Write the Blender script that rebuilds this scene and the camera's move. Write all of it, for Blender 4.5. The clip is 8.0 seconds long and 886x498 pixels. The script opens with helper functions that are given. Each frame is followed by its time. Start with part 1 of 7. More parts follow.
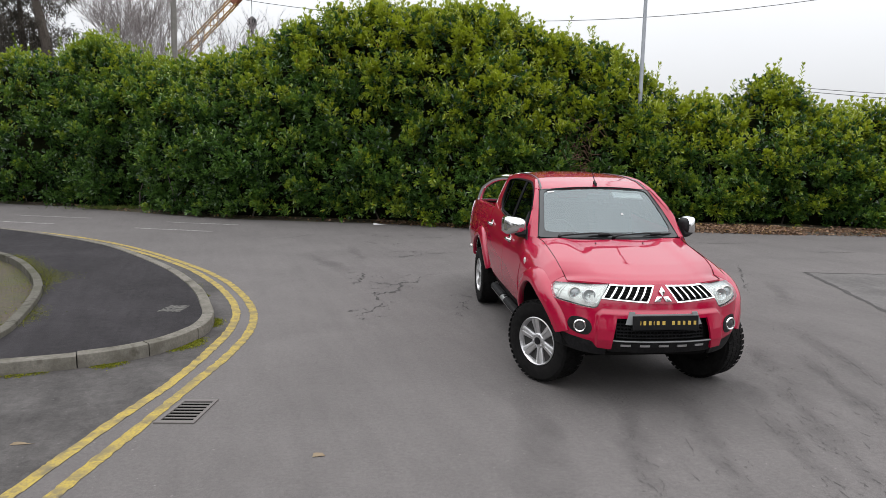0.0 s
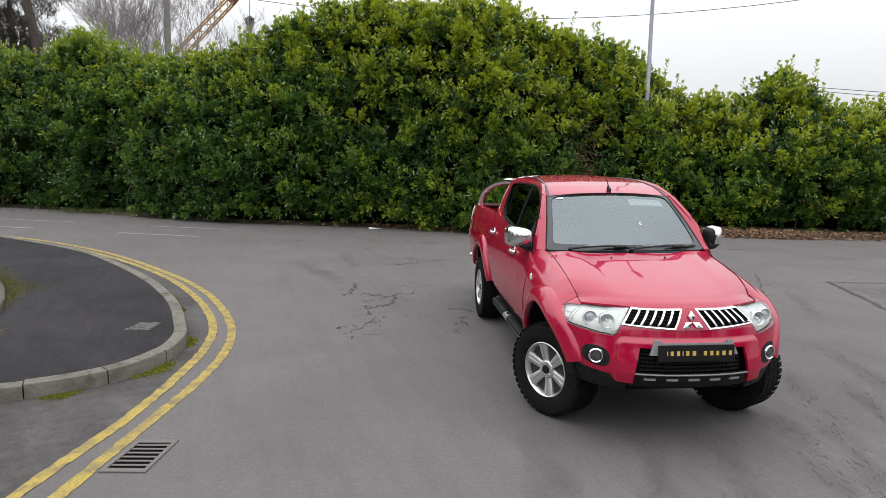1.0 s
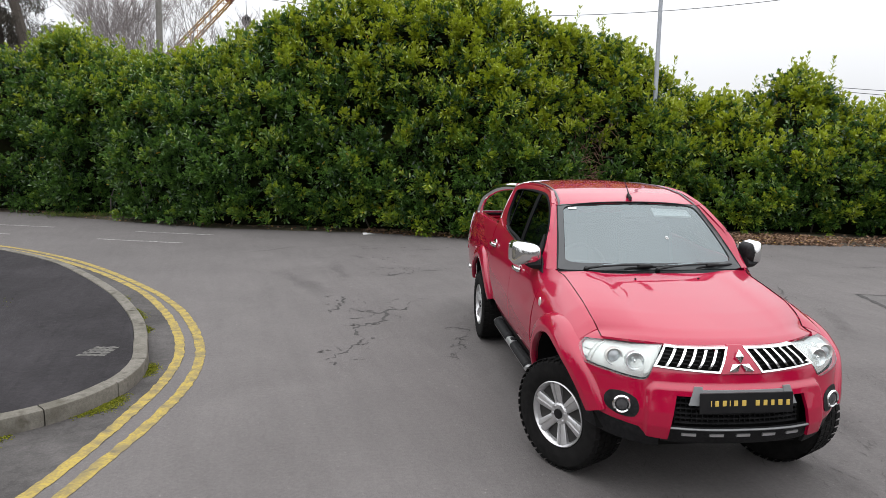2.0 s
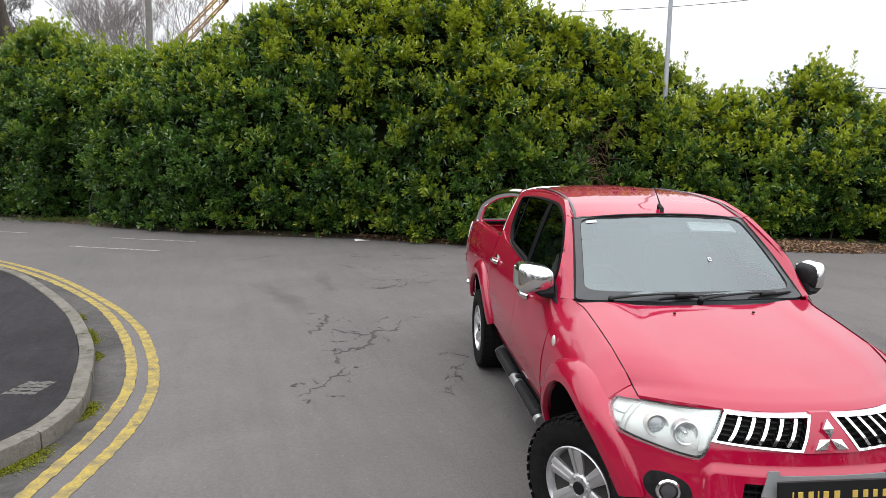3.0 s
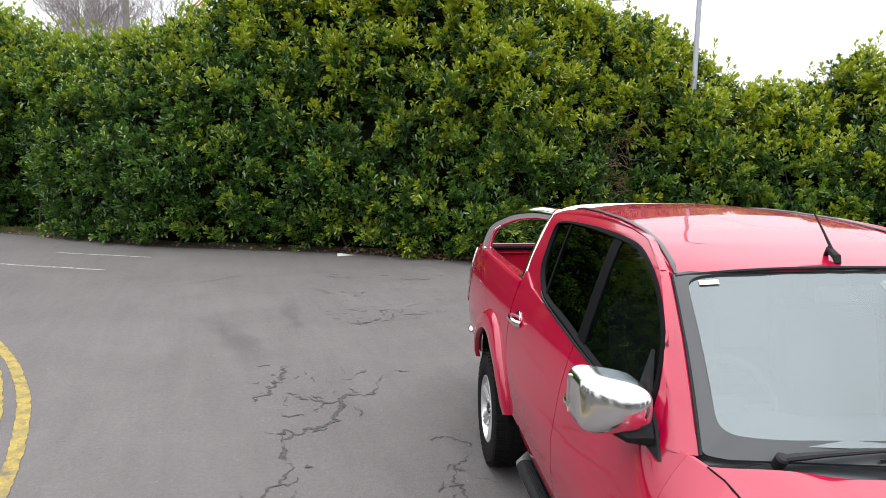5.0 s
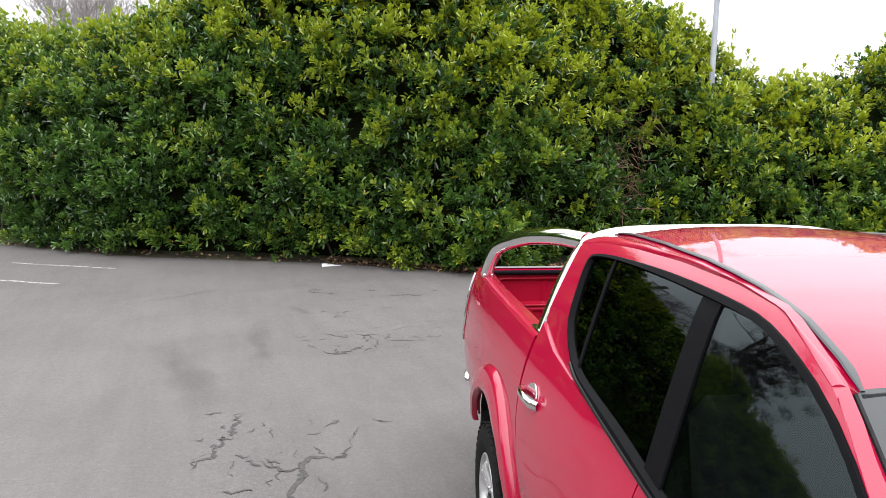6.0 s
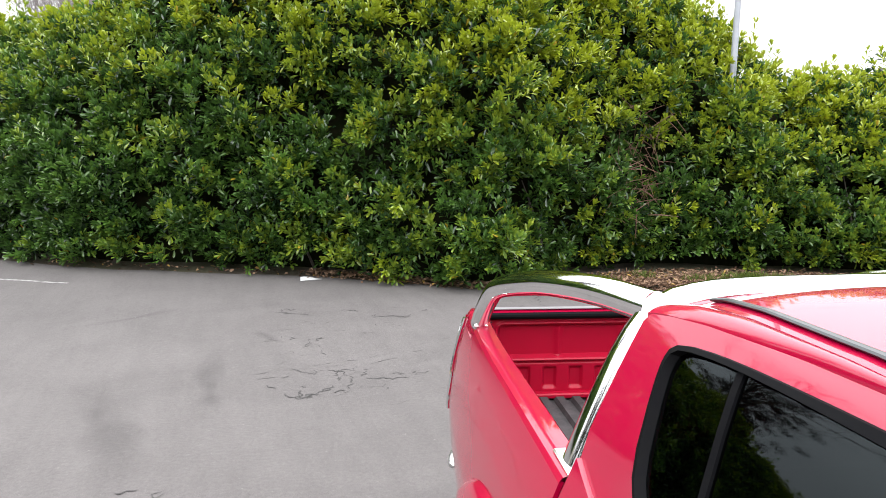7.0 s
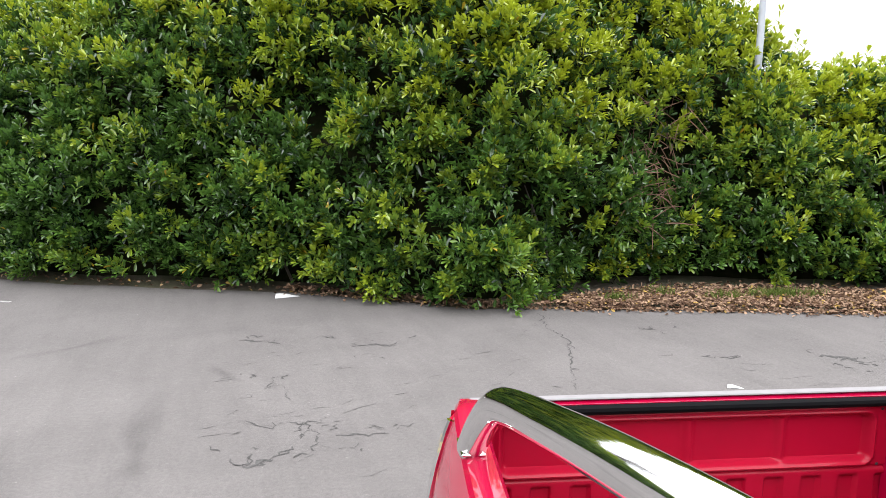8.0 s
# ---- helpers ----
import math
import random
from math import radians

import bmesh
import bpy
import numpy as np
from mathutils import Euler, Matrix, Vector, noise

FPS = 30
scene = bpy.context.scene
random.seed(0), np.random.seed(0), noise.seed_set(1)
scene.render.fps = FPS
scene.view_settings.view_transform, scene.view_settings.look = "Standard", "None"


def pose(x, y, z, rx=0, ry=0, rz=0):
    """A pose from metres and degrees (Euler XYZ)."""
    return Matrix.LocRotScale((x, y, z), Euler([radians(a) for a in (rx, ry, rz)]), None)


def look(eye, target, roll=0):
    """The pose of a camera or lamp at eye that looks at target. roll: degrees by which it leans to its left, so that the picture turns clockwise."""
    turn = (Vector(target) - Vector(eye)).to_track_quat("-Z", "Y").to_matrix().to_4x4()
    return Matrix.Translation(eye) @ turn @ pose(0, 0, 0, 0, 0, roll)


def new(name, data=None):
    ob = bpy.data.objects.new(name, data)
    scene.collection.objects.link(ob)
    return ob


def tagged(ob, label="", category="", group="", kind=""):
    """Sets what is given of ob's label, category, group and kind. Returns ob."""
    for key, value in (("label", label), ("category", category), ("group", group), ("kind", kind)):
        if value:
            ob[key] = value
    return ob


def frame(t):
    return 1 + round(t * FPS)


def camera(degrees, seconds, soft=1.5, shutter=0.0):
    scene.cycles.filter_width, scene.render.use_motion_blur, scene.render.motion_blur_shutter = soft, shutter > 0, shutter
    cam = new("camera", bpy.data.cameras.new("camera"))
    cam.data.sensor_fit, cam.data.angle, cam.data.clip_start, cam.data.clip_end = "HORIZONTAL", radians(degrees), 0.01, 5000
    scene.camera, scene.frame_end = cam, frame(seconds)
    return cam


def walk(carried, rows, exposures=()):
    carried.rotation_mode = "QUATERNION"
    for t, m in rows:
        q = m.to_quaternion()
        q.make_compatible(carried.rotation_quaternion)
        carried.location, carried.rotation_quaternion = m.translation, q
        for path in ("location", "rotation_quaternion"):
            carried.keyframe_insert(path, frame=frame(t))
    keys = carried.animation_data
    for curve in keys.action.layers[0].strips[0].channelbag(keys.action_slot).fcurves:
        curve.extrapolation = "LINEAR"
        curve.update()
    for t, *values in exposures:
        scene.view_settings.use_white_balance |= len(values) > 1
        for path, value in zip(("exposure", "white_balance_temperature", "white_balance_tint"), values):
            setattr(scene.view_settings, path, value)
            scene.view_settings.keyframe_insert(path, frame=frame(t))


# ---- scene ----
cam = camera(66.5, 8.0, soft=0.65)
PATH = [
    (0, (-2.212, -5.660, 2.074), (-1.230, 4.170, 0.521), 0.76),
    (0.5, (-2.159, -5.316, 2.071), (-1.180, 4.514, 0.522), 0.75),
    (1, (-2.100, -4.930, 2.078), (-1.124, 4.902, 0.531), 0.74),
    (1.5, (-2.046, -4.536, 2.080), (-1.069, 5.297, 0.538), 0.73),
    (3, (-1.817, -3.133, 2.069), (-0.838, 6.702, 0.547), 0.70),
    (3.5, (-1.769, -2.686, 2.063), (-0.784, 7.149, 0.546), 0.69),
    (4, (-1.704, -2.188, 2.056), (-0.720, 7.649, 0.546), 0.68),
    (4.5, (-1.647, -1.670, 2.048), (-0.659, 8.166, 0.540), 0.67),
    (6, (-1.398, 0.020, 2.034), (-0.388, 9.854, 0.529), 0.65),
    (6.5, (-1.282, 0.614, 2.017), (-0.277, 10.450, 0.521), 0.64),
    (7, (-1.169, 1.213, 2.011), (-0.157, 11.050, 0.524), 0.63),
    (7.5, (-1.073, 1.749, 2.026), (-0.057, 11.584, 0.533), 0.62),
    (8, (-0.974, 2.358, 2.020), (0.056, 12.193, 0.533), 0.61),
]
exposures_rows = [(0.0, -0.31), (1.5, -0.23), (3.5, -0.04), (4.5, 0.05), (6.0, 0.49), (6.5, 0.60), (8.0, 0.82)]
walk(cam, [(t, look(eye, target, roll)) for t, eye, target, roll in PATH], exposures_rows)

# ---- world and sun: a bright overcast day ----
world = bpy.data.worlds.new("overcast_sky")
scene.world = world
world.use_nodes = True
wn, wl = world.node_tree.nodes, world.node_tree.links
wn.clear()
sky = wn.new("ShaderNodeTexSky")
sky.sky_type, sky.sun_disc = "NISHITA", False
sky.sun_elevation, sky.sun_rotation = radians(75), radians(236)
sky.air_density, sky.dust_density = 1.0, 4.0
cloud_coord = wn.new("ShaderNodeTexCoord")
cloud_sep = wn.new("ShaderNodeSeparateXYZ")
cloud_ramp = wn.new("ShaderNodeValToRGB")
cloud_ramp.color_ramp.elements[0].position, cloud_ramp.color_ramp.elements[0].color = 0.0, (0.92, 0.935, 0.97, 1)
cloud_ramp.color_ramp.elements[1].position, cloud_ramp.color_ramp.elements[1].color = 0.9, (3.25, 3.30, 3.40, 1)
cloud_noise = wn.new("ShaderNodeTexNoise")
cloud_noise.inputs["Scale"].default_value, cloud_noise.inputs["Detail"].default_value = 2.2, 5
cloud_soft = wn.new("ShaderNodeMapRange")
cloud_soft.inputs["To Min"].default_value, cloud_soft.inputs["To Max"].default_value = 0.88, 1.10
cloud_mul = wn.new("ShaderNodeMix")
cloud_mul.data_type, cloud_mul.blend_type = "RGBA", "MULTIPLY"
cloud_mul.inputs["Factor"].default_value = 1.0
sky_dim = wn.new("ShaderNodeMix")
sky_dim.data_type, sky_dim.blend_type = "RGBA", "MULTIPLY"
sky_dim.inputs["Factor"].default_value = 1.0
sky_dim.inputs["B"].default_value = (0.10, 0.10, 0.10, 1)
cover = wn.new("ShaderNodeMix")
cover.data_type = "RGBA"
cover.inputs["Factor"].default_value = 0.9
back = wn.new("ShaderNodeBackground")
back.inputs["Strength"].default_value = 1.0
w_out = wn.new("ShaderNodeOutputWorld")
wl.new(cloud_coord.outputs["Generated"], cloud_sep.inputs[0])
wl.new(cloud_coord.outputs["Generated"], cloud_noise.inputs["Vector"])
wl.new(cloud_sep.outputs["Z"], cloud_ramp.inputs["Fac"])
wl.new(cloud_noise.outputs["Fac"], cloud_soft.inputs["Value"])
wl.new(cloud_ramp.outputs["Color"], cloud_mul.inputs["A"])
wl.new(cloud_soft.outputs["Result"], cloud_mul.inputs["B"])
wl.new(sky.outputs["Color"], sky_dim.inputs["A"])
wl.new(sky_dim.outputs["Result"], cover.inputs["A"])
wl.new(cloud_mul.outputs["Result"], cover.inputs["B"])
wl.new(cover.outputs["Result"], back.inputs["Color"])
wl.new(back.outputs["Background"], w_out.inputs["Surface"])

sun_data = bpy.data.lights.new("sun", "SUN")
sun_data.energy, sun_data.angle, sun_data.color = 0.5, radians(140), (1.0, 0.97, 0.92)
sun = new("sun", sun_data)
sun.matrix_world = look((-5, -4, 28), (0, 2, 0))


# ---- materials ----
def mat(name, base, rough=0.6, metal=0.0, other=None, scale=8.0, amount=0.5, bump=0.0, bump_scale=60.0, coat=0.0,
        spec=0.5, big=None, big_scale=0.6, dirt=None):
    """A principled surface: base mixed towards other by fine noise, towards big by a wide one, with a fine relief."""
    m = bpy.data.materials.new(name)
    m.use_nodes = True
    n, l = m.node_tree.nodes, m.node_tree.links
    p = n["Principled BSDF"]
    p.inputs["Roughness"].default_value, p.inputs["Metallic"].default_value = rough, metal
    p.inputs["Specular IOR Level"].default_value = spec
    p.inputs["Coat Weight"].default_value, p.inputs["Coat Roughness"].default_value = coat, 0.03
    co = n.new("ShaderNodeTexCoord")
    last = None
    rgb = n.new("ShaderNodeRGB")
    rgb.outputs[0].default_value = (*base, 1)
    last = rgb.outputs[0]

    def noise_mix(last, colour, s, lo, hi, detail):
        t = n.new("ShaderNodeTexNoise")
        t.inputs["Scale"].default_value, t.inputs["Detail"].default_value = s, detail
        l.new(co.outputs["Object"], t.inputs["Vector"])
        r = n.new("ShaderNodeMapRange")
        r.inputs["From Min"].default_value, r.inputs["From Max"].default_value = lo, hi
        r.inputs["To Max"].default_value = amount
        l.new(t.outputs["Fac"], r.inputs["Value"])
        x = n.new("ShaderNodeMix")
        x.data_type = "RGBA"
        l.new(r.outputs["Result"], x.inputs["Factor"])
        l.new(last, x.inputs["A"])
        x.inputs["B"].default_value = (*colour, 1)
        return x.outputs["Result"]

    if other:
        last = noise_mix(last, other, scale, 0.38, 0.68, 6)
    if big:
        last = noise_mix(last, big, big_scale, 0.42, 0.66, 4)
    if dirt:
        last = noise_mix(last, dirt, scale * 0.21, 0.55, 0.72, 8)
    l.new(last, p.inputs["Base Color"])
    if bump:
        t = n.new("ShaderNodeTexNoise")
        t.inputs["Scale"].default_value, t.inputs["Detail"].default_value = bump_scale, 4
        l.new(co.outputs["Object"], t.inputs["Vector"])
        b = n.new("ShaderNodeBump")
        b.inputs["Strength"].default_value, b.inputs["Distance"].default_value = bump, 0.01
        l.new(t.outputs["Fac"], b.inputs["Height"])
        l.new(b.outputs["Normal"], p.inputs["Normal"])
    return m


def worn_road(name, tone, blotch=0.30, streak=0.22, speck=0.5, spec=0.25, angle=-14):
    """Asphalt: crushed stone grain, pale chips, dirty blotches at two scales and faint streaks along the traffic."""
    m = bpy.data.materials.new(name)
    m.use_nodes = True
    n, l = m.node_tree.nodes, m.node_tree.links
    p = n["Principled BSDF"]
    p.inputs["Specular IOR Level"].default_value = spec
    co, turn = n.new("ShaderNodeTexCoord"), n.new("ShaderNodeMapping")
    swing = n.new("ShaderNodeMapping")
    swing.inputs["Rotation"].default_value = (0, 0, radians(angle))
    turn.inputs["Scale"].default_value = (2.6, 0.30, 1)
    l.new(co.outputs["Object"], swing.inputs["Vector"])
    l.new(swing.outputs["Vector"], turn.inputs["Vector"])

    def layer(scale, detail, lo, hi, a, b, vector=None, distort=0.0):
        t, r = n.new("ShaderNodeTexNoise"), n.new("ShaderNodeMapRange")
        t.inputs["Scale"].default_value, t.inputs["Detail"].default_value = scale, detail
        t.inputs["Distortion"].default_value = distort
        l.new(vector or co.outputs["Object"], t.inputs["Vector"])
        r.inputs["From Min"].default_value, r.inputs["From Max"].default_value = lo, hi
        r.inputs["To Min"].default_value, r.inputs["To Max"].default_value = a, b
        l.new(t.outputs["Fac"], r.inputs["Value"])
        return r.outputs["Result"]

    parts = [layer(150, 3, 0.30, 0.70, 0.84, 1.16), layer(38, 5, 0.34, 0.68, 0.91, 1.09), layer(9, 7, 0.36, 0.66, 1 - blotch * 0.30, 1 + blotch * 0.25, None, 0.6),
             layer(0.9, 8, 0.34, 0.68, 1 + blotch * 0.35, 1 - blotch * 0.6, None, 0.8), layer(2.3, 7, 0.40, 0.66, 1.03, 1 - streak, turn.outputs["Vector"], 0.3), layer(7.0, 8, 0.50, 0.70, 1.0, 1 - streak * 1.3, turn.outputs["Vector"], 0.8),
             layer(30, 2, 0.70, 0.76, 1.0, 1.0 + speck), layer(0.16, 3, 0.3, 0.7, 0.94, 1.08)]
    total = parts[0]
    for q in parts[1:]:
        x = n.new("ShaderNodeMath")
        x.operation = "MULTIPLY"
        l.new(total, x.inputs[0])
        l.new(q, x.inputs[1])
        total = x.outputs[0]
    c = n.new("ShaderNodeVectorMath")
    c.operation = "SCALE"
    c.inputs[0].default_value = tone
    l.new(total, c.inputs["Scale"])
    l.new(c.outputs["Vector"], p.inputs["Base Color"])
    l.new(layer(9, 6, 0.3, 0.7, 0.78, 0.95), p.inputs["Roughness"])
    stone, b = n.new("ShaderNodeTexVoronoi"), n.new("ShaderNodeBump")
    stone.inputs["Scale"].default_value = 85
    l.new(co.outputs["Object"], stone.inputs["Vector"])
    b.inputs["Strength"].default_value, b.inputs["Distance"].default_value = 0.45, 0.005
    l.new(stone.outputs["Distance"], b.inputs["Height"])
    l.new(b.outputs["Normal"], p.inputs["Normal"])
    return m


def clear_face(name, tint):
    m = bpy.data.materials.new(name)
    m.use_nodes = True
    n, l = m.node_tree.nodes, m.node_tree.links
    n.clear()
    o, tr = n.new("ShaderNodeOutputMaterial"), n.new("ShaderNodeBsdfTransparent")
    tr.inputs["Color"].default_value = (*tint, 1)
    l.new(tr.outputs[0], o.inputs["Surface"])
    return m


def inner_face(ob, out):
    """Gives the faces of a pane that look away from out the clear inner side."""
    ob.data.materials.append(CLEAR)
    for f in ob.data.polygons:
        if f.normal.dot(Vector(out)) < 0:
            f.material_index = 1


def glass(name, tint, weight, rough=0.0, film=0.0):
    """A pane: tinted clear glass under a mirror-like face that gleams more at grazing angles, with an even grey film.
    """
    m = bpy.data.materials.new(name)
    m.use_nodes = True
    n, l = m.node_tree.nodes, m.node_tree.links
    n.clear()
    o, mix = n.new("ShaderNodeOutputMaterial"), n.new("ShaderNodeMixShader")
    tr, gl, fr = n.new("ShaderNodeBsdfTransparent"), n.new("ShaderNodeBsdfGlossy"), n.new("ShaderNodeLayerWeight")
    tr.inputs["Color"].default_value = (*tint, 1)
    gl.inputs["Roughness"].default_value = rough
    gl.inputs["Color"].default_value = (0.83, 0.95, 0.985, 1)
    fr.inputs["Blend"].default_value = 0.5
    p5, k = n.new("ShaderNodeMath"), n.new("ShaderNodeMath")
    p5.operation, p5.inputs[1].default_value = "POWER", 5.0
    k.operation, k.use_clamp = "MULTIPLY_ADD", True
    k.inputs[1].default_value, k.inputs[2].default_value = 0.96 * min(1.0, weight), 0.042 * weight
    l.new(fr.outputs["Facing"], p5.inputs[0])
    l.new(p5.outputs[0], k.inputs[0])
    l.new(k.outputs[0], mix.inputs["Fac"])
    l.new(tr.outputs[0], mix.inputs[1])
    l.new(gl.outputs[0], mix.inputs[2])
    grey_film, top = n.new("ShaderNodeBsdfDiffuse"), n.new("ShaderNodeMixShader")
    grey_film.inputs["Color"].default_value = (0.42, 0.44, 0.44, 1)
    top.inputs["Fac"].default_value = film
    l.new(mix.outputs[0], top.inputs[1])
    l.new(grey_film.outputs[0], top.inputs[2])
    l.new(top.outputs[0], o.inputs["Surface"])
    return m


def leaf_mat(name, dark, light, old, rough=0.34, trans=0.3, middle=None):
    """Leaves: colour by each leaf's tint, which in the laurel also holds shade; a little light through the blade."""
    m = bpy.data.materials.new(name)
    m.use_nodes = True
    n, l = m.node_tree.nodes, m.node_tree.links
    p = n["Principled BSDF"]
    at = n.new("ShaderNodeAttribute")
    at.attribute_name = "tint"
    ramp = n.new("ShaderNodeValToRGB")
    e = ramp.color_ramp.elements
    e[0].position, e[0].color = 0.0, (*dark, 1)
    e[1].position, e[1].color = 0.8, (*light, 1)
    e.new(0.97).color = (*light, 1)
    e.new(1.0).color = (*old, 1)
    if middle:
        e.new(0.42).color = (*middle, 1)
    l.new(at.outputs["Fac"], ramp.inputs["Fac"])
    l.new(ramp.outputs["Color"], p.inputs["Base Color"])
    p.inputs["Roughness"].default_value = rough
    p.inputs["Specular IOR Level"].default_value = 0.9 if rough < 0.5 else 0.3
    tl, mx = n.new("ShaderNodeBsdfTranslucent"), n.new("ShaderNodeMixShader")
    mx.inputs["Fac"].default_value = trans
    l.new(ramp.outputs["Color"], tl.inputs["Color"])
    l.new(p.outputs[0], mx.inputs[1])
    l.new(tl.outputs[0], mx.inputs[2])
    l.new(mx.outputs[0], n["Material Output"].inputs["Surface"])
    return m


ASPHALT = worn_road("worn_asphalt", (0.116, 0.1065, 0.1045), 0.15, 0.035, 0.55)
ASPHALT_DARK = worn_road("dark_footway_asphalt", (0.030, 0.0275, 0.030), 0.45, 0.12, 0.9, 0.12)
GUTTER = worn_road("dirty_gutter_asphalt", (0.076, 0.071, 0.069), 0.55, 0.06, 0.9, 0.15)
PATCH = worn_road("patched_asphalt", (0.113, 0.106, 0.104), 0.40, 0.08, 0.8)
SCUFF = mat("pale_scuff", (0.11, 0.105, 0.095), 0.9, other=(0.035, 0.033, 0.034), scale=26, amount=0.9)
CRACK = mat("crack_filled_with_dirt", (0.056, 0.053, 0.052), 0.95, other=(0.092, 0.089, 0.087), scale=40, amount=0.9, spec=0.1)

CRACK_FAINT = mat("shallow_wear_in_asphalt", (0.080, 0.075, 0.073), 0.95, other=(0.108, 0.101, 0.099), scale=30, amount=0.9, spec=0.1)


def smudge(name, tone):
    """A dark rubber smear that thins out to nothing towards its edges, by the mesh's own fade."""
    m = worn_road(name, tone, 0.4, 0.2)
    n, l = m.node_tree.nodes, m.node_tree.links
    at, tr, mx, k = n.new("ShaderNodeAttribute"), n.new("ShaderNodeBsdfTransparent"), n.new("ShaderNodeMixShader"), n.new("ShaderNodeMath")
    at.attribute_name = "fade"
    k.operation, k.inputs[1].default_value = "MULTIPLY", 0.20
    l.new(at.outputs["Fac"], k.inputs[0])
    l.new(k.outputs[0], mx.inputs["Fac"])
    l.new(tr.outputs[0], mx.inputs[1])
    l.new(n["Principled BSDF"].outputs[0], mx.inputs[2])
    l.new(mx.outputs[0], n["Material Output"].inputs["Surface"])
    return m


TAR = smudge("dark_tyre_smear", (0.066, 0.062, 0.062))
CONCRETE = mat("kerb_concrete", (0.150, 0.139, 0.120), 0.9, other=(0.205, 0.190, 0.165), scale=45, amount=0.7, bump=0.6, bump_scale=90,
               big=(0.085, 0.079, 0.062), big_scale=4.5, dirt=(0.055, 0.050, 0.036), spec=0.2)
CONCRETE_OLD = mat("mossy_old_concrete", (0.090, 0.084, 0.070), 0.9, other=(0.130, 0.121, 0.104), scale=45, amount=0.7, bump=0.6, bump_scale=90,
                   big=(0.050, 0.052, 0.030), big_scale=3.5, dirt=(0.036, 0.034, 0.024), spec=0.2)
PAINT_GREY = mat("grey_painted_trim", (0.20, 0.205, 0.21), 0.4, other=(0.17, 0.175, 0.18), scale=20)
YELLOW = mat("worn_yellow_paint", (0.385, 0.288, 0.062), 0.8, other=(0.23, 0.180, 0.075), scale=55, amount=0.85, bump=0.4, bump_scale=120,
             big=(0.165, 0.135, 0.078), big_scale=8.0, dirt=(0.105, 0.095, 0.075), spec=0.2)
WHITE_LINE = mat("worn_white_paint", (0.36, 0.35, 0.335), 0.8, other=(0.11, 0.107, 0.105), scale=14, amount=1.0, bump=0.2)
MOSS_SHOOT = leaf_mat("moss_shoots", (0.070, 0.080, 0.006), (0.215, 0.225, 0.014), (0.20, 0.15, 0.04), 0.8, 0.2)
EARTH = mat("bare_earth", (0.075, 0.057, 0.040), 0.95, other=(0.035, 0.027, 0.019), scale=14, amount=0.9, bump=0.8, bump_scale=40,
            big=(0.05, 0.055, 0.02), big_scale=0.9)
IRON = mat("cast_iron", (0.125, 0.115, 0.11), 0.7, 0.2, other=(0.13, 0.11, 0.10), scale=40, bump=0.3)
PIT_SHADE = mat("pit_shade_black", (0.006, 0.006, 0.006), 0.95, spec=0.0)
RED = mat("red_car_paint", (0.338, 0.0006, 0.030), 0.42, 0.0, coat=1.0, spec=0.05, other=(0.325, 0.0006, 0.029), scale=3)
RED.node_tree.nodes["Principled BSDF"].inputs["Coat IOR"].default_value = 1.57
RED_IN = mat("red_inner_paint", (0.36, 0.0025, 0.024), 0.45, 0.0, coat=0.25, spec=0.15, other=(0.32, 0.0025, 0.022), scale=6, bump=0.03, bump_scale=25)
CHROME = mat("chrome", (0.82, 0.82, 0.82), 0.06, 1.0, other=(0.76, 0.76, 0.76), scale=30)
SATIN_CHROME = mat("brushed_chrome", (0.72, 0.72, 0.72), 0.30, 1.0, other=(0.68, 0.68, 0.68), scale=20)
MIRROR_CAP = mat("polished_mirror_cap", (0.80, 0.80, 0.80), 0.14, 1.0, other=(0.76, 0.76, 0.76), scale=20)
SATIN = mat("satin_silver", (0.55, 0.55, 0.56), 0.32, 0.85, other=(0.48, 0.48, 0.49), scale=20)
ALLOY = mat("alloy_wheel_silver", (0.62, 0.62, 0.63), 0.28, 0.75, other=(0.52, 0.51, 0.50), scale=18)
# rim barrel given a dark colour as the shade behind the spokes
BARREL = mat("shaded_wheel_barrel", (0.030, 0.029, 0.028), 0.7, 0.2, other=(0.018, 0.017, 0.016), scale=14)
BLACK_PLASTIC = mat("black_plastic", (0.011, 0.011, 0.012), 0.6, spec=0.14, other=(0.028, 0.028, 0.029), scale=40, bump=0.2, bump_scale=300)
GLOSS_BLACK = mat("gloss_black_trim", (0.010, 0.010, 0.011), 0.30, spec=0.22, other=(0.018, 0.018, 0.018), scale=12)
WIPER = mat("matt_black_wiper", (0.008, 0.008, 0.009), 0.55, spec=0.28, other=(0.014, 0.014, 0.014), scale=30)
TOP_CAP = mat("pale_grey_plastic", (0.19, 0.18, 0.185), 0.6, other=(0.15, 0.14, 0.145), scale=25, spec=0.25)
PILLAR = mat("black_window_pillar", (0.004, 0.004, 0.005), 0.55, spec=0.04, other=(0.006, 0.006, 0.006), scale=30)
TRIM_GREY = mat("grey_glass_border", (0.030, 0.033, 0.036), 0.3, other=(0.036, 0.039, 0.042), scale=6)
RUBBER = mat("tyre_rubber", (0.0085, 0.0083, 0.0083), 0.9, spec=0.10, other=(0.019, 0.018, 0.0175), scale=25, bump=0.3, bump_scale=120)
UNDER = mat("underbody", (0.006, 0.006, 0.006), 0.9, other=(0.010, 0.0095, 0.009), scale=10, spec=0.1)
CLEAR = clear_face("inner_glass_side", (0.93, 0.95, 0.95))
GLASS_SCREEN = glass("windscreen_glass", (0.45, 0.50, 0.51), 3.4, 0.0, 0.07)
GLASS_DARK = glass("privacy_glass", (0.16, 0.165, 0.165), 0.62)
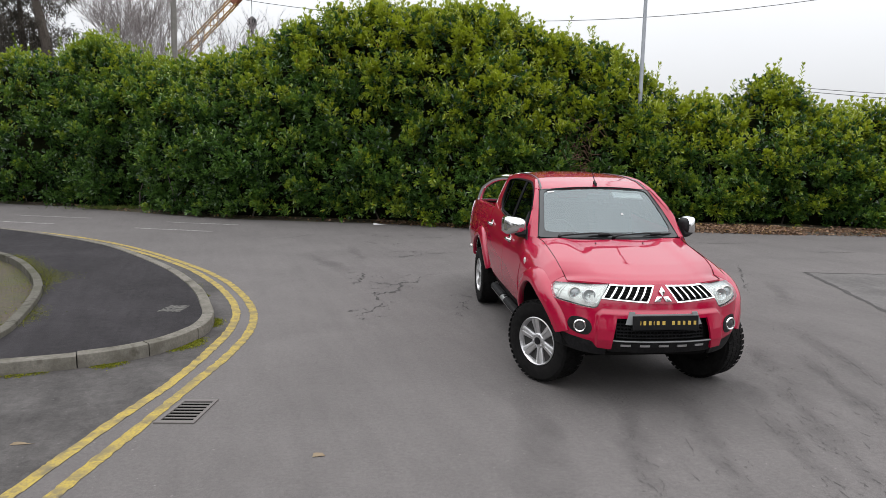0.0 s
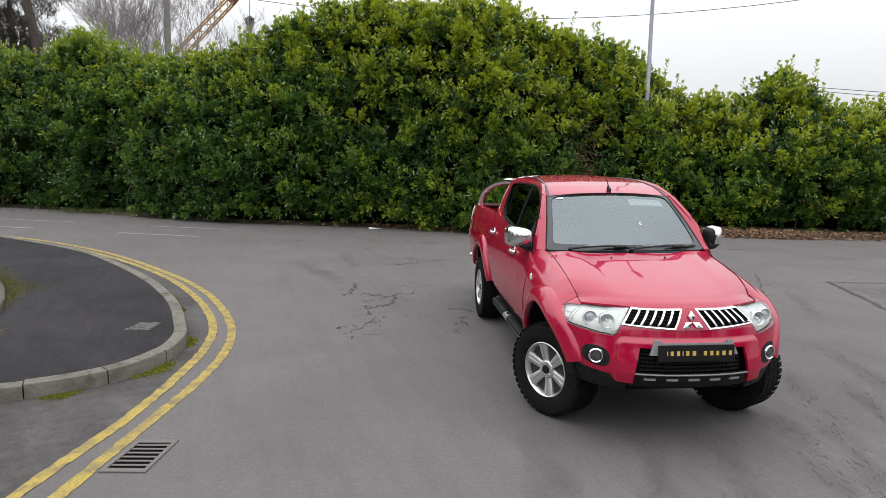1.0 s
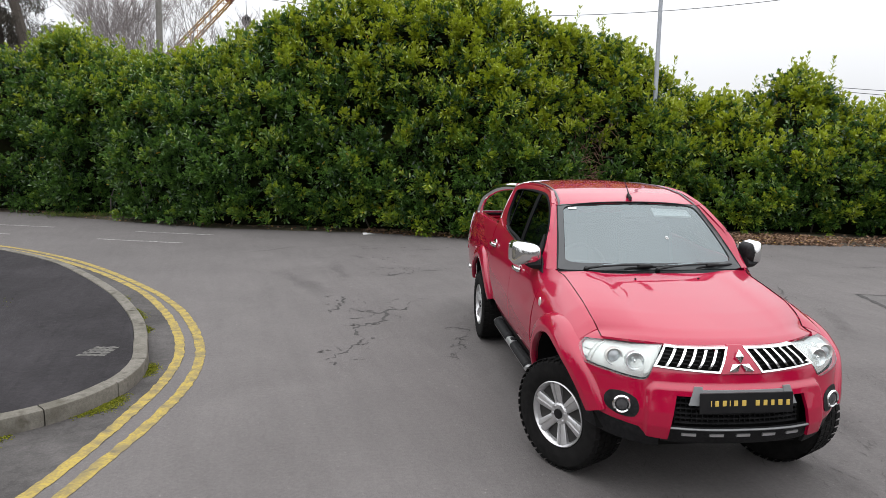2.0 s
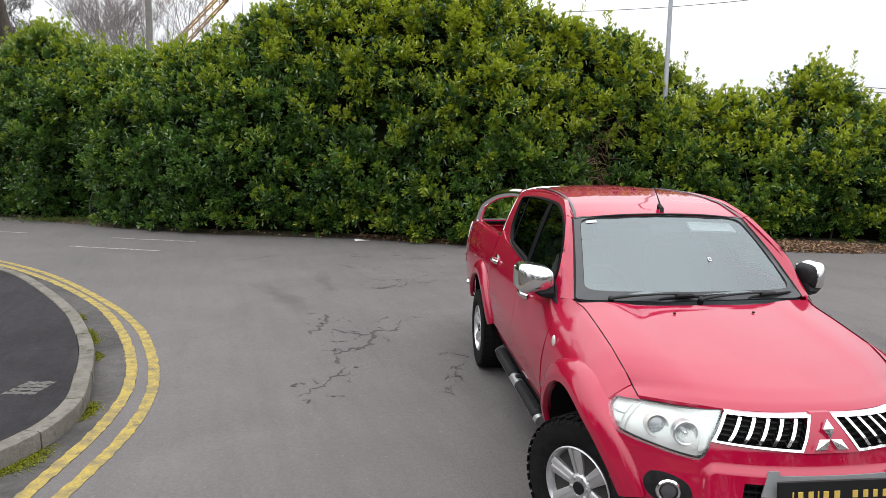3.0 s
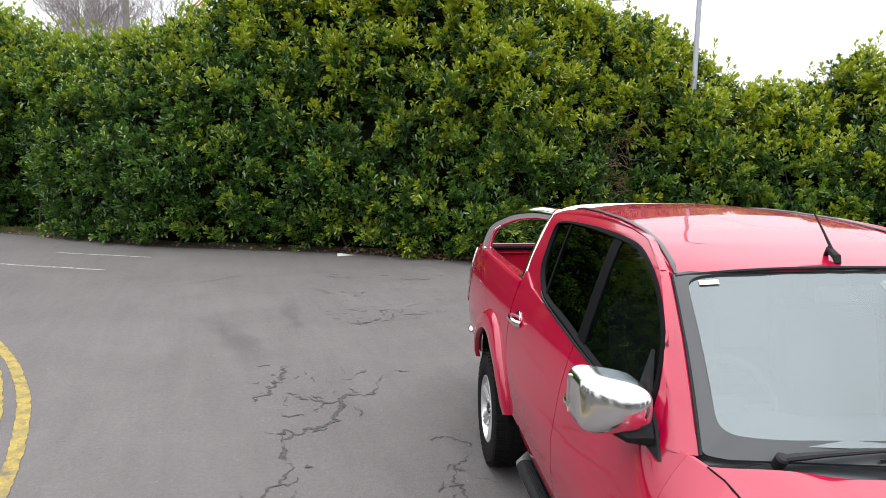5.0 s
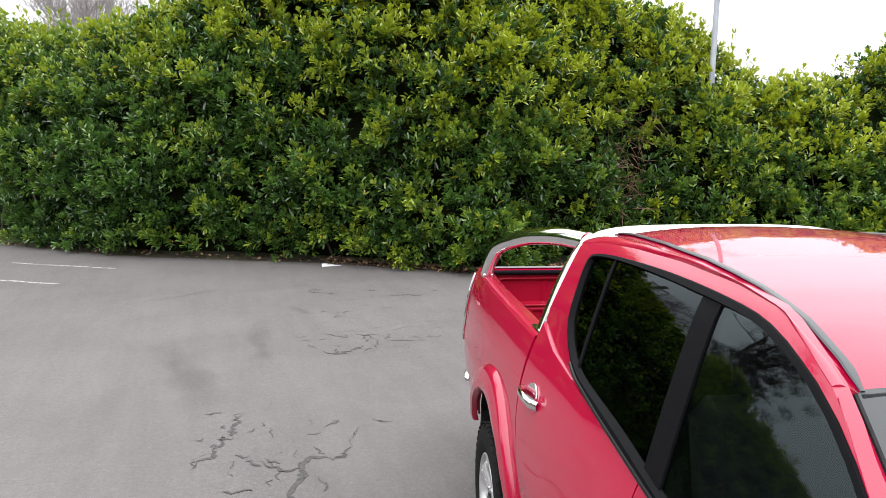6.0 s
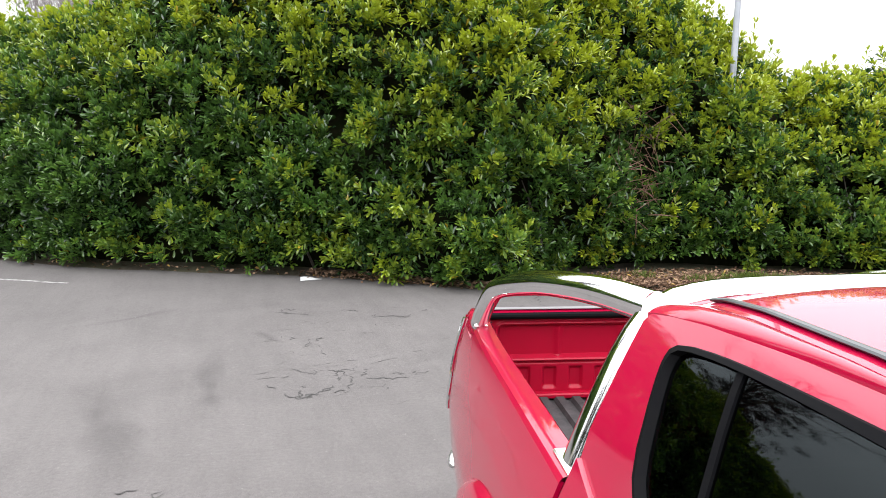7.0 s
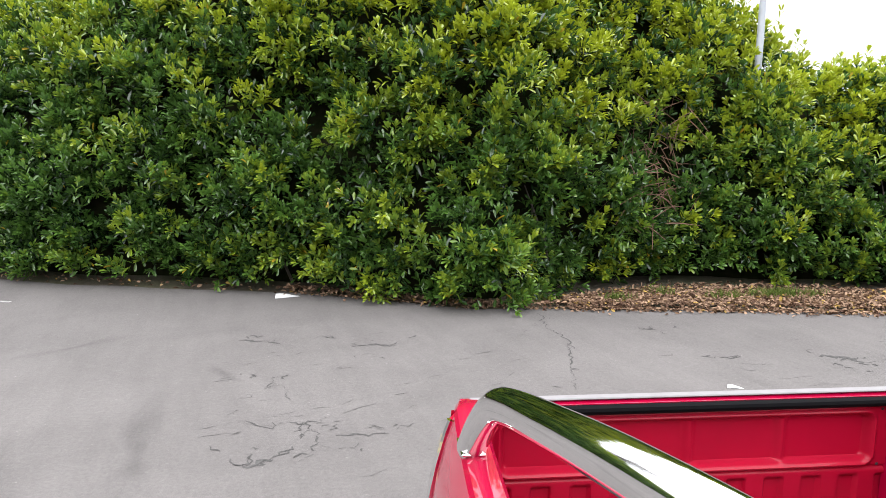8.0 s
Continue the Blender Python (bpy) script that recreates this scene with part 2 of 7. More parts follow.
GLASS_SIDE = glass("tinted_side_glass", (0.46, 0.50, 0.50), 0.75)
GLASS_LAMP = glass("lamp_cover", (0.95, 0.96, 0.96), 1.3, 0.28, 0.06)
LAMP_WHITE = mat("lamp_housing", (0.62, 0.61, 0.575), 0.25, 0.25, other=(0.46, 0.45, 0.43), scale=14)
LAMP_GREY = mat("projector_lens", (0.34, 0.36, 0.37), 0.15, 0.2, other=(0.28, 0.30, 0.31), scale=15)
LAMP_RED = mat("red_lamp_lens", (0.30, 0.006, 0.01), 0.12, other=(0.24, 0.005, 0.008), scale=25, coat=1.0)
SEAT = mat("dark_seat_cloth", (0.050, 0.052, 0.058), 0.9, other=(0.07, 0.07, 0.076), scale=30)
DASH = mat("dashboard_plastic", (0.055, 0.055, 0.058), 0.7, other=(0.07, 0.07, 0.07), scale=30)
LINER = mat("bed_liner_grey", (0.042, 0.040, 0.042), 0.7, spec=0.2, other=(0.070, 0.066, 0.067), scale=20, amount=0.7, bump=0.2)
GOLD = mat("gold_lettering", (0.55, 0.38, 0.08), 0.5, other=(0.48, 0.33, 0.07), scale=60)
TAN = mat("dry_tan_leaf", (0.20, 0.155, 0.10), 0.9, other=(0.18, 0.12, 0.07), scale=40)
PAPER = mat("white_paper", (0.75, 0.75, 0.75), 0.8, other=(0.66, 0.66, 0.67), scale=20)
GALV = mat("galvanised_steel", (0.27, 0.285, 0.31), 0.55, 0.4, other=(0.34, 0.355, 0.38), scale=6)
TIMBER = mat("grey_pole_timber", (0.20, 0.19, 0.175), 0.9, other=(0.13, 0.12, 0.11), scale=6, bump=0.5)
BARK = mat("dark_bark", (0.085, 0.07, 0.06), 0.95, other=(0.13, 0.11, 0.095), scale=20)
BIRCH = mat("birch_twigs", (0.27, 0.24, 0.24), 0.95, other=(0.34, 0.31, 0.305), scale=5)
DEAD = mat("dead_twigs", (0.140, 0.074, 0.048), 0.95, other=(0.19, 0.12, 0.085), scale=9)
# near-black, so the sheet inside the hedge reads as deep shade
CORE = mat("hedge_core_shade", (0.008, 0.012, 0.004), 0.95, other=(0.016, 0.014, 0.008), scale=9, amount=0.9, bump=1.0, bump_scale=14, spec=0.0)
CRANE = mat("orange_yellow_crane_paint", (0.42, 0.26, 0.09), 0.7, other=(0.30, 0.15, 0.07), scale=1.5)
CABLE = mat("black_cable", (0.05, 0.05, 0.055), 0.7, other=(0.06, 0.06, 0.06), scale=3)
# the ramp's dark end serves as shade inside the hedge
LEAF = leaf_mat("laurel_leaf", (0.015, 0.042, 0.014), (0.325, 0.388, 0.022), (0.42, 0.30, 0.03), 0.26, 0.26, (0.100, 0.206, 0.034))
LEAF_DEAD = leaf_mat("fallen_brown_leaf", (0.070, 0.034, 0.021), (0.33, 0.215, 0.140), (0.38, 0.25, 0.07), 0.8, 0.1)
GRASS = leaf_mat("grass_blade", (0.05, 0.085, 0.015), (0.15, 0.20, 0.04), (0.28, 0.25, 0.09), 0.6, 0.3)
CONIFER = leaf_mat("dark_evergreen", (0.055, 0.050, 0.040), (0.13, 0.115, 0.095), (0.14, 0.12, 0.10), 0.7, 0.1)

# needles darker than the other evergreen, to keep the side reflections dark
DARK_NEEDLES = leaf_mat("reflection_dark_needles", (0.012, 0.016, 0.010), (0.030, 0.036, 0.020), (0.04, 0.036, 0.025), 0.7, 0.05)


# ---- mesh tools ----
class Mesh:
    def __init__(self):
        self.v, self.f = [], []

    def add(self, verts, faces):
        k = len(self.v)
        self.v += [tuple(p) for p in verts]
        self.f += [tuple(i + k for i in f) for f in faces]
        return self

    def shell(self, fn, nu, nv, thick=0.0):
        """A sheet fn(s, t, off) over 0..1 x 0..1, closed to a plate when thick > 0."""
        v, f = [], []
        for off in ((0.0, -thick) if thick else (0.0,)):
            for j in range(nv + 1):
                for i in range(nu + 1):
                    v.append(fn(i / nu, j / nv, off))
        w, h = nu + 1, (nu + 1) * (nv + 1)
        for j in range(nv):
            for i in range(nu):
                a = j * w + i
                f.append((a, a + 1, a + 1 + w, a + w))
                if thick:
                    f.append((h + a, h + a + w, h + a + w + 1, h + a + 1))
        if thick:
            ring = [i for i in range(w)] + [j * w + nu for j in range(1, nv + 1)]
            ring += [nv * w + i for i in range(nu - 1, -1, -1)] + [j * w for j in range(nv - 1, 0, -1)]
            for a, b in zip(ring, ring[1:] + ring[:1]):
                f.append((b, a, h + a, h + b))
        return self.add(v, f)

    def tube(self, pts, ra, rb=None, n=8, up=(0, 0, 1), caps=True):
        """A swept tube: half-width ra across, rb along up (numbers or one per point)."""
        pts = [Vector(p) for p in pts]
        m = len(pts)
        ra = ra if isinstance(ra, (list, tuple)) else [ra] * m
        rb = ra if rb is None else (rb if isinstance(rb, (list, tuple)) else [rb] * m)
        v, f = [], []
        for i, p in enumerate(pts):
            d = (pts[min(i + 1, m - 1)] - pts[max(i - 1, 0)]).normalized()
            side = d.cross(Vector(up))
            if side.length < 1e-4:
                side = d.cross(Vector((1, 0.3, 0)))
            side.normalize()
            top = side.cross(d).normalized()
            for k in range(n):
                a = 2 * math.pi * k / n
                v.append(p + side * (ra[i] * math.cos(a)) + top * (rb[i] * math.sin(a)))
        for i in range(m - 1):
            for k in range(n):
                a, b = i * n + k, i * n + (k + 1) % n
                f.append((a, b, b + n, a + n))
        if caps:
            f.append(tuple(range(n - 1, -1, -1)))
            f.append(tuple(range((m - 1) * n, m * n)))
        return self.add(v, f)

    def lathe(self, prof, place, n=24):
        """A ring-shaped body: (radius, height) pairs turned round the z axis of place."""
        v, f = [], []
        for r, h in prof:
            for k in range(n):
                a = 2 * math.pi * k / n
                v.append(place @ Vector((r * math.cos(a), r * math.sin(a), h)))
        for i in range(len(prof) - 1):
            for k in range(n):
                a, b = i * n + k, i * n + (k + 1) % n
                f.append((a, b, b + n, a + n))
        if prof[0][0] != prof[-1][0] or prof[0][1] != prof[-1][1]:
            f.append(tuple(range(n - 1, -1, -1)))
            f.append(tuple(range((len(prof) - 1) * n, len(prof) * n)))
        return self.add(v, f)

    def box(self, place, size, bev=0.004):
        """A box of that size round place's origin, with chamfered edges."""
        h = [s / 2 for s in size]
        b = min(bev, *[0.45 * s for s in size])
        idx, v, f = {}, [], []
        for sx in (-1, 1):
            for sy in (-1, 1):
                for sz in (-1, 1):
                    s = (sx, sy, sz)
                    for ax in range(3):
                        p = [s[k] * (h[k] - (0 if k == ax else b)) for k in range(3)]
                        idx[s + (ax,)] = len(v)
                        v.append(place @ Vector(p))
        for ax in range(3):
            o1, o2 = (ax + 1) % 3, (ax + 2) % 3
            for s in (-1, 1):
                quad = []
                for a, c in ((-1, -1), (1, -1), (1, 1), (-1, 1)):
                    t = [0, 0, 0]
                    t[ax], t[o1], t[o2] = s, a, c
                    quad.append(idx[tuple(t) + (ax,)])
                f.append(tuple(quad))
            for a in (-1, 1):
                for c in (-1, 1):
                    t0, t1 = [0, 0, 0], [0, 0, 0]
                    t0[ax], t0[o1], t0[o2] = -1, a, c
                    t1[ax], t1[o1], t1[o2] = 1, a, c
                    f.append((idx[tuple(t0) + (o1,)], idx[tuple(t1) + (o1,)], idx[tuple(t1) + (o2,)], idx[tuple(t0) + (o2,)]))
        for sx in (-1, 1):
            for sy in (-1, 1):
                for sz in (-1, 1):
                    f.append(tuple(idx[(sx, sy, sz, ax)] for ax in range(3)))
        return self.add(v, f)


def solid(name, m, material, parent=None, label="", sharp=32, smooth=True, fix=True):
    """One mesh object from a Mesh, under parent when given."""
    me = bpy.data.meshes.new(name)
    me.from_pydata(m.v, [], m.f)
    if fix:
        bm = bmesh.new()
        bm.from_mesh(me)
        bmesh.ops.remove_doubles(bm, verts=bm.verts, dist=0.0002)
        bmesh.ops.recalc_face_normals(bm, faces=bm.faces)
        bm.to_mesh(me)
        bm.free()
    if smooth:
        me.shade_smooth()
        me.set_sharp_from_angle(angle=radians(sharp))
    me.materials.append(material)
    ob = new(name, me)
    if parent:
        ob.parent = parent
    return tagged(ob, label)


def empty(name, label, category, at=(0, 0, 0), group="", kind=""):
    ob = new(name)
    ob.location = at
    return tagged(ob, label, category, group, kind)


def lerp(x, pairs):
    return float(np.interp(x, [p[0] for p in pairs], [p[1] for p in pairs]))


def smooth_step(x, a, b):
    k = min(1.0, max(0.0, (x - a) / (b - a)))
    return k * k * (3 - 2 * k)


def spline(pts, step=0.15):
    """A smooth line through plan or space points."""
    pts = [Vector(p) for p in pts]
    p = [2 * pts[0] - pts[1], *pts, 2 * pts[-1] - pts[-2]]
    out = []
    for i in range(1, len(p) - 2):
        k = max(2, int((p[i + 1] - p[i]).length / step))
        for j in range(k):
            t = j / k
            out.append(0.5 * (2 * p[i] + (p[i + 1] - p[i - 1]) * t + (2 * p[i - 1] - 5 * p[i] + 4 * p[i + 1] - p[i + 2]) * t * t
                              + (3 * p[i] - p[i - 1] - 3 * p[i + 1] + p[i + 2]) * t ** 3))
    return out + [pts[-1]]


def ribbon(m, line, width, z, rough=0.0, seed=0, closed=True):
    """A thin painted band along a plan line, with uneven edges."""
    rng = random.Random(seed)
    v, f = [], []
    for i, p in enumerate(line):
        d = (line[min(i + 1, len(line) - 1)] - line[max(i - 1, 0)]).normalized()
        s = Vector((-d.y, d.x))
        w = width if not isinstance(width, (list, tuple)) else width[i]
        a, b = w / 2 + rng.uniform(-rough, rough), w / 2 + rng.uniform(-rough, rough)
        v += [(p.x + s.x * a, p.y + s.y * a, z), (p.x - s.x * b, p.y - s.y * b, z)]
    for i in range(len(line) - 1):
        f.append((2 * i, 2 * i + 1, 2 * i + 3, 2 * i + 2))
    return m.add(v, f)


def V2(*pairs):
    return [Vector((a, b)) for a, b in pairs]


# ---- ground, road, footway ----
def flat_sheet(name, outline, z, material, label, category):
    m = Mesh().add([(x, y, z) for x, y in outline], [tuple(range(len(outline)))])
    return tagged(solid(name, m, material, None, label, smooth=False), label, category, kind="structure")


flat_sheet("ground", [(-900, -900), (900, -900), (900, 900), (-900, 900)], -0.05, EARTH, "bare brown earth and rough grass around the road", "ground")

HEDGE_FOOT = [(-40, 27), (-20, 20.2), (-14.0, 16.9), (-11.6, 16.0), (-9.2, 14.4), (-7.9, 13.65), (-5.4, 12.5), (-2.15, 11.76), (0.05, 10.78), (0.6, 10.64),
              (2.07, 10.52), (4.2, 10.30), (5.3, 10.12), (7.5, 9.65), (9.7, 9.25), (14, 8.2), (24, 6.5), (45, 4)]


def road_edge(x):
    return lerp(x, HEDGE_FOOT)


edge_line = spline([(x, y, 0) for x, y in HEDGE_FOOT], 0.4)
rng = random.Random(4)
rm = Mesh()
xs = [p.x for p in edge_line]
top = [(p.x, p.y + rng.uniform(-0.06, 0.06), 0.0) for p in edge_line]
low = [(p.x, -60.0, 0.0) for p in edge_line]
rm.add(top + low, [(i, i + len(top), i + 1 + len(top), i + 1) for i in range(len(top) - 1)])
road = tagged(solid("road", rm, ASPHALT, None, smooth=False), "worn grey asphalt road with cracks and faint tyre stains", "road", kind="structure")

# kerb line of the raised footway, from the side road round the corner and away
KERB = [(-22, -3.8), (-12, -1.2), (-7.6, -0.14), (-5.52, 0.37), (-4.78, 0.60), (-4.32, 0.93), (-4.07, 1.42), (-4.04, 1.95), (-4.19, 2.52), (-4.58, 3.56),
        (-5.25, 4.82), (-6.20, 6.20), (-7.25, 7.48), (-8.8, 8.80), (-10.6, 10.0), (-14, 11.7), (-22, 15.0)]
kerb_line = spline([(x, y, 0) for x, y in KERB], 0.05)
KERB_UP, KERB_W = 0.125, 0.13


def inward(i, line):
    d = line[min(i + 2, len(line) - 1)] - line[max(i - 2, 0)]
    d.normalize()
    return Vector((-d.y, d.x, 0))


paving_edge = [p + inward(i, kerb_line) * KERB_W for i, p in enumerate(kerb_line)]
INNER = [(-16, -1.2), (-9.0, 0.35), (-6.6, 0.55), (-5.98, 0.80), (-5.90, 1.25), (-6.02, 1.85), (-6.33, 2.90), (-6.68, 3.72), (-7.18, 4.60), (-7.90, 5.62), (-8.8, 6.5),
         (-11, 8.2), (-16, 10.6)]
inner_line = spline([(x, y, 0) for x, y in INNER], 0.06)
pv = [(p.x, p.y, KERB_UP - 0.012) for p in paving_edge[::4]]
inner_pts = [(p.x, p.y, KERB_UP - 0.012) for p in inner_line[::4]]
pm = Mesh()
UP = KERB_UP - 0.012
ring = pv + [(-60, 30, UP), (-60, 24, UP)] + inner_pts[::-1] + [(-60, -14, UP), (-60, -20, UP)]
pm.add(ring, [tuple(range(len(ring)))])
pavement = tagged(solid("pavement", pm, ASPHALT_DARK, None, smooth=False), "smooth dark asphalt footway behind a concrete kerb", "pavement", kind="structure")
BED_Z = KERB_UP - 0.075
bedm = Mesh().add([(x, y, BED_Z) for x, y, _ in inner_pts] + [(-60, 24, BED_Z), (-60, -14, BED_Z)], [tuple(range(len(inner_pts) + 2))])
verge_bed = tagged(solid("planting_bed", bedm, EARTH, None, smooth=False), "earth and moss bed edged by a low kerb", "ground", kind="structure")


def kerb_run(name, line, length, up, wide, base, label, near, stone):
    """A row of kerb stones along a line; each a chamfered block bent to the line."""
    holder = empty(name, label, "kerb", kind="structure")
    total, start, rngk = 0.0, 0, random.Random(11)
    stones = []
    for i in range(1, len(line)):
        total += (line[i] - line[i - 1]).length
        if total >= length or i == len(line) - 1:
            stones.append((start, i))
            start, total = i, 0.0
    for a, b in stones:
        mid = line[(a + b) // 2]
        if not near(mid) or b - a < 2:
            continue
        m = Mesh()
        jig = rngk.uniform(-0.006, 0.006)
        seg = line[a:b + 1]
        k = len(seg) - 1
        prof = [(0.0, -0.06), (0.0, up - 0.02), (0.006, up - 0.006), (0.022, up), (wide - 0.006, up), (wide, up - 0.006), (wide, -0.06)]
        v, f = [], []
        for i, p in enumerate(seg):
            n_in = inward(a + i, line)
            d = Vector((n_in.y, -n_in.x, 0))
            p = p + d * (0.005 if i == 0 else -0.005 if i == k else 0)
            for w, h in prof:
                q = p + n_in * (w + jig)
                v.append((q.x, q.y, base + h + jig * 0.6))
        c = len(prof)
        for i in range(k):
            for j in range(c - 1):
                f.append((i * c + j, i * c + j + 1, (i + 1) * c + j + 1, (i + 1) * c + j))
        f += [tuple(range(c)), tuple(range(k * c + c - 1, k * c - 1, -1))]
        m.add(v, f)
        solid("kerb_stone", m, stone, holder, sharp=25)
    return holder


kerb_run("kerb", kerb_line, 0.62, KERB_UP, KERB_W, 0.0, "grey weathered concrete kerb round the footway corner", lambda p: p.x > -15, CONCRETE)
kerb_run("edging_kerb", inner_line, 0.9, KERB_UP + 0.045, 0.11, 0.0, "low concrete edging round the planting bed", lambda p: p.x > -12, CONCRETE_OLD)

# double yellow lines
Y_IN = [(-11.5, -26), (-8.0, -15), (-5.3, -6.5), (-4.62, -3.4), (-4.34, -1.67), (-4.27, -1.30), (-4.15, -0.69), (-3.98, 0.07), (-3.87, 0.95), (-3.83, 1.85), (-3.95, 2.72), (-4.34, 3.80), (-4.92, 4.95), (-5.52, 5.87),
        (-6.60, 7.20), (-8.05, 8.62), (-9.8, 9.83), (-14, 12.1)]
Y_OUT = [(-11.2, -26), (-7.72, -15), (-5.02, -6.5), (-4.36, -3.4), (-4.08, -1.67), (-3.99, -1.16), (-3.92, -0.78), (-3.80, -0.03), (-3.66, 0.80), (-3.60, 1.60), (-3.66, 2.30), (-3.85, 3.05), (-4.19, 3.92), (-4.56, 4.66),
         (-5.22, 5.68), (-6.60, 7.42), (-8.05, 8.83), (-9.8, 10.06), (-14, 12.4)]
for i, pts in enumerate((Y_IN, Y_OUT)):
    ym = ribbon(Mesh(), spline(V2(*pts), 0.045), 0.094, 0.004, 0.007, i + 1)
    tagged(solid("yellow_line", ym, YELLOW, None, smooth=False), "worn yellow no-parking line painted beside the kerb", "road marking", "double yellow lines", "structure")

# worn white dashes beyond
for a, b in (((-7.50, 11.95), (-5.60, 11.33)), ((-7.88, 10.74), (-5.95, 10.10)), ((-11.9, 13.5), (-9.6, 12.75)), ((-12.0, 12.2), (-10.0, 11.5))):
    wm = ribbon(Mesh(), spline(V2(a, b), 0.12), 0.070, 0.004, 0.016, 7)
    tagged(solid("white_line", wm, WHITE_LINE, None, smooth=False), "faded white road marking dash", "road marking", "white road dashes", "structure")


# gully grating
def gully(corners):
    a, b, c, d = [Vector((*p, 0)) for p in corners]
    holder = empty("drain_grate", "rusty cast iron drain grate set in the road beside the yellow line", "drain", kind="structure")
    at = lambda s, t, z: (a.lerp(b, s)).lerp(d.lerp(c, s), t) + Vector((0, 0, z))
    # flat black quad just above the road, painted as the shade below the bars
    pit_shade = Mesh().add([at(0.04, 0.04, 0.003), at(0.96, 0.04, 0.003), at(0.96, 0.96, 0.003), at(0.04, 0.96, 0.003)], [(0, 1, 2, 3)])
    solid("pit_shade", pit_shade, PIT_SHADE, holder, smooth=False)
    m = Mesh()
    for s0, s1, t0, t1 in ((-.03, 1.03, -.04, 0.07), (-.03, 1.03, 0.93, 1.04), (-.03, 0.07, 0.07, 0.93), (0.93, 1.03, 0.07, 0.93)):
        v = [at(s, t, z) for z in (-0.03, 0.010) for s, t in ((s0, t0), (s1, t0), (s1, t1), (s0, t1))]
        m.add(v, [(0, 1, 2, 3), (4, 5, 6, 7), (0, 1, 5, 4), (1, 2, 6, 5), (2, 3, 7, 6), (3, 0, 4, 7)])
    solid("frame", m, IRON, holder)
    for k in range(6):
        t0 = 0.07 + 0.86 * (k + 0.70) / 6.4
        v = [at(s, t, z) for z in (-0.03, 0.006) for s, t in ((0.07, t0), (0.93, t0), (0.93, t0 + 0.050), (0.07, t0 + 0.050))]
        solid("bar", Mesh().add(v, [(0, 1, 2, 3), (4, 5, 6, 7), (0, 1, 5, 4), (1, 2, 6, 5), (2, 3, 7, 6), (3, 0, 4, 7)]), IRON, holder)


gully([(-3.84, -0.74), (-3.56, -0.765), (-3.49, -0.335), (-3.75, -0.315)])


# cracks: branching jagged lines in the asphalt
def crack(points, width, seed, twigs=3):
    r = random.Random(seed)
    m = Mesh()
    layer_z = [0.0026]

    def jag(pts, w):
        line, k = [], 0
        for p, q in zip(pts, pts[1:]):
            p, q = Vector(p), Vector(q)
            k = max(3, int((q - p).length / 0.028))
            side = Vector((-(q - p).y, (q - p).x)).normalized()
            drift = 0.0
            for j in range(k):
                drift = drift * 0.62 + r.gauss(0, 0.020)
                line.append(p.lerp(q, j / k) + side * drift * min(1, 4 * min(j, k - j) / k))
        line.append(Vector(pts[-1]))
        ws, here = [], 0.5
        for i in range(len(line)):
            here = min(1.25, max(0.04, 0.92 * here + 0.03 + r.gauss(0, 0.30)))
            ws.append(w * here * min(1, 0.15 + 4 * min(i, len(line) - 1 - i) / len(line)))
        layer_z[0] += 0.0002
        ribbon(m, line, ws, layer_z[0], 0.0055 if width > 0.02 else 0.002, seed)
        return line

    width *= 0.78
    main = jag(points, width)
    for _ in range(twigs):
        p = r.choice(main)
        ang = r.uniform(0, 6.28)
        ln = r.uniform(0.06, 0.20)
        jag([p, p + Vector((math.cos(ang), math.sin(ang))) * ln * 0.5, p + Vector((math.cos(ang + 0.6), math.sin(ang + 0.6))) * ln], width * 0.55)
    for _ in range(twigs * 3):
        p = r.choice(main) + Vector((r.gauss(0, 0.18), r.gauss(0, 0.18)))
        ang = r.uniform(0, 3.14)
        d = Vector((math.cos(ang), math.sin(ang))) * r.uniform(0.02, 0.09)
        jag([p - d, p + d], width * r.uniform(0.3, 0.8))
    solid("crack", m, CRACK, road, smooth=False, fix=False)


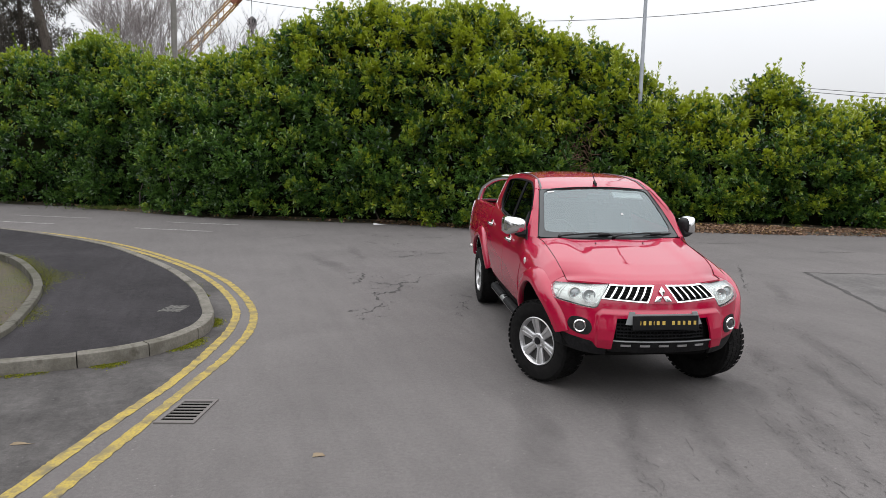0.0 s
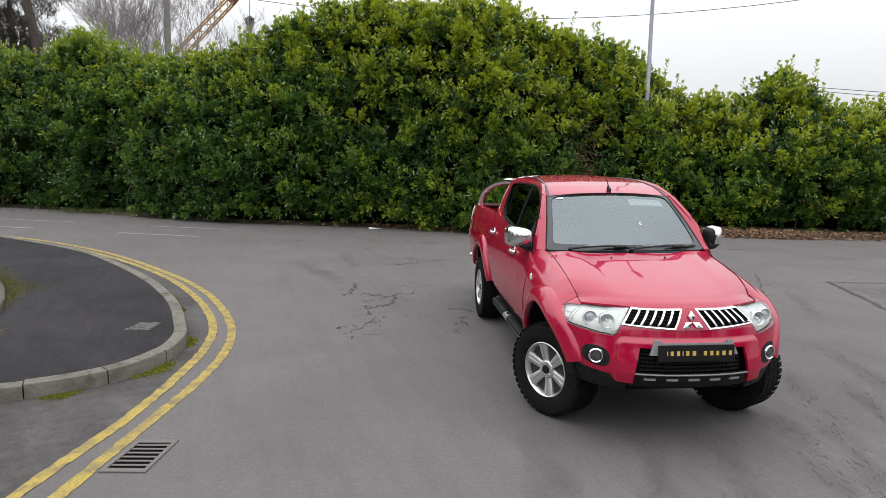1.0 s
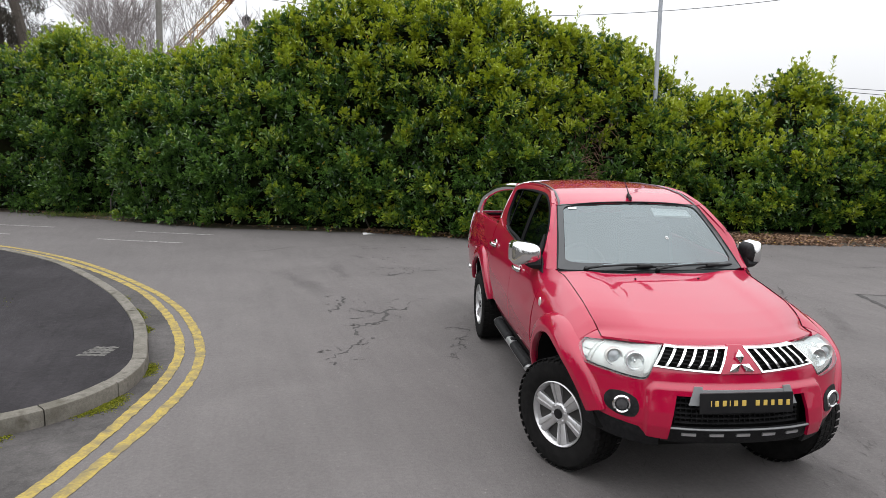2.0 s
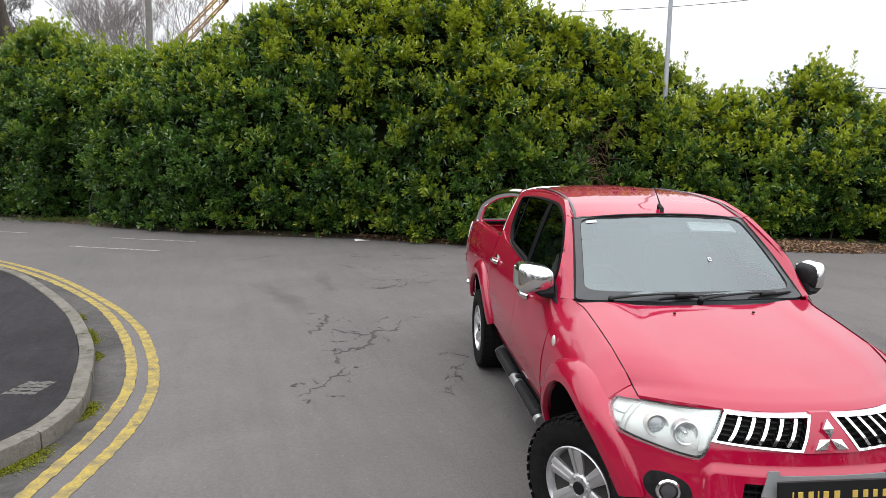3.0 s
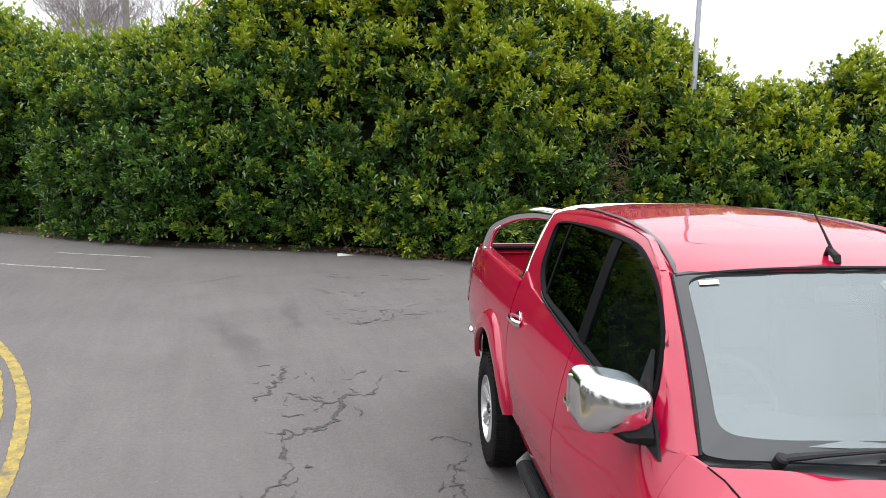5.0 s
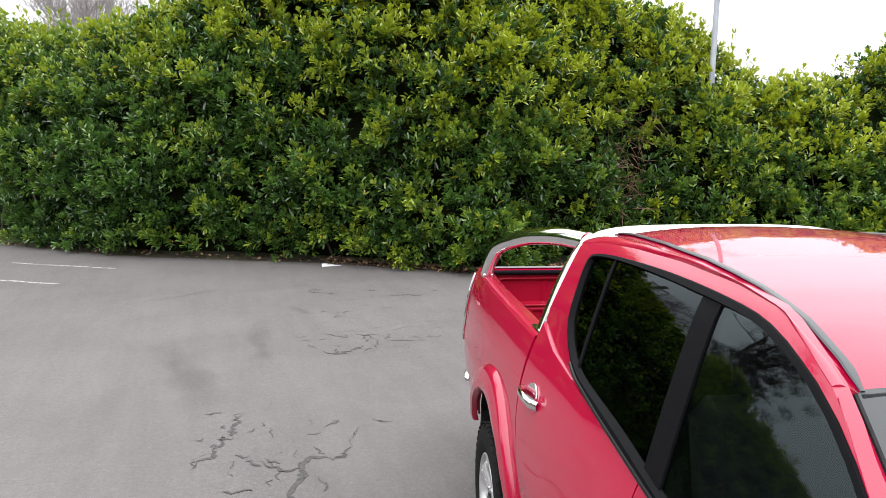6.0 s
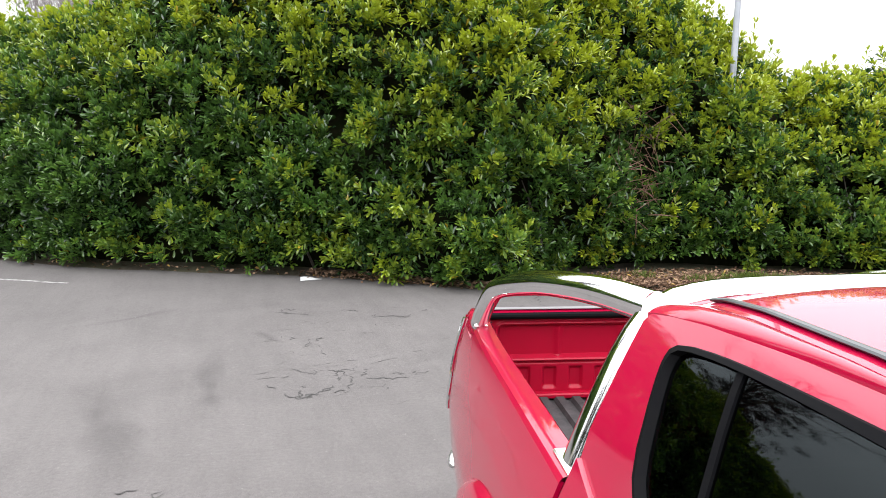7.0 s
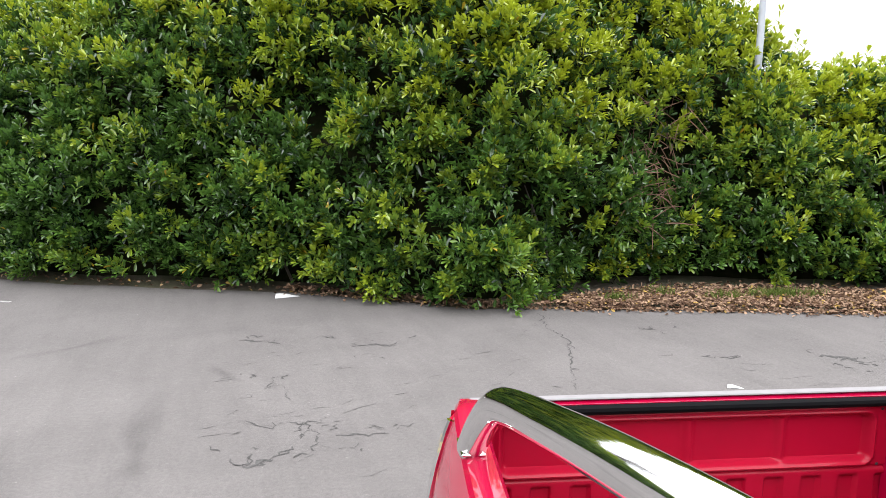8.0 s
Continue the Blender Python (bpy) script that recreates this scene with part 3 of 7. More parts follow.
CRACKS = [
    ([(-2.46, 2.30), (-2.26, 2.58), (-2.10, 3.0), (-2.24, 3.42), (-1.95, 3.64), (-1.86, 4.03), (-1.82, 4.27), (-1.60, 4.25), (-1.52, 4.73)], 0.045, 5),
    ([(-2.16, 4.24), (-1.99, 4.10), (-1.86, 4.12)], 0.03, 2), ([(-2.55, 4.16), (-2.46, 4.31), (-2.49, 4.60), (-2.39, 4.58), (-2.42, 4.85), (-2.40, 5.08)], 0.042, 3),
    ([(-1.77, 4.73), (-1.67, 4.88)], 0.025, 1), ([(-1.20, 2.22), (-1.16, 2.45)], 0.025, 1), ([(-1.05, 2.55), (-1.08, 2.87), (-0.92, 3.26), (-1.10, 3.40)], 0.035, 2),
    ([(-2.03, 7.23), (-1.78, 7.12), (-1.60, 7.20), (-1.42, 7.05), (-1.38, 6.70)], 0.026, 3), ([(-1.80, 6.49), (-1.65, 6.58), (-1.55, 6.73)], 0.045, 2),
    ([(-1.24, 6.93), (-0.87, 6.93)], 0.03, 2), ([(-1.87, 8.18), (-1.71, 7.89), (-1.64, 7.63)], 0.03, 2), ([(-2.39, 9.40), (-1.93, 9.23)], 0.07, 1),
    ([(-1.21, 9.11), (-0.75, 9.10)], 0.035, 2), ([(-1.52, 9.47), (-1.37, 9.40)], 0.05, 0), ([(1.18, 10.6), (0.97, 9.68), (1.10, 9.10), (0.92, 8.45), (0.73, 7.70)], 0.022, 2),
    ([(2.04, 9.61), (2.25, 9.47)], 0.04, 1), ([(2.25, 8.52), (2.63, 8.46)], 0.05, 1), ([(3.44, 8.43), (3.70, 8.38), (3.76, 8.14)], 0.06, 2),
    ([(4.2, 5.6), (3.5, 4.2), (3.1, 3.3)], 0.022, 2), ([(4.0, 8.3), (5.2, 8.1), (6.1, 8.2)], 0.035, 2), ([(6.2, 7.0), (7.4, 6.9)], 0.035, 2)]
for k, (pts, w, tw) in enumerate(CRACKS):
    crack(pts, w, 20 + k, tw)
# fine broken wear lines: along the traffic before the truck, across the far lane beyond it
worn = random.Random(77)
for count, x_lo, x_hi, y_lo, y_hi, lean, ln_hi in ((24, -0.6, 3.4, -3.2, 1.6, -1.75, 0.30), (60, 2.2, 9.5, 4.2, 9.3, 0.05, 0.55), (46, -2.4, 0.6, 6.3, 9.6, 0.5, 0.22)):
    fine = Mesh()
    for k in range(count):
        p = Vector((worn.uniform(x_lo, x_hi), worn.uniform(y_lo, y_hi)))
        ang, ln = lean + worn.gauss(0, 0.30), worn.uniform(0.08, ln_hi)
        line = [p]
        while (line[-1] - p).length < ln:
            ang += worn.gauss(0, 0.35) * 0.5 - 0.25 * (ang - lean)
            line.append(line[-1] + Vector((math.cos(ang), math.sin(ang))) * 0.03)
        ws = [worn.uniform(0.001, 0.012) * math.sin(math.pi * (i + 0.5) / len(line)) for i in range(len(line))]
        ribbon(fine, line, ws, 0.0022 + 0.00001 * k, 0.002, k)
    solid("wear_lines", fine, CRACK_FAINT, road, smooth=False, fix=False)
# fuzzy streaks where turning tyres have torn the surface before the truck
STREAKS = [[(0.95, 0.07), (0.98, -0.4), (0.85, -0.86)], [(1.51, 0.04), (1.22, -0.76), (1.03, -1.38), (0.96, -1.75), (0.85, -2.5)], [(0.41, -0.43), (0.25, -0.95), (0.1, -1.51), (0.05, -1.89), (-0.05, -2.5)],
           [(-0.14, -0.4), (-0.35, -1.13), (-0.5, -1.7), (-0.55, -2.3)], [(1.73, 0.9), (1.48, 0.04)], [(0.80, -0.83), (0.76, -1.26), (0.68, -1.64), (0.62, -2.2)], [(2.13, 0.66), (1.91, -0.08), (1.75, -0.75), (1.6, -1.5)],
           [(3.86, 4.25), (3.61, 3.37), (3.23, 2.63)], [(2.6, 1.6), (2.4, 0.5), (2.2, -0.6)]]
for k, pts in enumerate(STREAKS):
    fine = Mesh()
    line = spline(V2(*pts), 0.03)
    for j in range(int(len(line) * 0.8)):
        i = worn.randint(1, len(line) - 2)
        d = (line[i + 1] - line[i - 1]).normalized()
        p = line[i] + Vector((-d.y, d.x)) * worn.gauss(0, 0.07)
        fleck = [p]
        for _ in range(worn.randint(2, 6)):
            fleck.append(fleck[-1] + (d + Vector((worn.gauss(0, 0.55), worn.gauss(0, 0.55)))).normalized() * 0.018)
        ws = [worn.uniform(0.001, 0.009) * math.sin(math.pi * (q + 0.5) / len(fleck)) for q in range(len(fleck))]
        ribbon(fine, fleck, ws, 0.0024 + 0.000004 * j, 0.002, j)
    solid("wear_lines", fine, CRACK_FAINT, road, smooth=False, fix=False)
STAINS = [([(-2.74, 8.02), (-2.62, 7.1), (-2.48, 6.5), (-2.45, 6.0)], 0.15), ([(-4.46, 8.87), (-4.06, 9.13), (-3.54, 9.67)], 0.14), ([(-2.49, 8.55), (-2.09, 8.06)], 0.08),
          ([(-3.6, 7.0), (-3.07, 6.02), (-2.6, 5.0)], 0.30), ([(-0.9, 0.2), (-1.05, -1.2), (-1.3, -2.6)], 0.25)] + [(pts, 0.17) for pts in STREAKS]
for k, (pts, w) in enumerate(STAINS):
    line = spline(V2(*pts), 0.05)
    v, f, fade = [], [], []
    for i, p in enumerate(line):
        d = (line[min(i + 1, len(line) - 1)] - line[max(i - 1, 0)]).normalized()
        s = i / (len(line) - 1)
        wide = w * (0.8 + 0.7 * noise.noise(Vector((p.x * 2, p.y * 2, 4))))
        for c in range(7):
            a = (c - 3) / 3
            v.append((p.x - d.y * a * wide, p.y + d.x * a * wide, 0.002))
            fade.append((1 - a * a) * math.sin(math.pi * s) * (0.7 + 0.6 * noise.noise(Vector((p.x * 5 + a, p.y * 5, 7)))))
    for i in range(len(line) - 1):
        for c in range(6):
            f.append((i * 7 + c, i * 7 + c + 1, (i + 1) * 7 + c + 1, (i + 1) * 7 + c))
    ob = solid("stain", Mesh().add(v, f), TAR, road, smooth=False, fix=False)
    at = ob.data.attributes.new("fade", "FLOAT", "POINT")
    at.data.foreach_set("value", np.clip(fade, 0, 1).astype(np.float32))
# darker, dirtier surfacing between the kerb and the yellow line
gut_kerb = [(p.x, p.y) for p in kerb_line[::4] if p.y < 9 and p.x > -16]
gut_line = [(p.x + 0.05, p.y) for p in spline(V2(*Y_IN), 0.2) if p.y < 8.6]
gut_pts = gut_kerb + gut_line[::-1] + [(-30, -26), (-30, -6)]
solid("gutter_surface", Mesh().add([(x, y, 0.0016) for x, y in gut_pts], [tuple(range(len(gut_pts)))]), GUTTER, road, smooth=False)
# the trench patch with its sealed edge
PATCH_EDGE = [(3.9, 0.3), (4.32, 2.21), (4.95, 4.85), (5.6, 4.72), (8.4, 4.35), (16, 4.0), (24, 5.0), (24, -8), (4.6, -8), (3.95, -3)]
solid("patch", Mesh().add([(x, y, 0.002) for x, y in PATCH_EDGE], [tuple(range(len(PATCH_EDGE)))]), PATCH, road, smooth=False)
solid("patch_joint", ribbon(Mesh(), spline(V2((3.9, 0.3), (4.32, 2.21), (4.63, 3.45), (4.95, 4.85)), 0.1), 0.07, 0.004, 0.02, 5), CRACK, road, smooth=False)
solid("patch_joint", ribbon(Mesh(), spline(V2((4.95, 4.85), (5.6, 4.72), (8.4, 4.35)), 0.1), 0.05, 0.004, 0.02, 6), CRACK, road, smooth=False)
# pale scuff on the footway
scm = Mesh()
for k in range(4):
    ribbon(scm, spline(V2((-4.72 + 0.02 * k, 2.22 + 0.075 * k), (-4.60, 2.21 + 0.075 * k), (-4.46 + 0.01 * k, 2.20 + 0.075 * k)), 0.02), 0.060, KERB_UP - 0.009, 0.014, 8 + k)
solid("scuff", scm, SCUFF, pavement, smooth=False)


# ---- scattered leaves, moss and weeds ----
def blades(name, pos, axis, length, width, tint, material, label, category, fold=0.25, kind="stuff", parent=None, droop=0.15, seed=0):
    """Many small folded leaves in one mesh: six corners and two faces each."""
    n = len(pos)
    r = np.random.RandomState(seed)
    axis = axis / np.linalg.norm(axis, axis=1, keepdims=True)
    rnd = r.normal(size=(n, 3))
    upv = np.tile([0, 0, 1.0], (n, 1)) + 0.45 * rnd
    side = np.cross(axis, upv)
    side /= np.linalg.norm(side, axis=1, keepdims=True) + 1e-9
    nrm = np.cross(side, axis)
    L, W = length[:, None], width[:, None]
    v = np.empty((n, 6, 3), np.float32)
    v[:, 0] = pos
    v[:, 1] = pos + axis * L * 0.42 + side * W * 0.40 + nrm * W * fold
    v[:, 2] = pos + axis * L * 0.82 + side * W * 0.46 + nrm * (W * fold - L * droop * 0.6)
    v[:, 3] = pos + axis * L - nrm * L * droop
    v[:, 4] = pos + axis * L * 0.82 - side * W * 0.46 + nrm * (W * fold - L * droop * 0.6)
    v[:, 5] = pos + axis * L * 0.42 - side * W * 0.40 + nrm * W * fold
    me = bpy.data.meshes.new(name)
    me.vertices.add(n * 6)
    me.vertices.foreach_set("co", v.ravel())
    q = np.array([0, 1, 2, 3, 0, 3, 4, 5])
    me.loops.add(n * 8)
    me.loops.foreach_set("vertex_index", (np.arange(n)[:, None] * 6 + q).ravel().astype(np.int32))
    me.polygons.add(n * 2)
    me.polygons.foreach_set("loop_start", np.arange(0, n * 8, 4, dtype=np.int32))
    a = me.attributes.new("tint", "FLOAT", "POINT")
    a.data.foreach_set("value", np.repeat(np.clip(tint, 0, 1), 6).astype(np.float32))
    me.update(calc_edges=True)
    me.validate()
    me.shade_smooth()
    me.materials.append(material)
    ob = new(name, me)
    if parent:
        ob.parent = parent
    return tagged(ob, label, category, "", kind)


# ---- laurel hedge ----
def foot(x):
    """Where the hedge's foot stands, behind the verge."""
    return road_edge(x) + lerp(x, [(-9, -0.20), (0, -0.26), (0.8, -0.12), (1.4, 0.28), (2.6, 1.05), (3.6, 1.42), (5, 1.55), (7, 1.28), (10, 1.15), (20, 1.0)])


def crest(x):
    """The hedge's height along its run."""
    base = lerp(x, [(-30, 5.0), (-15, 4.85), (-12.2, 4.80), (-11.3, 5.15), (-10.6, 5.20), (-9.9, 4.85), (-8.9, 4.40), (-7.6, 4.40), (-6.4, 4.50), (-5.6, 4.70), (-5.0, 5.00), (-4.4, 5.30), (-3.4, 5.70), (-2.0, 5.75),
                    (-0.4, 5.68), (0.9, 5.60), (1.8, 5.36), (2.6, 5.12), (3.4, 5.02), (4.1, 4.98), (4.8, 4.72), (5.4, 4.28), (5.9, 3.68), (6.8, 3.45), (7.6, 3.30), (8.2, 3.75), (8.7, 4.12), (9.1, 3.92), (9.7, 3.25),
                    (11.3, 3.25), (12.5, 3.4), (20, 3.4), (30, 3.4)])
    return base + 0.16 * noise.noise(Vector((x * 1.9, 7.3, 2.2))) + 0.08 * noise.noise(Vector((x * 4.6, 1.3, 5.2)))


def mound(x, z):
    """Rounded masses of foliage with creases between, about a metre across."""
    near = noise.voronoi(Vector((x * 0.95 + 0.25 * z, z * 1.15, 4.7)))[0][0]
    small = noise.voronoi(Vector((x * 2.3, z * 2.6, 9.1)))[0][0]
    return 0.22 - 0.46 * min(1.0, near) ** 2 + 0.07 - 0.18 * min(0.8, small) ** 2


def hedge_face(x, t):
    """A point of the face: t runs from the foot (0) over the shoulder (about 0.75) to the back of the crest (1)."""
    h = crest(x)
    if t < 0.75:
        k = t / 0.75
        z = 0.10 + (h - 0.45) * k
        back_by = 0.02 * (1 - k) ** 3 + 1.5 * k ** 2.2
    else:
        k = (t - 0.75) / 0.25
        z = h - 0.35 + 0.35 * math.sin(k * math.pi / 2)
        back_by = 1.5 + 1.2 * k
    wave = 0.30 * noise.noise(Vector((x * 0.55, z * 0.6, 3.1))) + mound(x, z) * (0.45 + 0.55 * smooth_step(z, 0.1, 0.9))
    notch = 0.95 * math.exp(-((x + 9.5) / 0.6) ** 2) * (1 - smooth_step(z, 1.2, 3.4))
    pocket = math.exp(-((x - 4.95) / 0.55) ** 2) * (0.38 * (1 - smooth_step(z, 2.75, 3.15)) - 0.35 * smooth_step(z, 3.1, 3.5))
    return Vector((x, foot(x) + back_by - wave * 1.15 - pocket + notch, z + 0.12 * noise.noise(Vector((x * 0.9, 4.4, t * 3)))))


def face_normal(x, t):
    e = 0.04
    a = hedge_face(x + e, t) - hedge_face(x - e, t)
    b = hedge_face(x, min(1, t + e)) - hedge_face(x, max(0, t - e))
    n = a.cross(b).normalized()
    return n


def yellowing(x):
    """How far the growth turns yellow-green along the run."""
    return lerp(x, [(-12, 0.0), (-6, 0.0), (-4, 0.10), (-2, 0.30), (0.5, 0.52), (2.2, 0.64), (3.4, 0.44), (4.5, 0.30), (6, 0.42), (9, 0.46), (20, 0.3)])


def laurel(x0, x1, label, seed, density=1.0, gap=None):
    """One stretch of laurel: a near-black sheet for the shade inside and sprays of shoots, each shoot with leaves up
    its stem and a tuft at its tip.
    """
    holder = empty("laurel_hedge", label, "hedge", ((x0 + x1) / 2, foot((x0 + x1) / 2) + 1, 0), "laurel hedge along the road")
    inv = Matrix.Translation(-holder.location)
    r = np.random.RandomState(seed)
    core = Mesh()
    nx = max(4, int((x1 - x0) / 0.35))

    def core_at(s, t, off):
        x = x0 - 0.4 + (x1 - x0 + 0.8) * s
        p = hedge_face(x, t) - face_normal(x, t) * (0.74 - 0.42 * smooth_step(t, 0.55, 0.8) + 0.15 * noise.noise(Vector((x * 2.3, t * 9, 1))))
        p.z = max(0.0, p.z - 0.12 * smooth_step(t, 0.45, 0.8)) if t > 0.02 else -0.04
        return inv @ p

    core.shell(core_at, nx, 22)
    solid("inner_shade_sheet", core, CORE, holder, fix=False)
    pos, axs, ln, wd, ti = [], [], [], [], []

    def leaf(p, a, size, tint):
        pos.append(p)
        axs.append(a)
        ln.append(0.131 * size)
        wd.append(0.0435 * size)
        ti.append(1.0 if r.rand() < 0.003 else min(0.95, max(0.0, tint)))

    def shoot(base, way, length, tint, size=1.0, tuft=6):
        """A stem with leaves set spirally, spreading below and closing to a tuft at the tip."""
        e1 = way.cross(Vector((0.3, 0.2, 1.0)) if abs(way.z) < 0.95 else Vector((1, 0, 0))).normalized()
        e2 = way.cross(e1)
        turn, steps = r.uniform(0, 6.28), max(2, int(length / 0.034))
        for j in range(steps + tuft):
            k = min(1.0, j / steps)
            turn += 2.4 + r.uniform(-0.35, 0.35)
            open_by = radians((66 - 26 * k if j < steps else 36 - 20 * (j - steps) / tuft) + r.uniform(-10, 10))
            out = e1 * math.cos(turn) + e2 * math.sin(turn)
            a = way * math.cos(open_by) + out * math.sin(open_by) + Vector((0, 0, 0.10))
            p = base + way * (length * k)
            if p.z > 0.05:
                leaf(p, a, size * r.uniform(0.82, 1.16) * (1.05 - 0.22 * k if j < steps else 0.85), tint + 0.16 * (k - 0.6) + r.normal() * 0.045)

    area = 0.335 / density ** 0.5
    for x in np.arange(x0 + area / 2, x1, area):
        long = crest(x) + 1.9
        for t in np.arange(0.01, 0.97, area / long):
            xx, tt = x + r.uniform(-0.6, 0.6) * area, min(0.99, max(0.0, t + r.uniform(-0.6, 0.6) * area / long))
            here = hedge_face(xx, tt)
            if gap and gap(xx, here.z) and r.rand() < 0.62:
                continue
            n = face_normal(xx, tt)
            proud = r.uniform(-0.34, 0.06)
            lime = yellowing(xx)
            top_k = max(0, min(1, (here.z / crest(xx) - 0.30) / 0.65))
            # tint holds shade of set-back sprays and light on upper ones, besides yellow growth
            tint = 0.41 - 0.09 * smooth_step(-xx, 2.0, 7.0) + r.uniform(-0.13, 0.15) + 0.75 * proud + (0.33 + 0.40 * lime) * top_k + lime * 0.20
            base = here + n * (proud - 0.22)
            main = (n * 0.75 + Vector((r.normal() * 0.30, 0, 0.62 + r.normal() * 0.22))).normalized()
            for _ in range(10):
                way = (main + Vector(r.normal(size=3)) * 0.48).normalized()
                if way.dot(n) < -0.05:
                    continue
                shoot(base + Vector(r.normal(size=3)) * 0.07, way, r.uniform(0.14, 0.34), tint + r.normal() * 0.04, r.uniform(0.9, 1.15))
    # a deeper layer that closes the gaps, its tint darkened as shade inside the hedge
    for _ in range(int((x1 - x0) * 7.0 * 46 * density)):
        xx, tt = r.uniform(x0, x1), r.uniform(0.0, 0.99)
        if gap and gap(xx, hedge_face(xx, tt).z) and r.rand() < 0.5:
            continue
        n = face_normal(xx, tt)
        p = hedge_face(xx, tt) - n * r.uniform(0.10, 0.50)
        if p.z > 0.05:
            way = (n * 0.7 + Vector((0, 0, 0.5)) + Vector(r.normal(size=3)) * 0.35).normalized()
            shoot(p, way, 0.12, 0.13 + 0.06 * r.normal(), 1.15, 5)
    # straight young shoots that stand up from the crest and out of the face
    for kind, count in (("crest", int((x1 - x0) * 13 * density)), ("face", int((x1 - x0) * 9 * density))):
        for _ in range(count):
            xx = r.uniform(x0, x1)
            tt = r.uniform(0.66, 0.97) if kind == "crest" else r.uniform(0.05, 0.75)
            here = hedge_face(xx, tt)
            if gap and gap(xx, here.z):
                continue
            n = face_normal(xx, tt)
            way = Vector((r.normal() * 0.16, r.normal() * 0.16, 1.0)) if kind == "crest" else n * 0.45 + Vector((r.normal() * 0.22, 0, r.uniform(0.7, 1.2)))
            way.normalize()
            lime = yellowing(xx)
            # lighter with height, as light on the crest put into the tint, plus yellow growth
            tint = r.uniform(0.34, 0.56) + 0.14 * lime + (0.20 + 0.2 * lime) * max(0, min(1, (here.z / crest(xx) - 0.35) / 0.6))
            tall = 0.20 + r.exponential(0.16) if kind == "crest" else r.uniform(0.22, 0.42)
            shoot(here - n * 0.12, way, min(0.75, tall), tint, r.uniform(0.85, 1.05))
    pos = np.array(pos) - np.array(holder.location)
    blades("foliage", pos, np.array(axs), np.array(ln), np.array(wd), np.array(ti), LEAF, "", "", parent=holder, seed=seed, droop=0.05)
    # stems that show at the foot
    for _ in range(int((x1 - x0) * 0.9)):
        m = Mesh()
        x = r.uniform(x0, x1)
        y = foot(x) + r.uniform(0.55, 0.9)
        lean = Vector((r.uniform(-0.5, 0.5), r.uniform(-0.25, 0.5), r.uniform(0.9, 1.7)))
        p0 = Vector((x, y, -0.02))
        m.tube([inv @ p0, inv @ (p0 + lean * 0.5 + Vector((r.uniform(-.1, .1), 0, 0))), inv @ (p0 + lean)], [0.025, 0.018, 0.009], n=5)
        solid("stem", m, BARK, holder, fix=False)
    return holder


def bare_gap(x, z):
    return abs(x - 3.15 - 0.12 * (z - 1.8)) < 0.32 and 1.0 < z < 2.7


laurel(-24, -12.2, "dense dark green laurel hedge beside the road", 1, density=0.6)
laurel(-12.2, -8.6, "dense dark green laurel bush with a lighter top", 2)
laurel(-8.6, -5.6, "tall dark green laurel bush with glossy leaves", 3)
laurel(-5.6, -2.4, "tallest laurel bush, rounded, with glossy green leaves", 4)
laurel(-2.4, 0.5, "tall laurel bush with fresh shoots over the road edge", 5)
laurel(0.5, 3.3, "rounded laurel bush with bright yellow-green top growth", 6, gap=bare_gap)
laurel(3.3, 6.6, "lower yellow-green laurel bush behind the leaf litter", 7, gap=bare_gap)
laurel(6.6, 10.5, "yellow-green laurel bush with one tall upright shoot", 8)
laurel(10.5, 20, "low yellow-green laurel hedge beside the road", 9, density=0.7)

# dead brown twigs in the bare gap
r_t = np.random.RandomState(5)
tm = Mesh()
for _ in range(110):
    z = r_t.uniform(0.9, 2.9)
    x = 3.15 + 0.12 * (z - 1.8) + r_t.normal() * 0.28
    p = hedge_face(x, min(0.7, z / 5.2)) + Vector((0, r_t.uniform(-0.12, 0.25), 0))
    p.z = z
    d = Vector((r_t.normal() * 0.8, -0.35 + r_t.normal() * 0.35, r_t.normal() * 0.7)).normalized()
    ln = r_t.uniform(0.2, 0.55)
    tm.tube([p, p + d * ln * 0.5 + Vector((0, 0, -0.02)), p + d * ln + Vector((0, 0, -0.06))], [0.006, 0.005, 0.003], n=4, caps=False)
tagged(solid("dead_twigs", tm, DEAD, None, fix=False), "tangle of dead brown twigs in a gap of the hedge", "twigs", kind="stuff")

# verge with leaf litter
vm = Mesh()
vx = np.arange(-26, 26, 0.3)
rows = []
for x in vx:
    y0 = road_edge(x) - 0.05 + 0.05 * noise.noise(Vector((x * 2, 0, 0)))
    y1 = foot(x) + 1.6
    rows.append([(x, y0 + (y1 - y0) * k / 5, -0.01 + 0.05 * min(1, k / 1.5) + 0.02 * noise.noise(Vector((x, k * 2.0, 5)))) for k in range(6)])
v = [p for row in rows for p in row]
vm.add(v, [(i * 6 + k, (i + 1) * 6 + k, (i + 1) * 6 + k + 1, i * 6 + k + 1) for i in range(len(rows) - 1) for k in range(5)])
tagged(solid("verge", vm, EARTH, None, fix=False), "strip of brown earth at the foot of the hedge", "verge", kind="structure")

r_l = np.random.RandomState(9)
lx = np.concatenate([r_l.uniform(-2.2, 1.6, 800), r_l.uniform(1.5, 8.0, 11000), r_l.uniform(7, 13, 2600), r_l.uniform(-13, -1, 260)])
ly = np.array([road_edge(x) + (r_l.uniform(-0.10, 1) ** 1.0) * max(0.25, min(1.9, foot(x) - road_edge(x) + 0.15)) * r_l.uniform(0.5, 1) - r_l.exponential(0.04) for x in lx])
lz = np.array([0.012 if y < road_edge(x) else 0.055 for x, y in zip(lx, ly)]) + r_l.uniform(0, 0.025, len(lx))
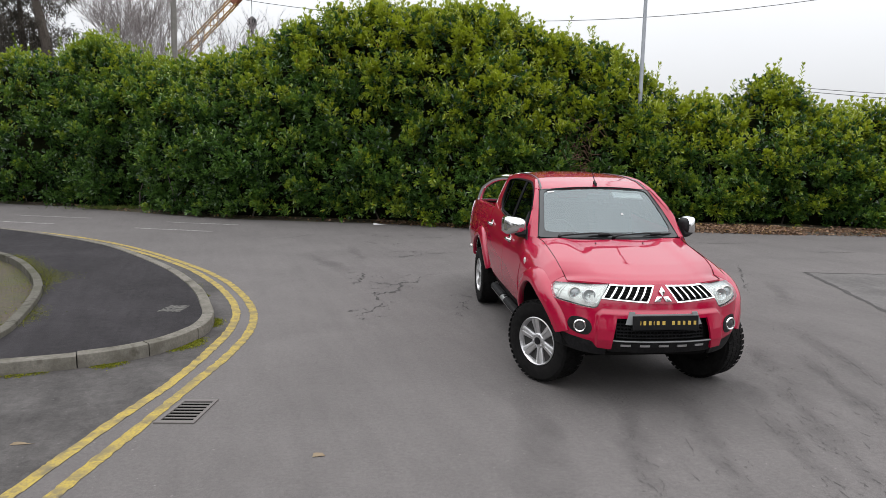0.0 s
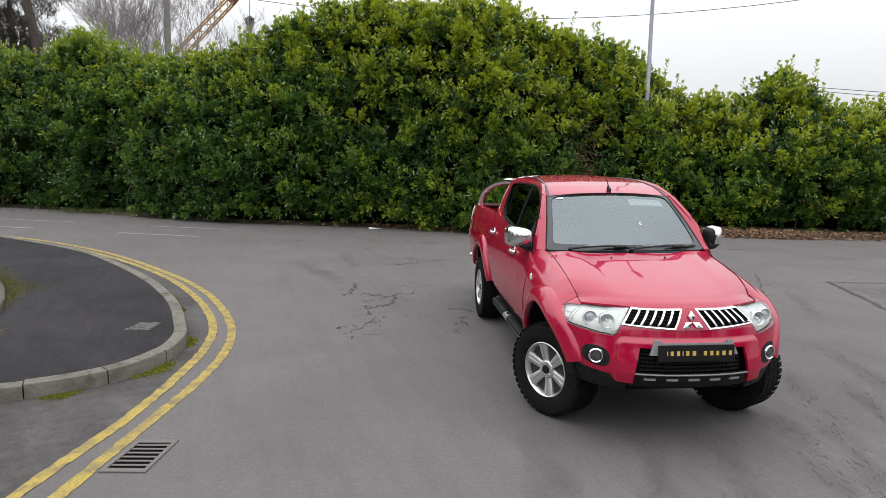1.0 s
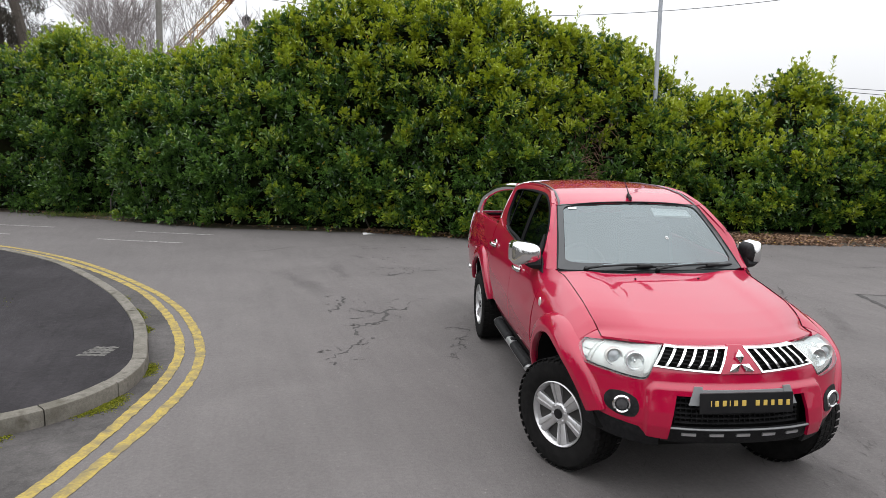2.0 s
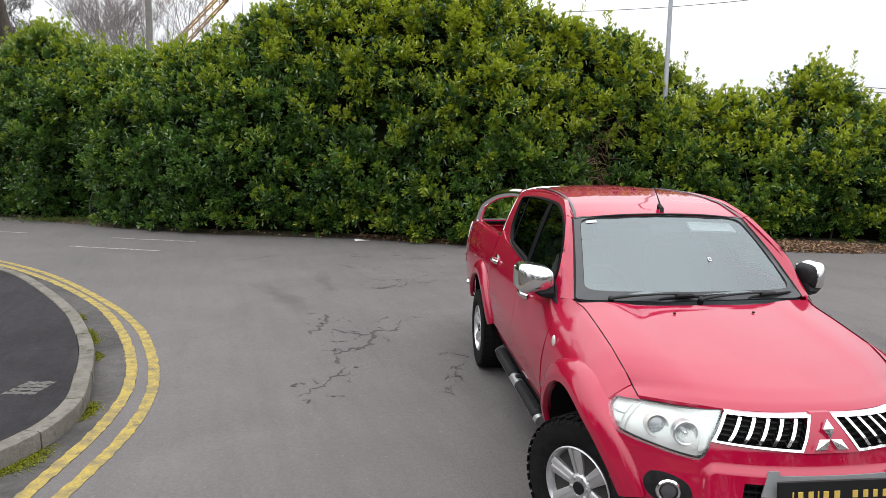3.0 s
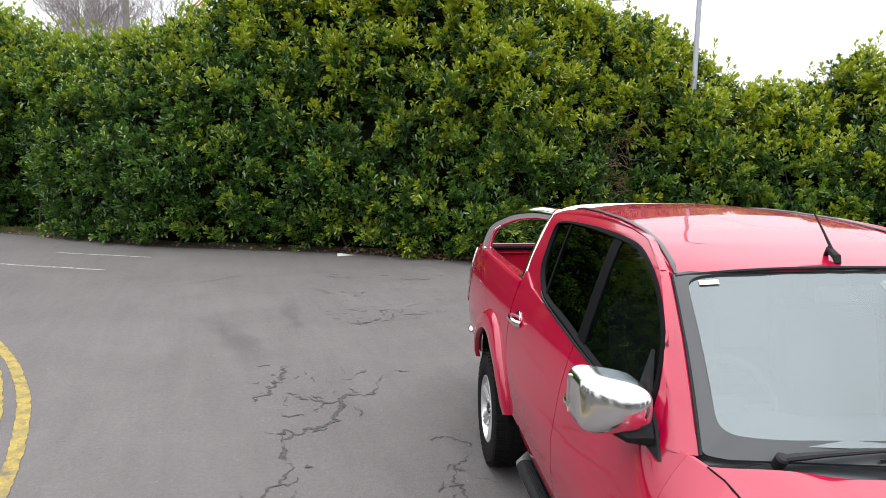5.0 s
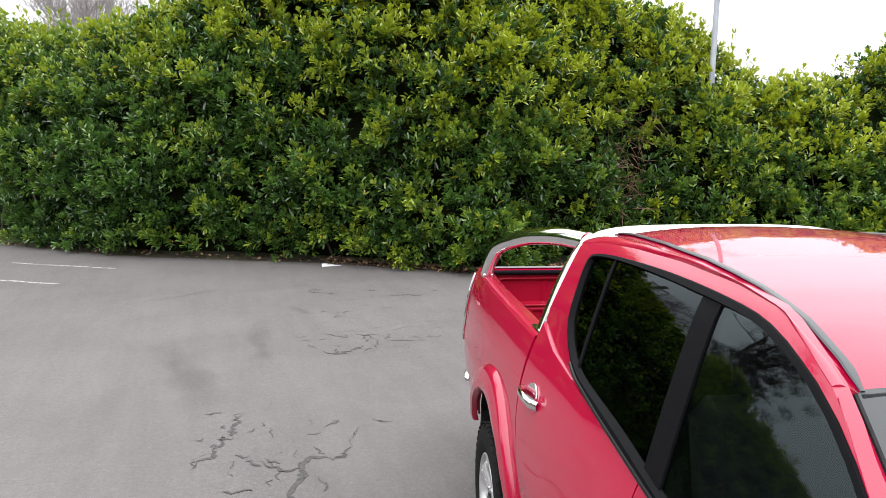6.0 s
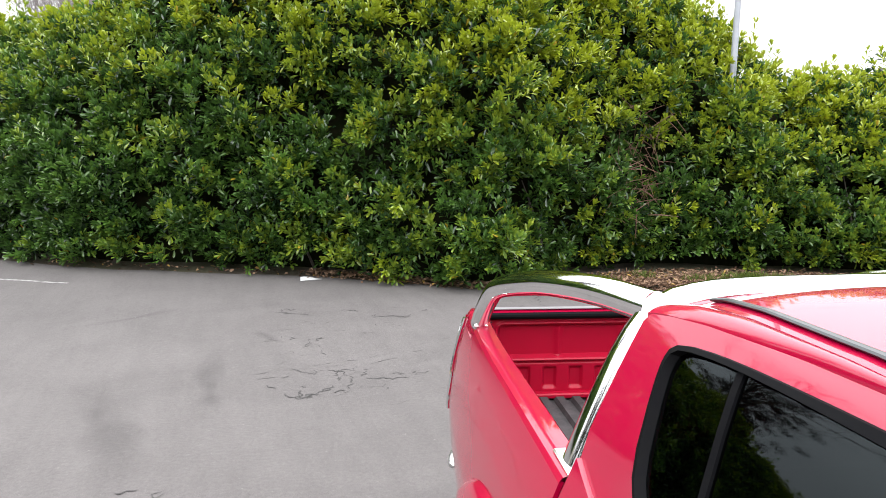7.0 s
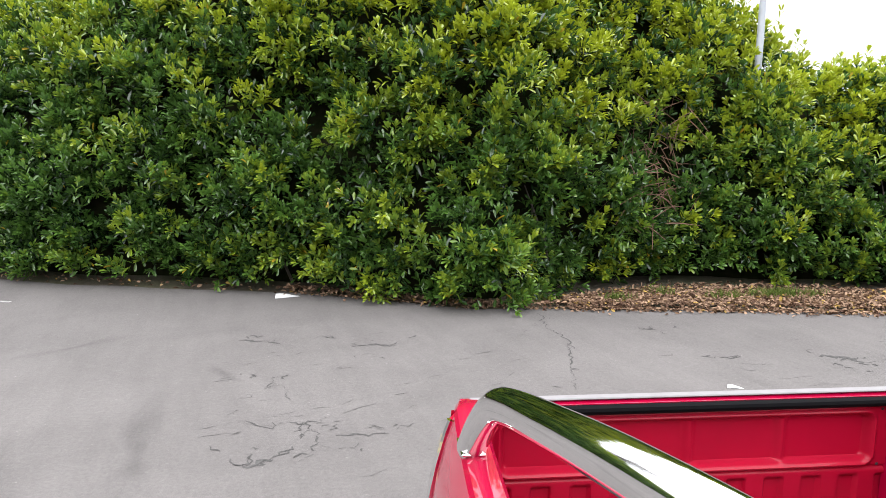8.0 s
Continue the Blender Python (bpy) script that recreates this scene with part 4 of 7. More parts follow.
ld = np.stack([r_l.normal(size=len(lx)), r_l.normal(size=len(lx)), 0.25 * r_l.normal(size=len(lx))], 1)
blades("leaf_litter", np.stack([lx, ly, lz], 1), ld, r_l.uniform(0.04, 0.095, len(lx)), r_l.uniform(0.024, 0.048, len(lx)), np.clip(r_l.normal(0.45, 0.30, len(lx)), 0, 1),
       LEAF_DEAD, "fallen dry brown leaves along the hedge foot", "leaf litter", seed=3)
# grass and weeds on the verge
gx, gy = [], []
for cx, cy, sx, sy, n in ((4.65, 10.92, 0.24, 0.10, 800), (3.75, 10.85, 0.14, 0.08, 160), (2.25, 10.80, 0.10, 0.07, 160), (1.2, 10.85, 0.12, 0.08, 80), (-9.6, 14.95, 0.8, 0.15, 700), (3.0, 11.15, 0.10, 0.10, 120)):
    gx.append(r_l.normal(cx, sx, n))
    gy.append(r_l.normal(cy, sy, n))
gx, gy = np.concatenate(gx), np.concatenate(gy)
n = len(gx)
blades("grass", np.stack([gx, gy, np.full(n, 0.03)], 1), np.stack([r_l.normal(0, 0.5, n), r_l.normal(0, 0.5, n), np.full(n, 1.0)], 1), r_l.uniform(0.05, 0.16, n), r_l.uniform(0.005, 0.011, n),
       np.clip(r_l.normal(0.6, 0.25, n), 0, 1), GRASS, "tufts of green grass in the leaf litter", "grass", seed=4)
# moss along the kerb
mo_p = []
for i, p in enumerate(kerb_line):
    if p.x < -9 or p.y > 5.5:
        continue
    k = min(0.8, 2.4 * max(0, noise.noise(Vector((p.x * 2.1, p.y * 2.1, 2))) - 0.02)) * (1.25 if p.y < 1.4 else 0.5)
    for _ in range(int(420 * k)):
        q = p - inward(i, kerb_line) * abs(r_l.normal(0, 0.02 + 0.05 * k))
        mo_p.append((q.x + r_l.normal(0, 0.02), q.y + r_l.normal(0, 0.02), 0.001))
for i, p in enumerate(inner_line):
    if p.x < -9:
        continue
    k = max(0, noise.noise(Vector((p.x * 0.8, p.y * 0.8, 5))) + 0.10) + 0.6 * math.exp(-((p.y - 4.4) / 0.8) ** 2)
    for _ in range(int(110 * k)):
        q = p - inward(i, inner_line) * abs(r_l.normal(0, 0.025 + 0.20 * k))
        mo_p.append((q.x, q.y, KERB_UP - 0.012))
    for _ in range(int(8 + 22 * k)):
        q = p + inward(i, inner_line) * (0.12 + abs(r_l.normal(0, 0.22)))
        mo_p.append((q.x, q.y, BED_Z))
mo_p = np.array(mo_p)
n = len(mo_p)
blades("moss", mo_p, np.stack([r_l.normal(0, 0.8, n), r_l.normal(0, 0.8, n), np.full(n, 0.4)], 1), r_l.uniform(0.006, 0.018, n), r_l.uniform(0.006, 0.013, n),
       np.clip(r_l.normal(0.45, 0.3, n), 0, 0.95), MOSS_SHOOT, "green moss and small weeds along the kerb", "moss", seed=6)


# ---- small litter on the road ----
def litter(name, at, size, rot, material, label, category):
    m = Mesh()
    w, h = size
    m.shell(lambda s, t, off: Vector((w * (s - 0.5) * (1 - 0.3 * t), h * (t - 0.5), 0.006 + 0.02 * math.sin(s * 3.0 + 1) * t * min(1, (w * 5) ** 2) + off)), 5, 4, 0.0015)
    ob = solid(name, m, material, None)
    ob.matrix_basis = pose(*at, 0, 0, rot)
    return tagged(ob, label, category)


litter("paper", (-2.15, 11.50, 0.0), (0.34, 0.20), 20, PAPER, "crumpled white paper lying at the hedge foot", "litter")
litter("paper_scrap", (2.12, 7.65, 0.0), (0.14, 0.06), -15, PAPER, "small white paper scrap lying on the asphalt", "litter")
litter("fallen_leaf", (-2.60, -1.355, 0.0), (0.085, 0.05), 10, TAN, "single dry tan leaf lying on the asphalt", "leaf")
litter("fallen_leaf", (-4.62, -1.05, 0.0), (0.16, 0.018), 5, TAN, "pale twig-like leaf lying on the asphalt", "leaf")


# ---- background beyond the hedge ----
def bare_tree(name, base, height, seed, material, label, spread=0.5, twig=0.012, levels=5, fork=4, lean=(0, 0)):
    r = random.Random(seed)
    holder = empty(name, label, "tree", base)
    trunk, crown = Mesh(), Mesh()

    def grow(p, d, ln, rad, level):
        pts, k = [p], 4
        for i in range(k):
            d = (d + Vector((r.uniform(-1, 1), r.uniform(-1, 1), r.uniform(-0.5, 0.8))) * 0.16).normalized()
            pts.append(pts[-1] + d * ln / k)
        rr = [max(twig * 0.4, rad * (1 - 0.55 * i / k)) for i in range(k + 1)]
        (trunk if level == 0 else crown).tube(pts, rr, n=7 if level == 0 else 4 if level < 3 else 3, caps=False)
        if level >= levels:
            return
        for _ in range(fork + (1 if level > 1 else 0)):
            i = r.randint(1, k)
            nd = (d + Vector((r.gauss(0, 1), r.gauss(0, 1), r.gauss(0.3, 0.6))).normalized() * spread * r.uniform(0.7, 1.5)).normalized()
            grow(pts[i], nd, ln * r.uniform(0.5, 0.78), max(twig, rr[i] * 0.6), level + 1)

    grow(Vector((0, 0, -0.1)), Vector((lean[0], lean[1], 1)).normalized(), height * 0.42, height * 0.02, 0)
    solid("trunk", trunk, material, holder, fix=False)
    solid("crown", crown, material, holder, fix=False)
    return holder


bare_tree("birch_tree", (-17.0, 42.0, 0), 15.5, 3, BIRCH, "leafless birch with fine grey twigs behind the hedge", 0.55, 0.011)
bare_tree("birch_tree", (-18.4, 45.0, 0), 16.5, 8, BIRCH, "leafless birch with a dense haze of twigs", 0.5, 0.011)
bare_tree("birch_tree", (-13.2, 46.0, 0), 15.0, 14, BIRCH, "slim leafless birch with upright twigs behind the hedge", 0.45, 0.011)
bare_tree("birch_tree", (-15.0, 44.0, 0), 15.5, 27, BIRCH, "leafless birch with a pale haze of fine twigs", 0.5, 0.011)
bare_tree("birch_tree", (-19.4, 43.0, 0), 15.0, 29, BIRCH, "leafless birch with fine upright twigs", 0.5, 0.011)
bare_tree("bare_tree", (-17.05, 28.6, 0), 20.0, 21, BARK, "dark leafless tree with drooping twigs behind the hedge", 0.75, 0.016, 4)
bare_tree("bare_tree", (-25.0, 7.0, 0), 13.0, 33, BARK, "spreading leafless tree across the footway", 0.7, 0.016)
bare_tree("bare_tree", (-23.0, -3.0, 0), 12.0, 37, BARK, "leafless tree with crooked boughs across the side road", 0.75, 0.016)


def evergreen(base, height, radius, seed, label, n=42000, coarse=1.0, needles=None):
    holder = empty("evergreen_tree", label, "tree", base)
    r = np.random.RandomState(seed)
    solid("trunk", Mesh().tube([(0, 0, -0.1), (0.1, 0, height * 0.5), (0, 0, height)], [0.22, 0.15, 0.03], n=7), BARK, holder)
    c = r.normal(size=(260, 3)) * [0.55, 0.55, 0.30] * np.array([radius, radius, height]) + [0, 0, height * 0.58]
    pick = r.randint(0, 260, n)
    d = r.normal(size=(n, 3))
    d /= np.linalg.norm(d, axis=1, keepdims=True)
    pos = c[pick] + d * (radius * 0.24) * r.uniform(0.2, 1, n)[:, None]
    pos[:, 2] = np.maximum(pos[:, 2], 0.3)
    blades("crown", pos, d * 0.6 + r.normal(size=(n, 3)) * 0.5 + [0, 0, -0.5], coarse * r.uniform(0.12, 0.32, n), coarse * r.uniform(0.018, 0.04, n), r.uniform(0, 0.8, n), needles or CONIFER, "", "", parent=holder, seed=seed)


evergreen((-19.0, 29.4, 0), 11.5, 1.75, 5, "dark brown-green evergreen tree behind the hedge", 26000)
# unseen trees added beside the footway to darken reflections in the truck
for x, y, h, wide, seed in ((-18.5, 2.0, 5.0, 2.0, 6), (-20.5, 8.0, 5.2, 2.4, 7), (-22.0, -3.5, 5.6, 2.6, 8), (-24.5, 13.0, 6.0, 2.6, 9), (-17.0, -8.5, 5.4, 2.4, 10)):
    evergreen((x, y, 0), h, wide, seed, "unseen very dark evergreen tree added to darken side reflections", 9000, 1.3, DARK_NEEDLES)

# unseen row added behind the camera to darken what the truck's nose reflects
for x, y, h, r, seed in ((-15, -21, 7.5, 3.6, 41), (-8, -24, 8.0, 3.8, 42), (-1, -23, 7.0, 3.6, 43), (6, -25, 8.0, 3.8, 44), (13, -22, 7.5, 3.6, 45), (19, -14, 7.0, 3.6, 46)):
    evergreen((x, y, 0), h, r, seed, "unseen dark evergreen tree added to darken reflections in the truck front", 5000, 2.8)

# lamp post standing in the hedge
lamp = empty("street_lamp", "slim galvanised steel lamp post rising out of the hedge", "street lamp", (4.93, 12.5, 0))
solid("pole", Mesh().tube([(0, 0, -0.05), (0, 0, 1.2), (0, 0, 1.25), (0.0, 0, 8.0)], [0.09, 0.09, 0.058, 0.043], n=14), GALV, lamp)
solid("arm", Mesh().tube([(0, 0, 7.9), (-0.1, -0.5, 8.2), (-0.2, -1.2, 8.3)], [0.04, 0.04, 0.035], n=10), GALV, lamp)
solid("lantern", Mesh().box(pose(-0.22, -1.45, 8.28, 4, 0, 8), (0.22, 0.6, 0.12), 0.04), GALV, lamp)

# timber pole and wires
pole = empty("utility_pole", "grey weathered timber utility pole behind the hedge", "utility pole", (-12.2, 30.0, 0))
solid("shaft", Mesh().tube([(0, 0, -0.1), (0.05, 0, 5), (0.16, 0, 10.2)], [0.16, 0.15, 0.13], n=10), TIMBER, pole)
solid("crossarm", Mesh().box(pose(0.16, 0, 9.6, 0, 0, 30), (1.2, 0.1, 0.12), 0.01), TIMBER, pole)


def wire(a, b, sag, label):
    a, b = Vector(a), Vector(b)
    pts = [a.lerp(b, k / 24) - Vector((0, 0, 4 * sag * (k / 24) * (1 - k / 24))) for k in range(25)]
    tagged(solid("overhead_cable", Mesh().tube(pts, 0.014, n=5), CABLE, None), label, "cable", "overhead cables")


wire((-12.0, 30.0, 9.4), (24.0, 20.5, 9.6), 1.95, "thin black overhead cable slung above the hedge")
for x in (16.6, 32.0):
    stub = empty("utility_pole", "short grey timber pole carrying low cables behind the hedge", "utility pole", (x, 24.0, 0))
    solid("shaft", Mesh().tube([(0, 0, -0.1), (0, 0, 2.5), (0, 0, 4.95)], [0.09, 0.08, 0.07], n=8), TIMBER, stub)
wire((16.6, 23.93, 4.76), (32.0, 23.93, 4.4), 0.12, "thin overhead cable low behind the hedge")
wire((16.6, 23.93, 4.62), (32.0, 23.93, 4.05), 0.12, "thin overhead cable low behind the hedge")


# crane jib with its hook block
def crane_jib(a, b, w):
    a, b = Vector(a), Vector(b)
    holder = empty("crane_jib", "orange and yellow lattice crane jib with a hanging hook", "crane", a)
    d = (b - a).normalized()
    s = d.cross(Vector((0, 1, 0))).normalized() * w
    t = Vector((0, 1, 0)) * w
    ch = [-s - t, s - t, s + t, -s + t]
    for c in ch:
        solid("chord", Mesh().tube([c - d * 15.0, b - a + c * 0.8], 0.075, n=6), CRANE, holder)
    ln = (b - a).length + 15.0
    lattice = Mesh()
    k = int(ln / (2 * w))
    for i in range(k):
        p, q = d * (-15.0 + ln * i / k), d * (-15.0 + ln * (i + 1) / k)
        for j in range(4):
            lattice.tube([p + ch[j], q + ch[(j + 1) % 4]], 0.035, n=4, caps=False)
    solid("lattice", lattice, CRANE, holder, fix=False)
    solid("head", Mesh().box(Matrix.Translation(b - a + d * 0.4) @ d.to_track_quat("Z", "Y").to_matrix().to_4x4(), (0.8, 0.8, 1.4), 0.1), mat("crane_head_rust", (0.22, 0.07, 0.04), 0.8, other=(0.2, 0.1, 0.06), scale=2), holder)
    hook = Vector((-13.46, 60, 12.25)) - a
    solid("hoist_rope", Mesh().tube([hook + Vector((0, 0, 1)), hook + Vector((0, 0, 6))], 0.03, n=4), CABLE, holder)
    solid("hook_block", Mesh().lathe([(0.05, 1.0), (0.38, 0.75), (0.42, 0.3), (0.15, -0.2), (0.12, -0.6), (0.22, -0.8), (0.02, -0.95)], Matrix.Translation(hook), 12), GLOSS_BLACK, holder)


crane_jib((-18.75, 60, 10.7), (-15.0, 60, 14.55), 0.42)

# ---- the pick-up truck: front towards -y, front axle at y = 0 ----
truck = empty("pickup_truck", "glossy red double-cab pickup truck with chrome trim parked on the road", "pickup truck")

HALF, NOSE, BEND = 0.860, -0.800, -0.05
plan = []
for k in range(141):
    a = math.pi / 2 * k / 140
    plan.append((-HALF * math.sin(a) ** (2 / 2.4), BEND + (NOSE - BEND) * math.cos(a) ** (2 / 2.4)))
plan += [(-HALF, BEND + (3.3 - BEND) * k / 60) for k in range(1, 61)]
plan += [(-HALF + 0.03 * (k / 10) ** 2, 3.3 + 0.85 * k / 10) for k in range(1, 11)]
plan += [(-0.68 - 0.15 * math.cos(radians(k * 9)), 4.15 + 0.20 * math.sin(radians(k * 9))) for k in range(1, 11)]
plan = np.array(plan)
PU = np.r_[0, np.cumsum(np.hypot(*np.diff(plan, axis=0).T))]
tang = np.gradient(plan, PU, axis=0)
tang /= np.linalg.norm(tang, axis=1, keepdims=True)
NX, NY = -tang[:, 1], tang[:, 0]
NX[0], NY[0] = 0.0, -1.0

FENDER_TOP = [(-0.60, 0.95), (-0.45, 0.962), (-0.32, 0.985), (-0.23, 1.035), (-0.04, 1.097), (0.22, 1.150), (0.5, 1.198), (0.75, 1.24)]
FRONT_IN = [(0.36, 0.08), (0.44, 0.04), (0.52, 0.012), (0.58, 0.0), (0.66, 0.008), (0.745, 0.035), (0.80, 0.05), (0.865, 0.068), (0.92, 0.095), (0.97, 0.135), (1.01, 0.175), (1.06, 0.25)]
SIDE_IN = [(0.40, 0.10), (0.50, 0.045), (0.60, 0.018), (0.72, 0.004), (0.85, 0.0), (0.95, 0.012), (1.03, 0.022), (1.10, 0.034), (1.20, 0.060), (1.27, 0.085), (1.33, 0.110),
           (1.45, 0.162), (1.58, 0.222), (1.65, 0.258), (1.70, 0.292), (1.75, 0.34)]


def u_y(y):
    return float(np.interp(y, plan[:, 1], PU))


def u_x(x):
    return float(np.interp(abs(x), -plan[:141, 0], PU[:141]))


def inset(y, ny, z):
    front = max(0.0, -ny) ** 2
    side = lerp(z, SIDE_IN)
    if y < 0.78:
        k = smooth_step(y, 0.40, 0.76)
        ft = lerp(y, FENDER_TOP)
        h = min(1.25, max(0.0, (z - 0.78) / (ft - 0.78)))
        side = side * k + (1 - k) * (0.186 * h ** 3.8 + (lerp(z, SIDE_IN) if z < 0.8 else 0))
    return front * lerp(z, FRONT_IN) + (1 - front) * side


BED_WIDER = 0.075


def skin(u, z, off=0.0, mirror=False):
    """A point of the body skin: u metres along the waistline from the nose (either side), z high, off metres proud."""
    s = -1 if (u < 0) != mirror else 1
    u = abs(u)
    x, y = float(np.interp(u, PU, plan[:, 0])), float(np.interp(u, PU, plan[:, 1]))
    nx, ny = float(np.interp(u, PU, NX)), float(np.interp(u, PU, NY))
    d = off - inset(y, ny, z)
    px, py = s * (x + nx * d), y + ny * d
    if px > 0:
        px += BED_WIDER * smooth_step(py, 2.6, 3.9)
    return Vector((px, py, z))


def bed_x(x):
    return x + BED_WIDER * 0.5 * (x / 0.74 + 1)


def sheet(m, lo, hi, nu, nv, thick=0.012, off=0.0, mirror=False):
    """A body panel between two lines of (u, z), lo and hi, each a function of 0..1."""
    def fn(s, t, o):
        a, b = lo(s), hi(s)
        return skin(a[0] + (b[0] - a[0]) * t, a[1] + (b[1] - a[1]) * t, off + o, mirror)
    return m.shell(fn, nu, nv, thick)


def poly(pts):
    """A line through (u, z) points as a function of 0..1, by length."""
    p = np.array(pts, float)
    c = np.r_[0, np.cumsum(np.hypot(*np.diff(p, axis=0).T))]
    c = c / c[-1]
    return lambda s: (float(np.interp(s, c, p[:, 0])), float(np.interp(s, c, p[:, 1])))


def on_y(f):
    """A line of (y, z) on the side as (u, z)."""
    return lambda s: (u_y(f(s)[0]), f(s)[1])


ARCH_R, FRONT_AXLE, REAR_AXLE, HUB = 0.525, 0.0, 3.0, 0.370


def arch_z(y, y0, r=ARCH_R):
    k = r * r - (y - y0) ** 2
    return HUB + math.sqrt(k) if k > 0 else 0.0


def low_line(y, sill):
    return max(sill, arch_z(y, FRONT_AXLE), arch_z(y, REAR_AXLE))


BELT = [(0.50, 1.200), (0.62, 1.215), (0.9, 1.235), (1.4, 1.258), (1.8, 1.285), (2.05, 1.308), (2.2, 1.352), (2.3, 1.41)]
DOOR_CUT = 1.455


def door_front(z):
    return lerp(z, [(0.5, 0.66), (0.65, 0.65), (0.85, 0.595), (1.0, 0.55), (1.1, 0.54), (1.22, 0.56)])


def door_rear(z):
    return lerp(z, [(0.5, 2.02), (0.60, 2.16), (0.70, 2.28), (0.80, 2.38), (0.90, 2.46), (1.0, 2.515), (1.12, 2.54), (1.20, 2.545), (1.30, 2.548), (1.40, 2.55), (1.7, 2.55)])


for mirror in (False, True):
    side = "left" if mirror else "right"
    # front wing
    m = Mesh()
    def wing(s, t, o):
        y0, y1 = -0.40, 0.60
        top_at = lambda q: lerp(q, FENDER_TOP) if q > -0.312 else 0.856
        y = y0 + (y1 - y0) * s
        z = low_line(y, 0.56) + (top_at(y) - low_line(y, 0.56)) * t
        yy = y0 + (door_front(z) - 0.001 - y0) * s
        z = low_line(yy, 0.56) + (top_at(yy) - low_line(yy, 0.56)) * t
        return skin(u_y(yy), z, o, mirror)
    m.shell(wing, 40, 16, 0.012)
    HL_TOP = poly([(u_x(0.42), 0.987), (u_x(0.47), 0.983), (u_x(0.55), 0.975), (u_x(0.64), 0.965), (u_y(-0.42), 0.958), (u_y(-0.318), 0.953)])
    def wing_nose(s, t, o):
        low = skin(*HL_TOP(0.80 + 0.2 * s), 0.002, mirror)
        end_lo, end_hi = skin(*HL_TOP(1.0), 0.002, mirror), skin(u_y(-0.31), lerp(-0.31, FENDER_TOP), 0.0, mirror)
        sgn = 1 if mirror else -1
        start_hi = Vector((sgn * 0.657, -0.345, 0.974))
        high = start_hi.lerp(end_hi, s)
        edge = skin(u_y(-0.312), 0.953 + (lerp(-0.31, FENDER_TOP) - 0.953) * t, 0.0, mirror)
        p = low.lerp(high, t) + (edge - end_lo.lerp(end_hi, t)) * s ** 1.5
        return p + Vector((sgn * o * 0.6, -o * 0.3, o * 0.7))
    m.shell(wing_nose, 10, 8, 0.012)
    solid("front_wing", m, RED, truck)
    # doors
    m = Mesh()
    def door_a(s, t, o):
        z = 0.545 + (lerp(0.55 + (DOOR_CUT - 0.55) * s, BELT) - 0.545) * t
        y = door_front(z) + 0.001 + (DOOR_CUT - 0.001 - door_front(z)) * s
        return skin(u_y(y), 0.545 + (lerp(y, BELT) - 0.545) * t, o + 0.004 * math.sin(math.pi * min(1, t * 1.25)), mirror)
    m.shell(door_a, 24, 18, 0.02)
    front_door = solid("front_door", m, RED, truck)
    m = Mesh()
    def door_b(s, t, o):
        zt = lerp(DOOR_CUT + 0.75 * s, BELT)
        z = 0.545 + (zt - 0.545) * t
        y = DOOR_CUT + 0.006 + (door_rear(z) - 0.005 - DOOR_CUT - 0.006) * s
        z = max(z, arch_z(y, REAR_AXLE, ARCH_R + 0.02))
        return skin(u_y(y), z, o + 0.004 * math.sin(math.pi * min(1, t * 1.25)), mirror)
    m.shell(door_b, 24, 18, 0.02)
    rear_door = solid("rear_door", m, RED, truck)
    # chrome handles in their hollows
    for door, y, z in ((front_door, 1.22, 1.100), (rear_door, 2.36, 1.130)):
        h = Mesh()
        pts = [skin(u_y(y + d), z + 0.012 * math.cos(d * 14) - 0.012, o, mirror) for d, o in ((-0.095, 0.004), (-0.07, 0.030), (-0.02, 0.042), (0.03, 0.042), (0.075, 0.030), (0.095, 0.004))]
        h.tube(pts, 0.010, 0.017, 10)
        solid("handle", h, CHROME, door, "chrome door handle")
        c = Mesh()
        c.shell(lambda s, t, o: skin(u_y(y + 0.062 * (s - 0.5) * 2 * math.sqrt(max(0.02, 1 - (2 * t - 1) ** 2))), z + 0.042 * (2 * t - 1), 0.007 + o, mirror), 10, 10, 0.004)
        solid("handle_cup", c, CHROME, door, "chrome handle recess plate")
    # upper cab side: one red panel round the window opening, up to the cant rail and back to the cab corner
    WIN = [(0.70, 1.222), (1.0, 1.242), (1.4, 1.262), (1.8, 1.290), (2.05, 1.316), (2.20, 1.362), (2.31, 1.430), (2.36, 1.510), (2.392, 1.580), (2.405, 1.622), (2.385, 1.650), (2.28, 1.667), (2.10, 1.680), (1.80, 1.692),
           (1.50, 1.692), (1.30, 1.678), (1.10, 1.625), (0.94, 1.550), (0.80, 1.45), (0.73, 1.34)]
    cen = Vector((1.62, 1.47))
    loop = spline([(y, z, 0) for y, z in WIN + WIN[:1]], 0.06)[:-1]
    RIM = [(0.60, 1.16), (2.545, 1.16), (2.548, 1.25), (2.55, 1.40), (2.555, 1.55), (2.560, 1.64), (2.562, 1.667), (2.45, 1.686), (2.35, 1.698), (2.10, 1.714), (1.80, 1.724), (1.50, 1.722), (1.30, 1.708), (1.15, 1.662), (1.04, 1.622), (0.83, 1.48), (0.71, 1.35), (0.64, 1.205)]

    def to_rim(p):
        d = Vector((p.x - cen.x, p.y - cen.y))
        best = 9.0
        for (ya, za), (yb, zb) in zip(RIM, RIM[1:] + RIM[:1]):
            ey, ez = yb - ya, zb - za
            det = d.x * -ez + d.y * ey
            if abs(det) < 1e-9:
                continue
            ry, rz = ya - cen.x, za - cen.y
            k = (ry * -ez + rz * ey) / det
            w = (d.x * rz - d.y * ry) / det
            if k > 0 and -0.001 <= w <= 1.001:
                best = min(best, k)
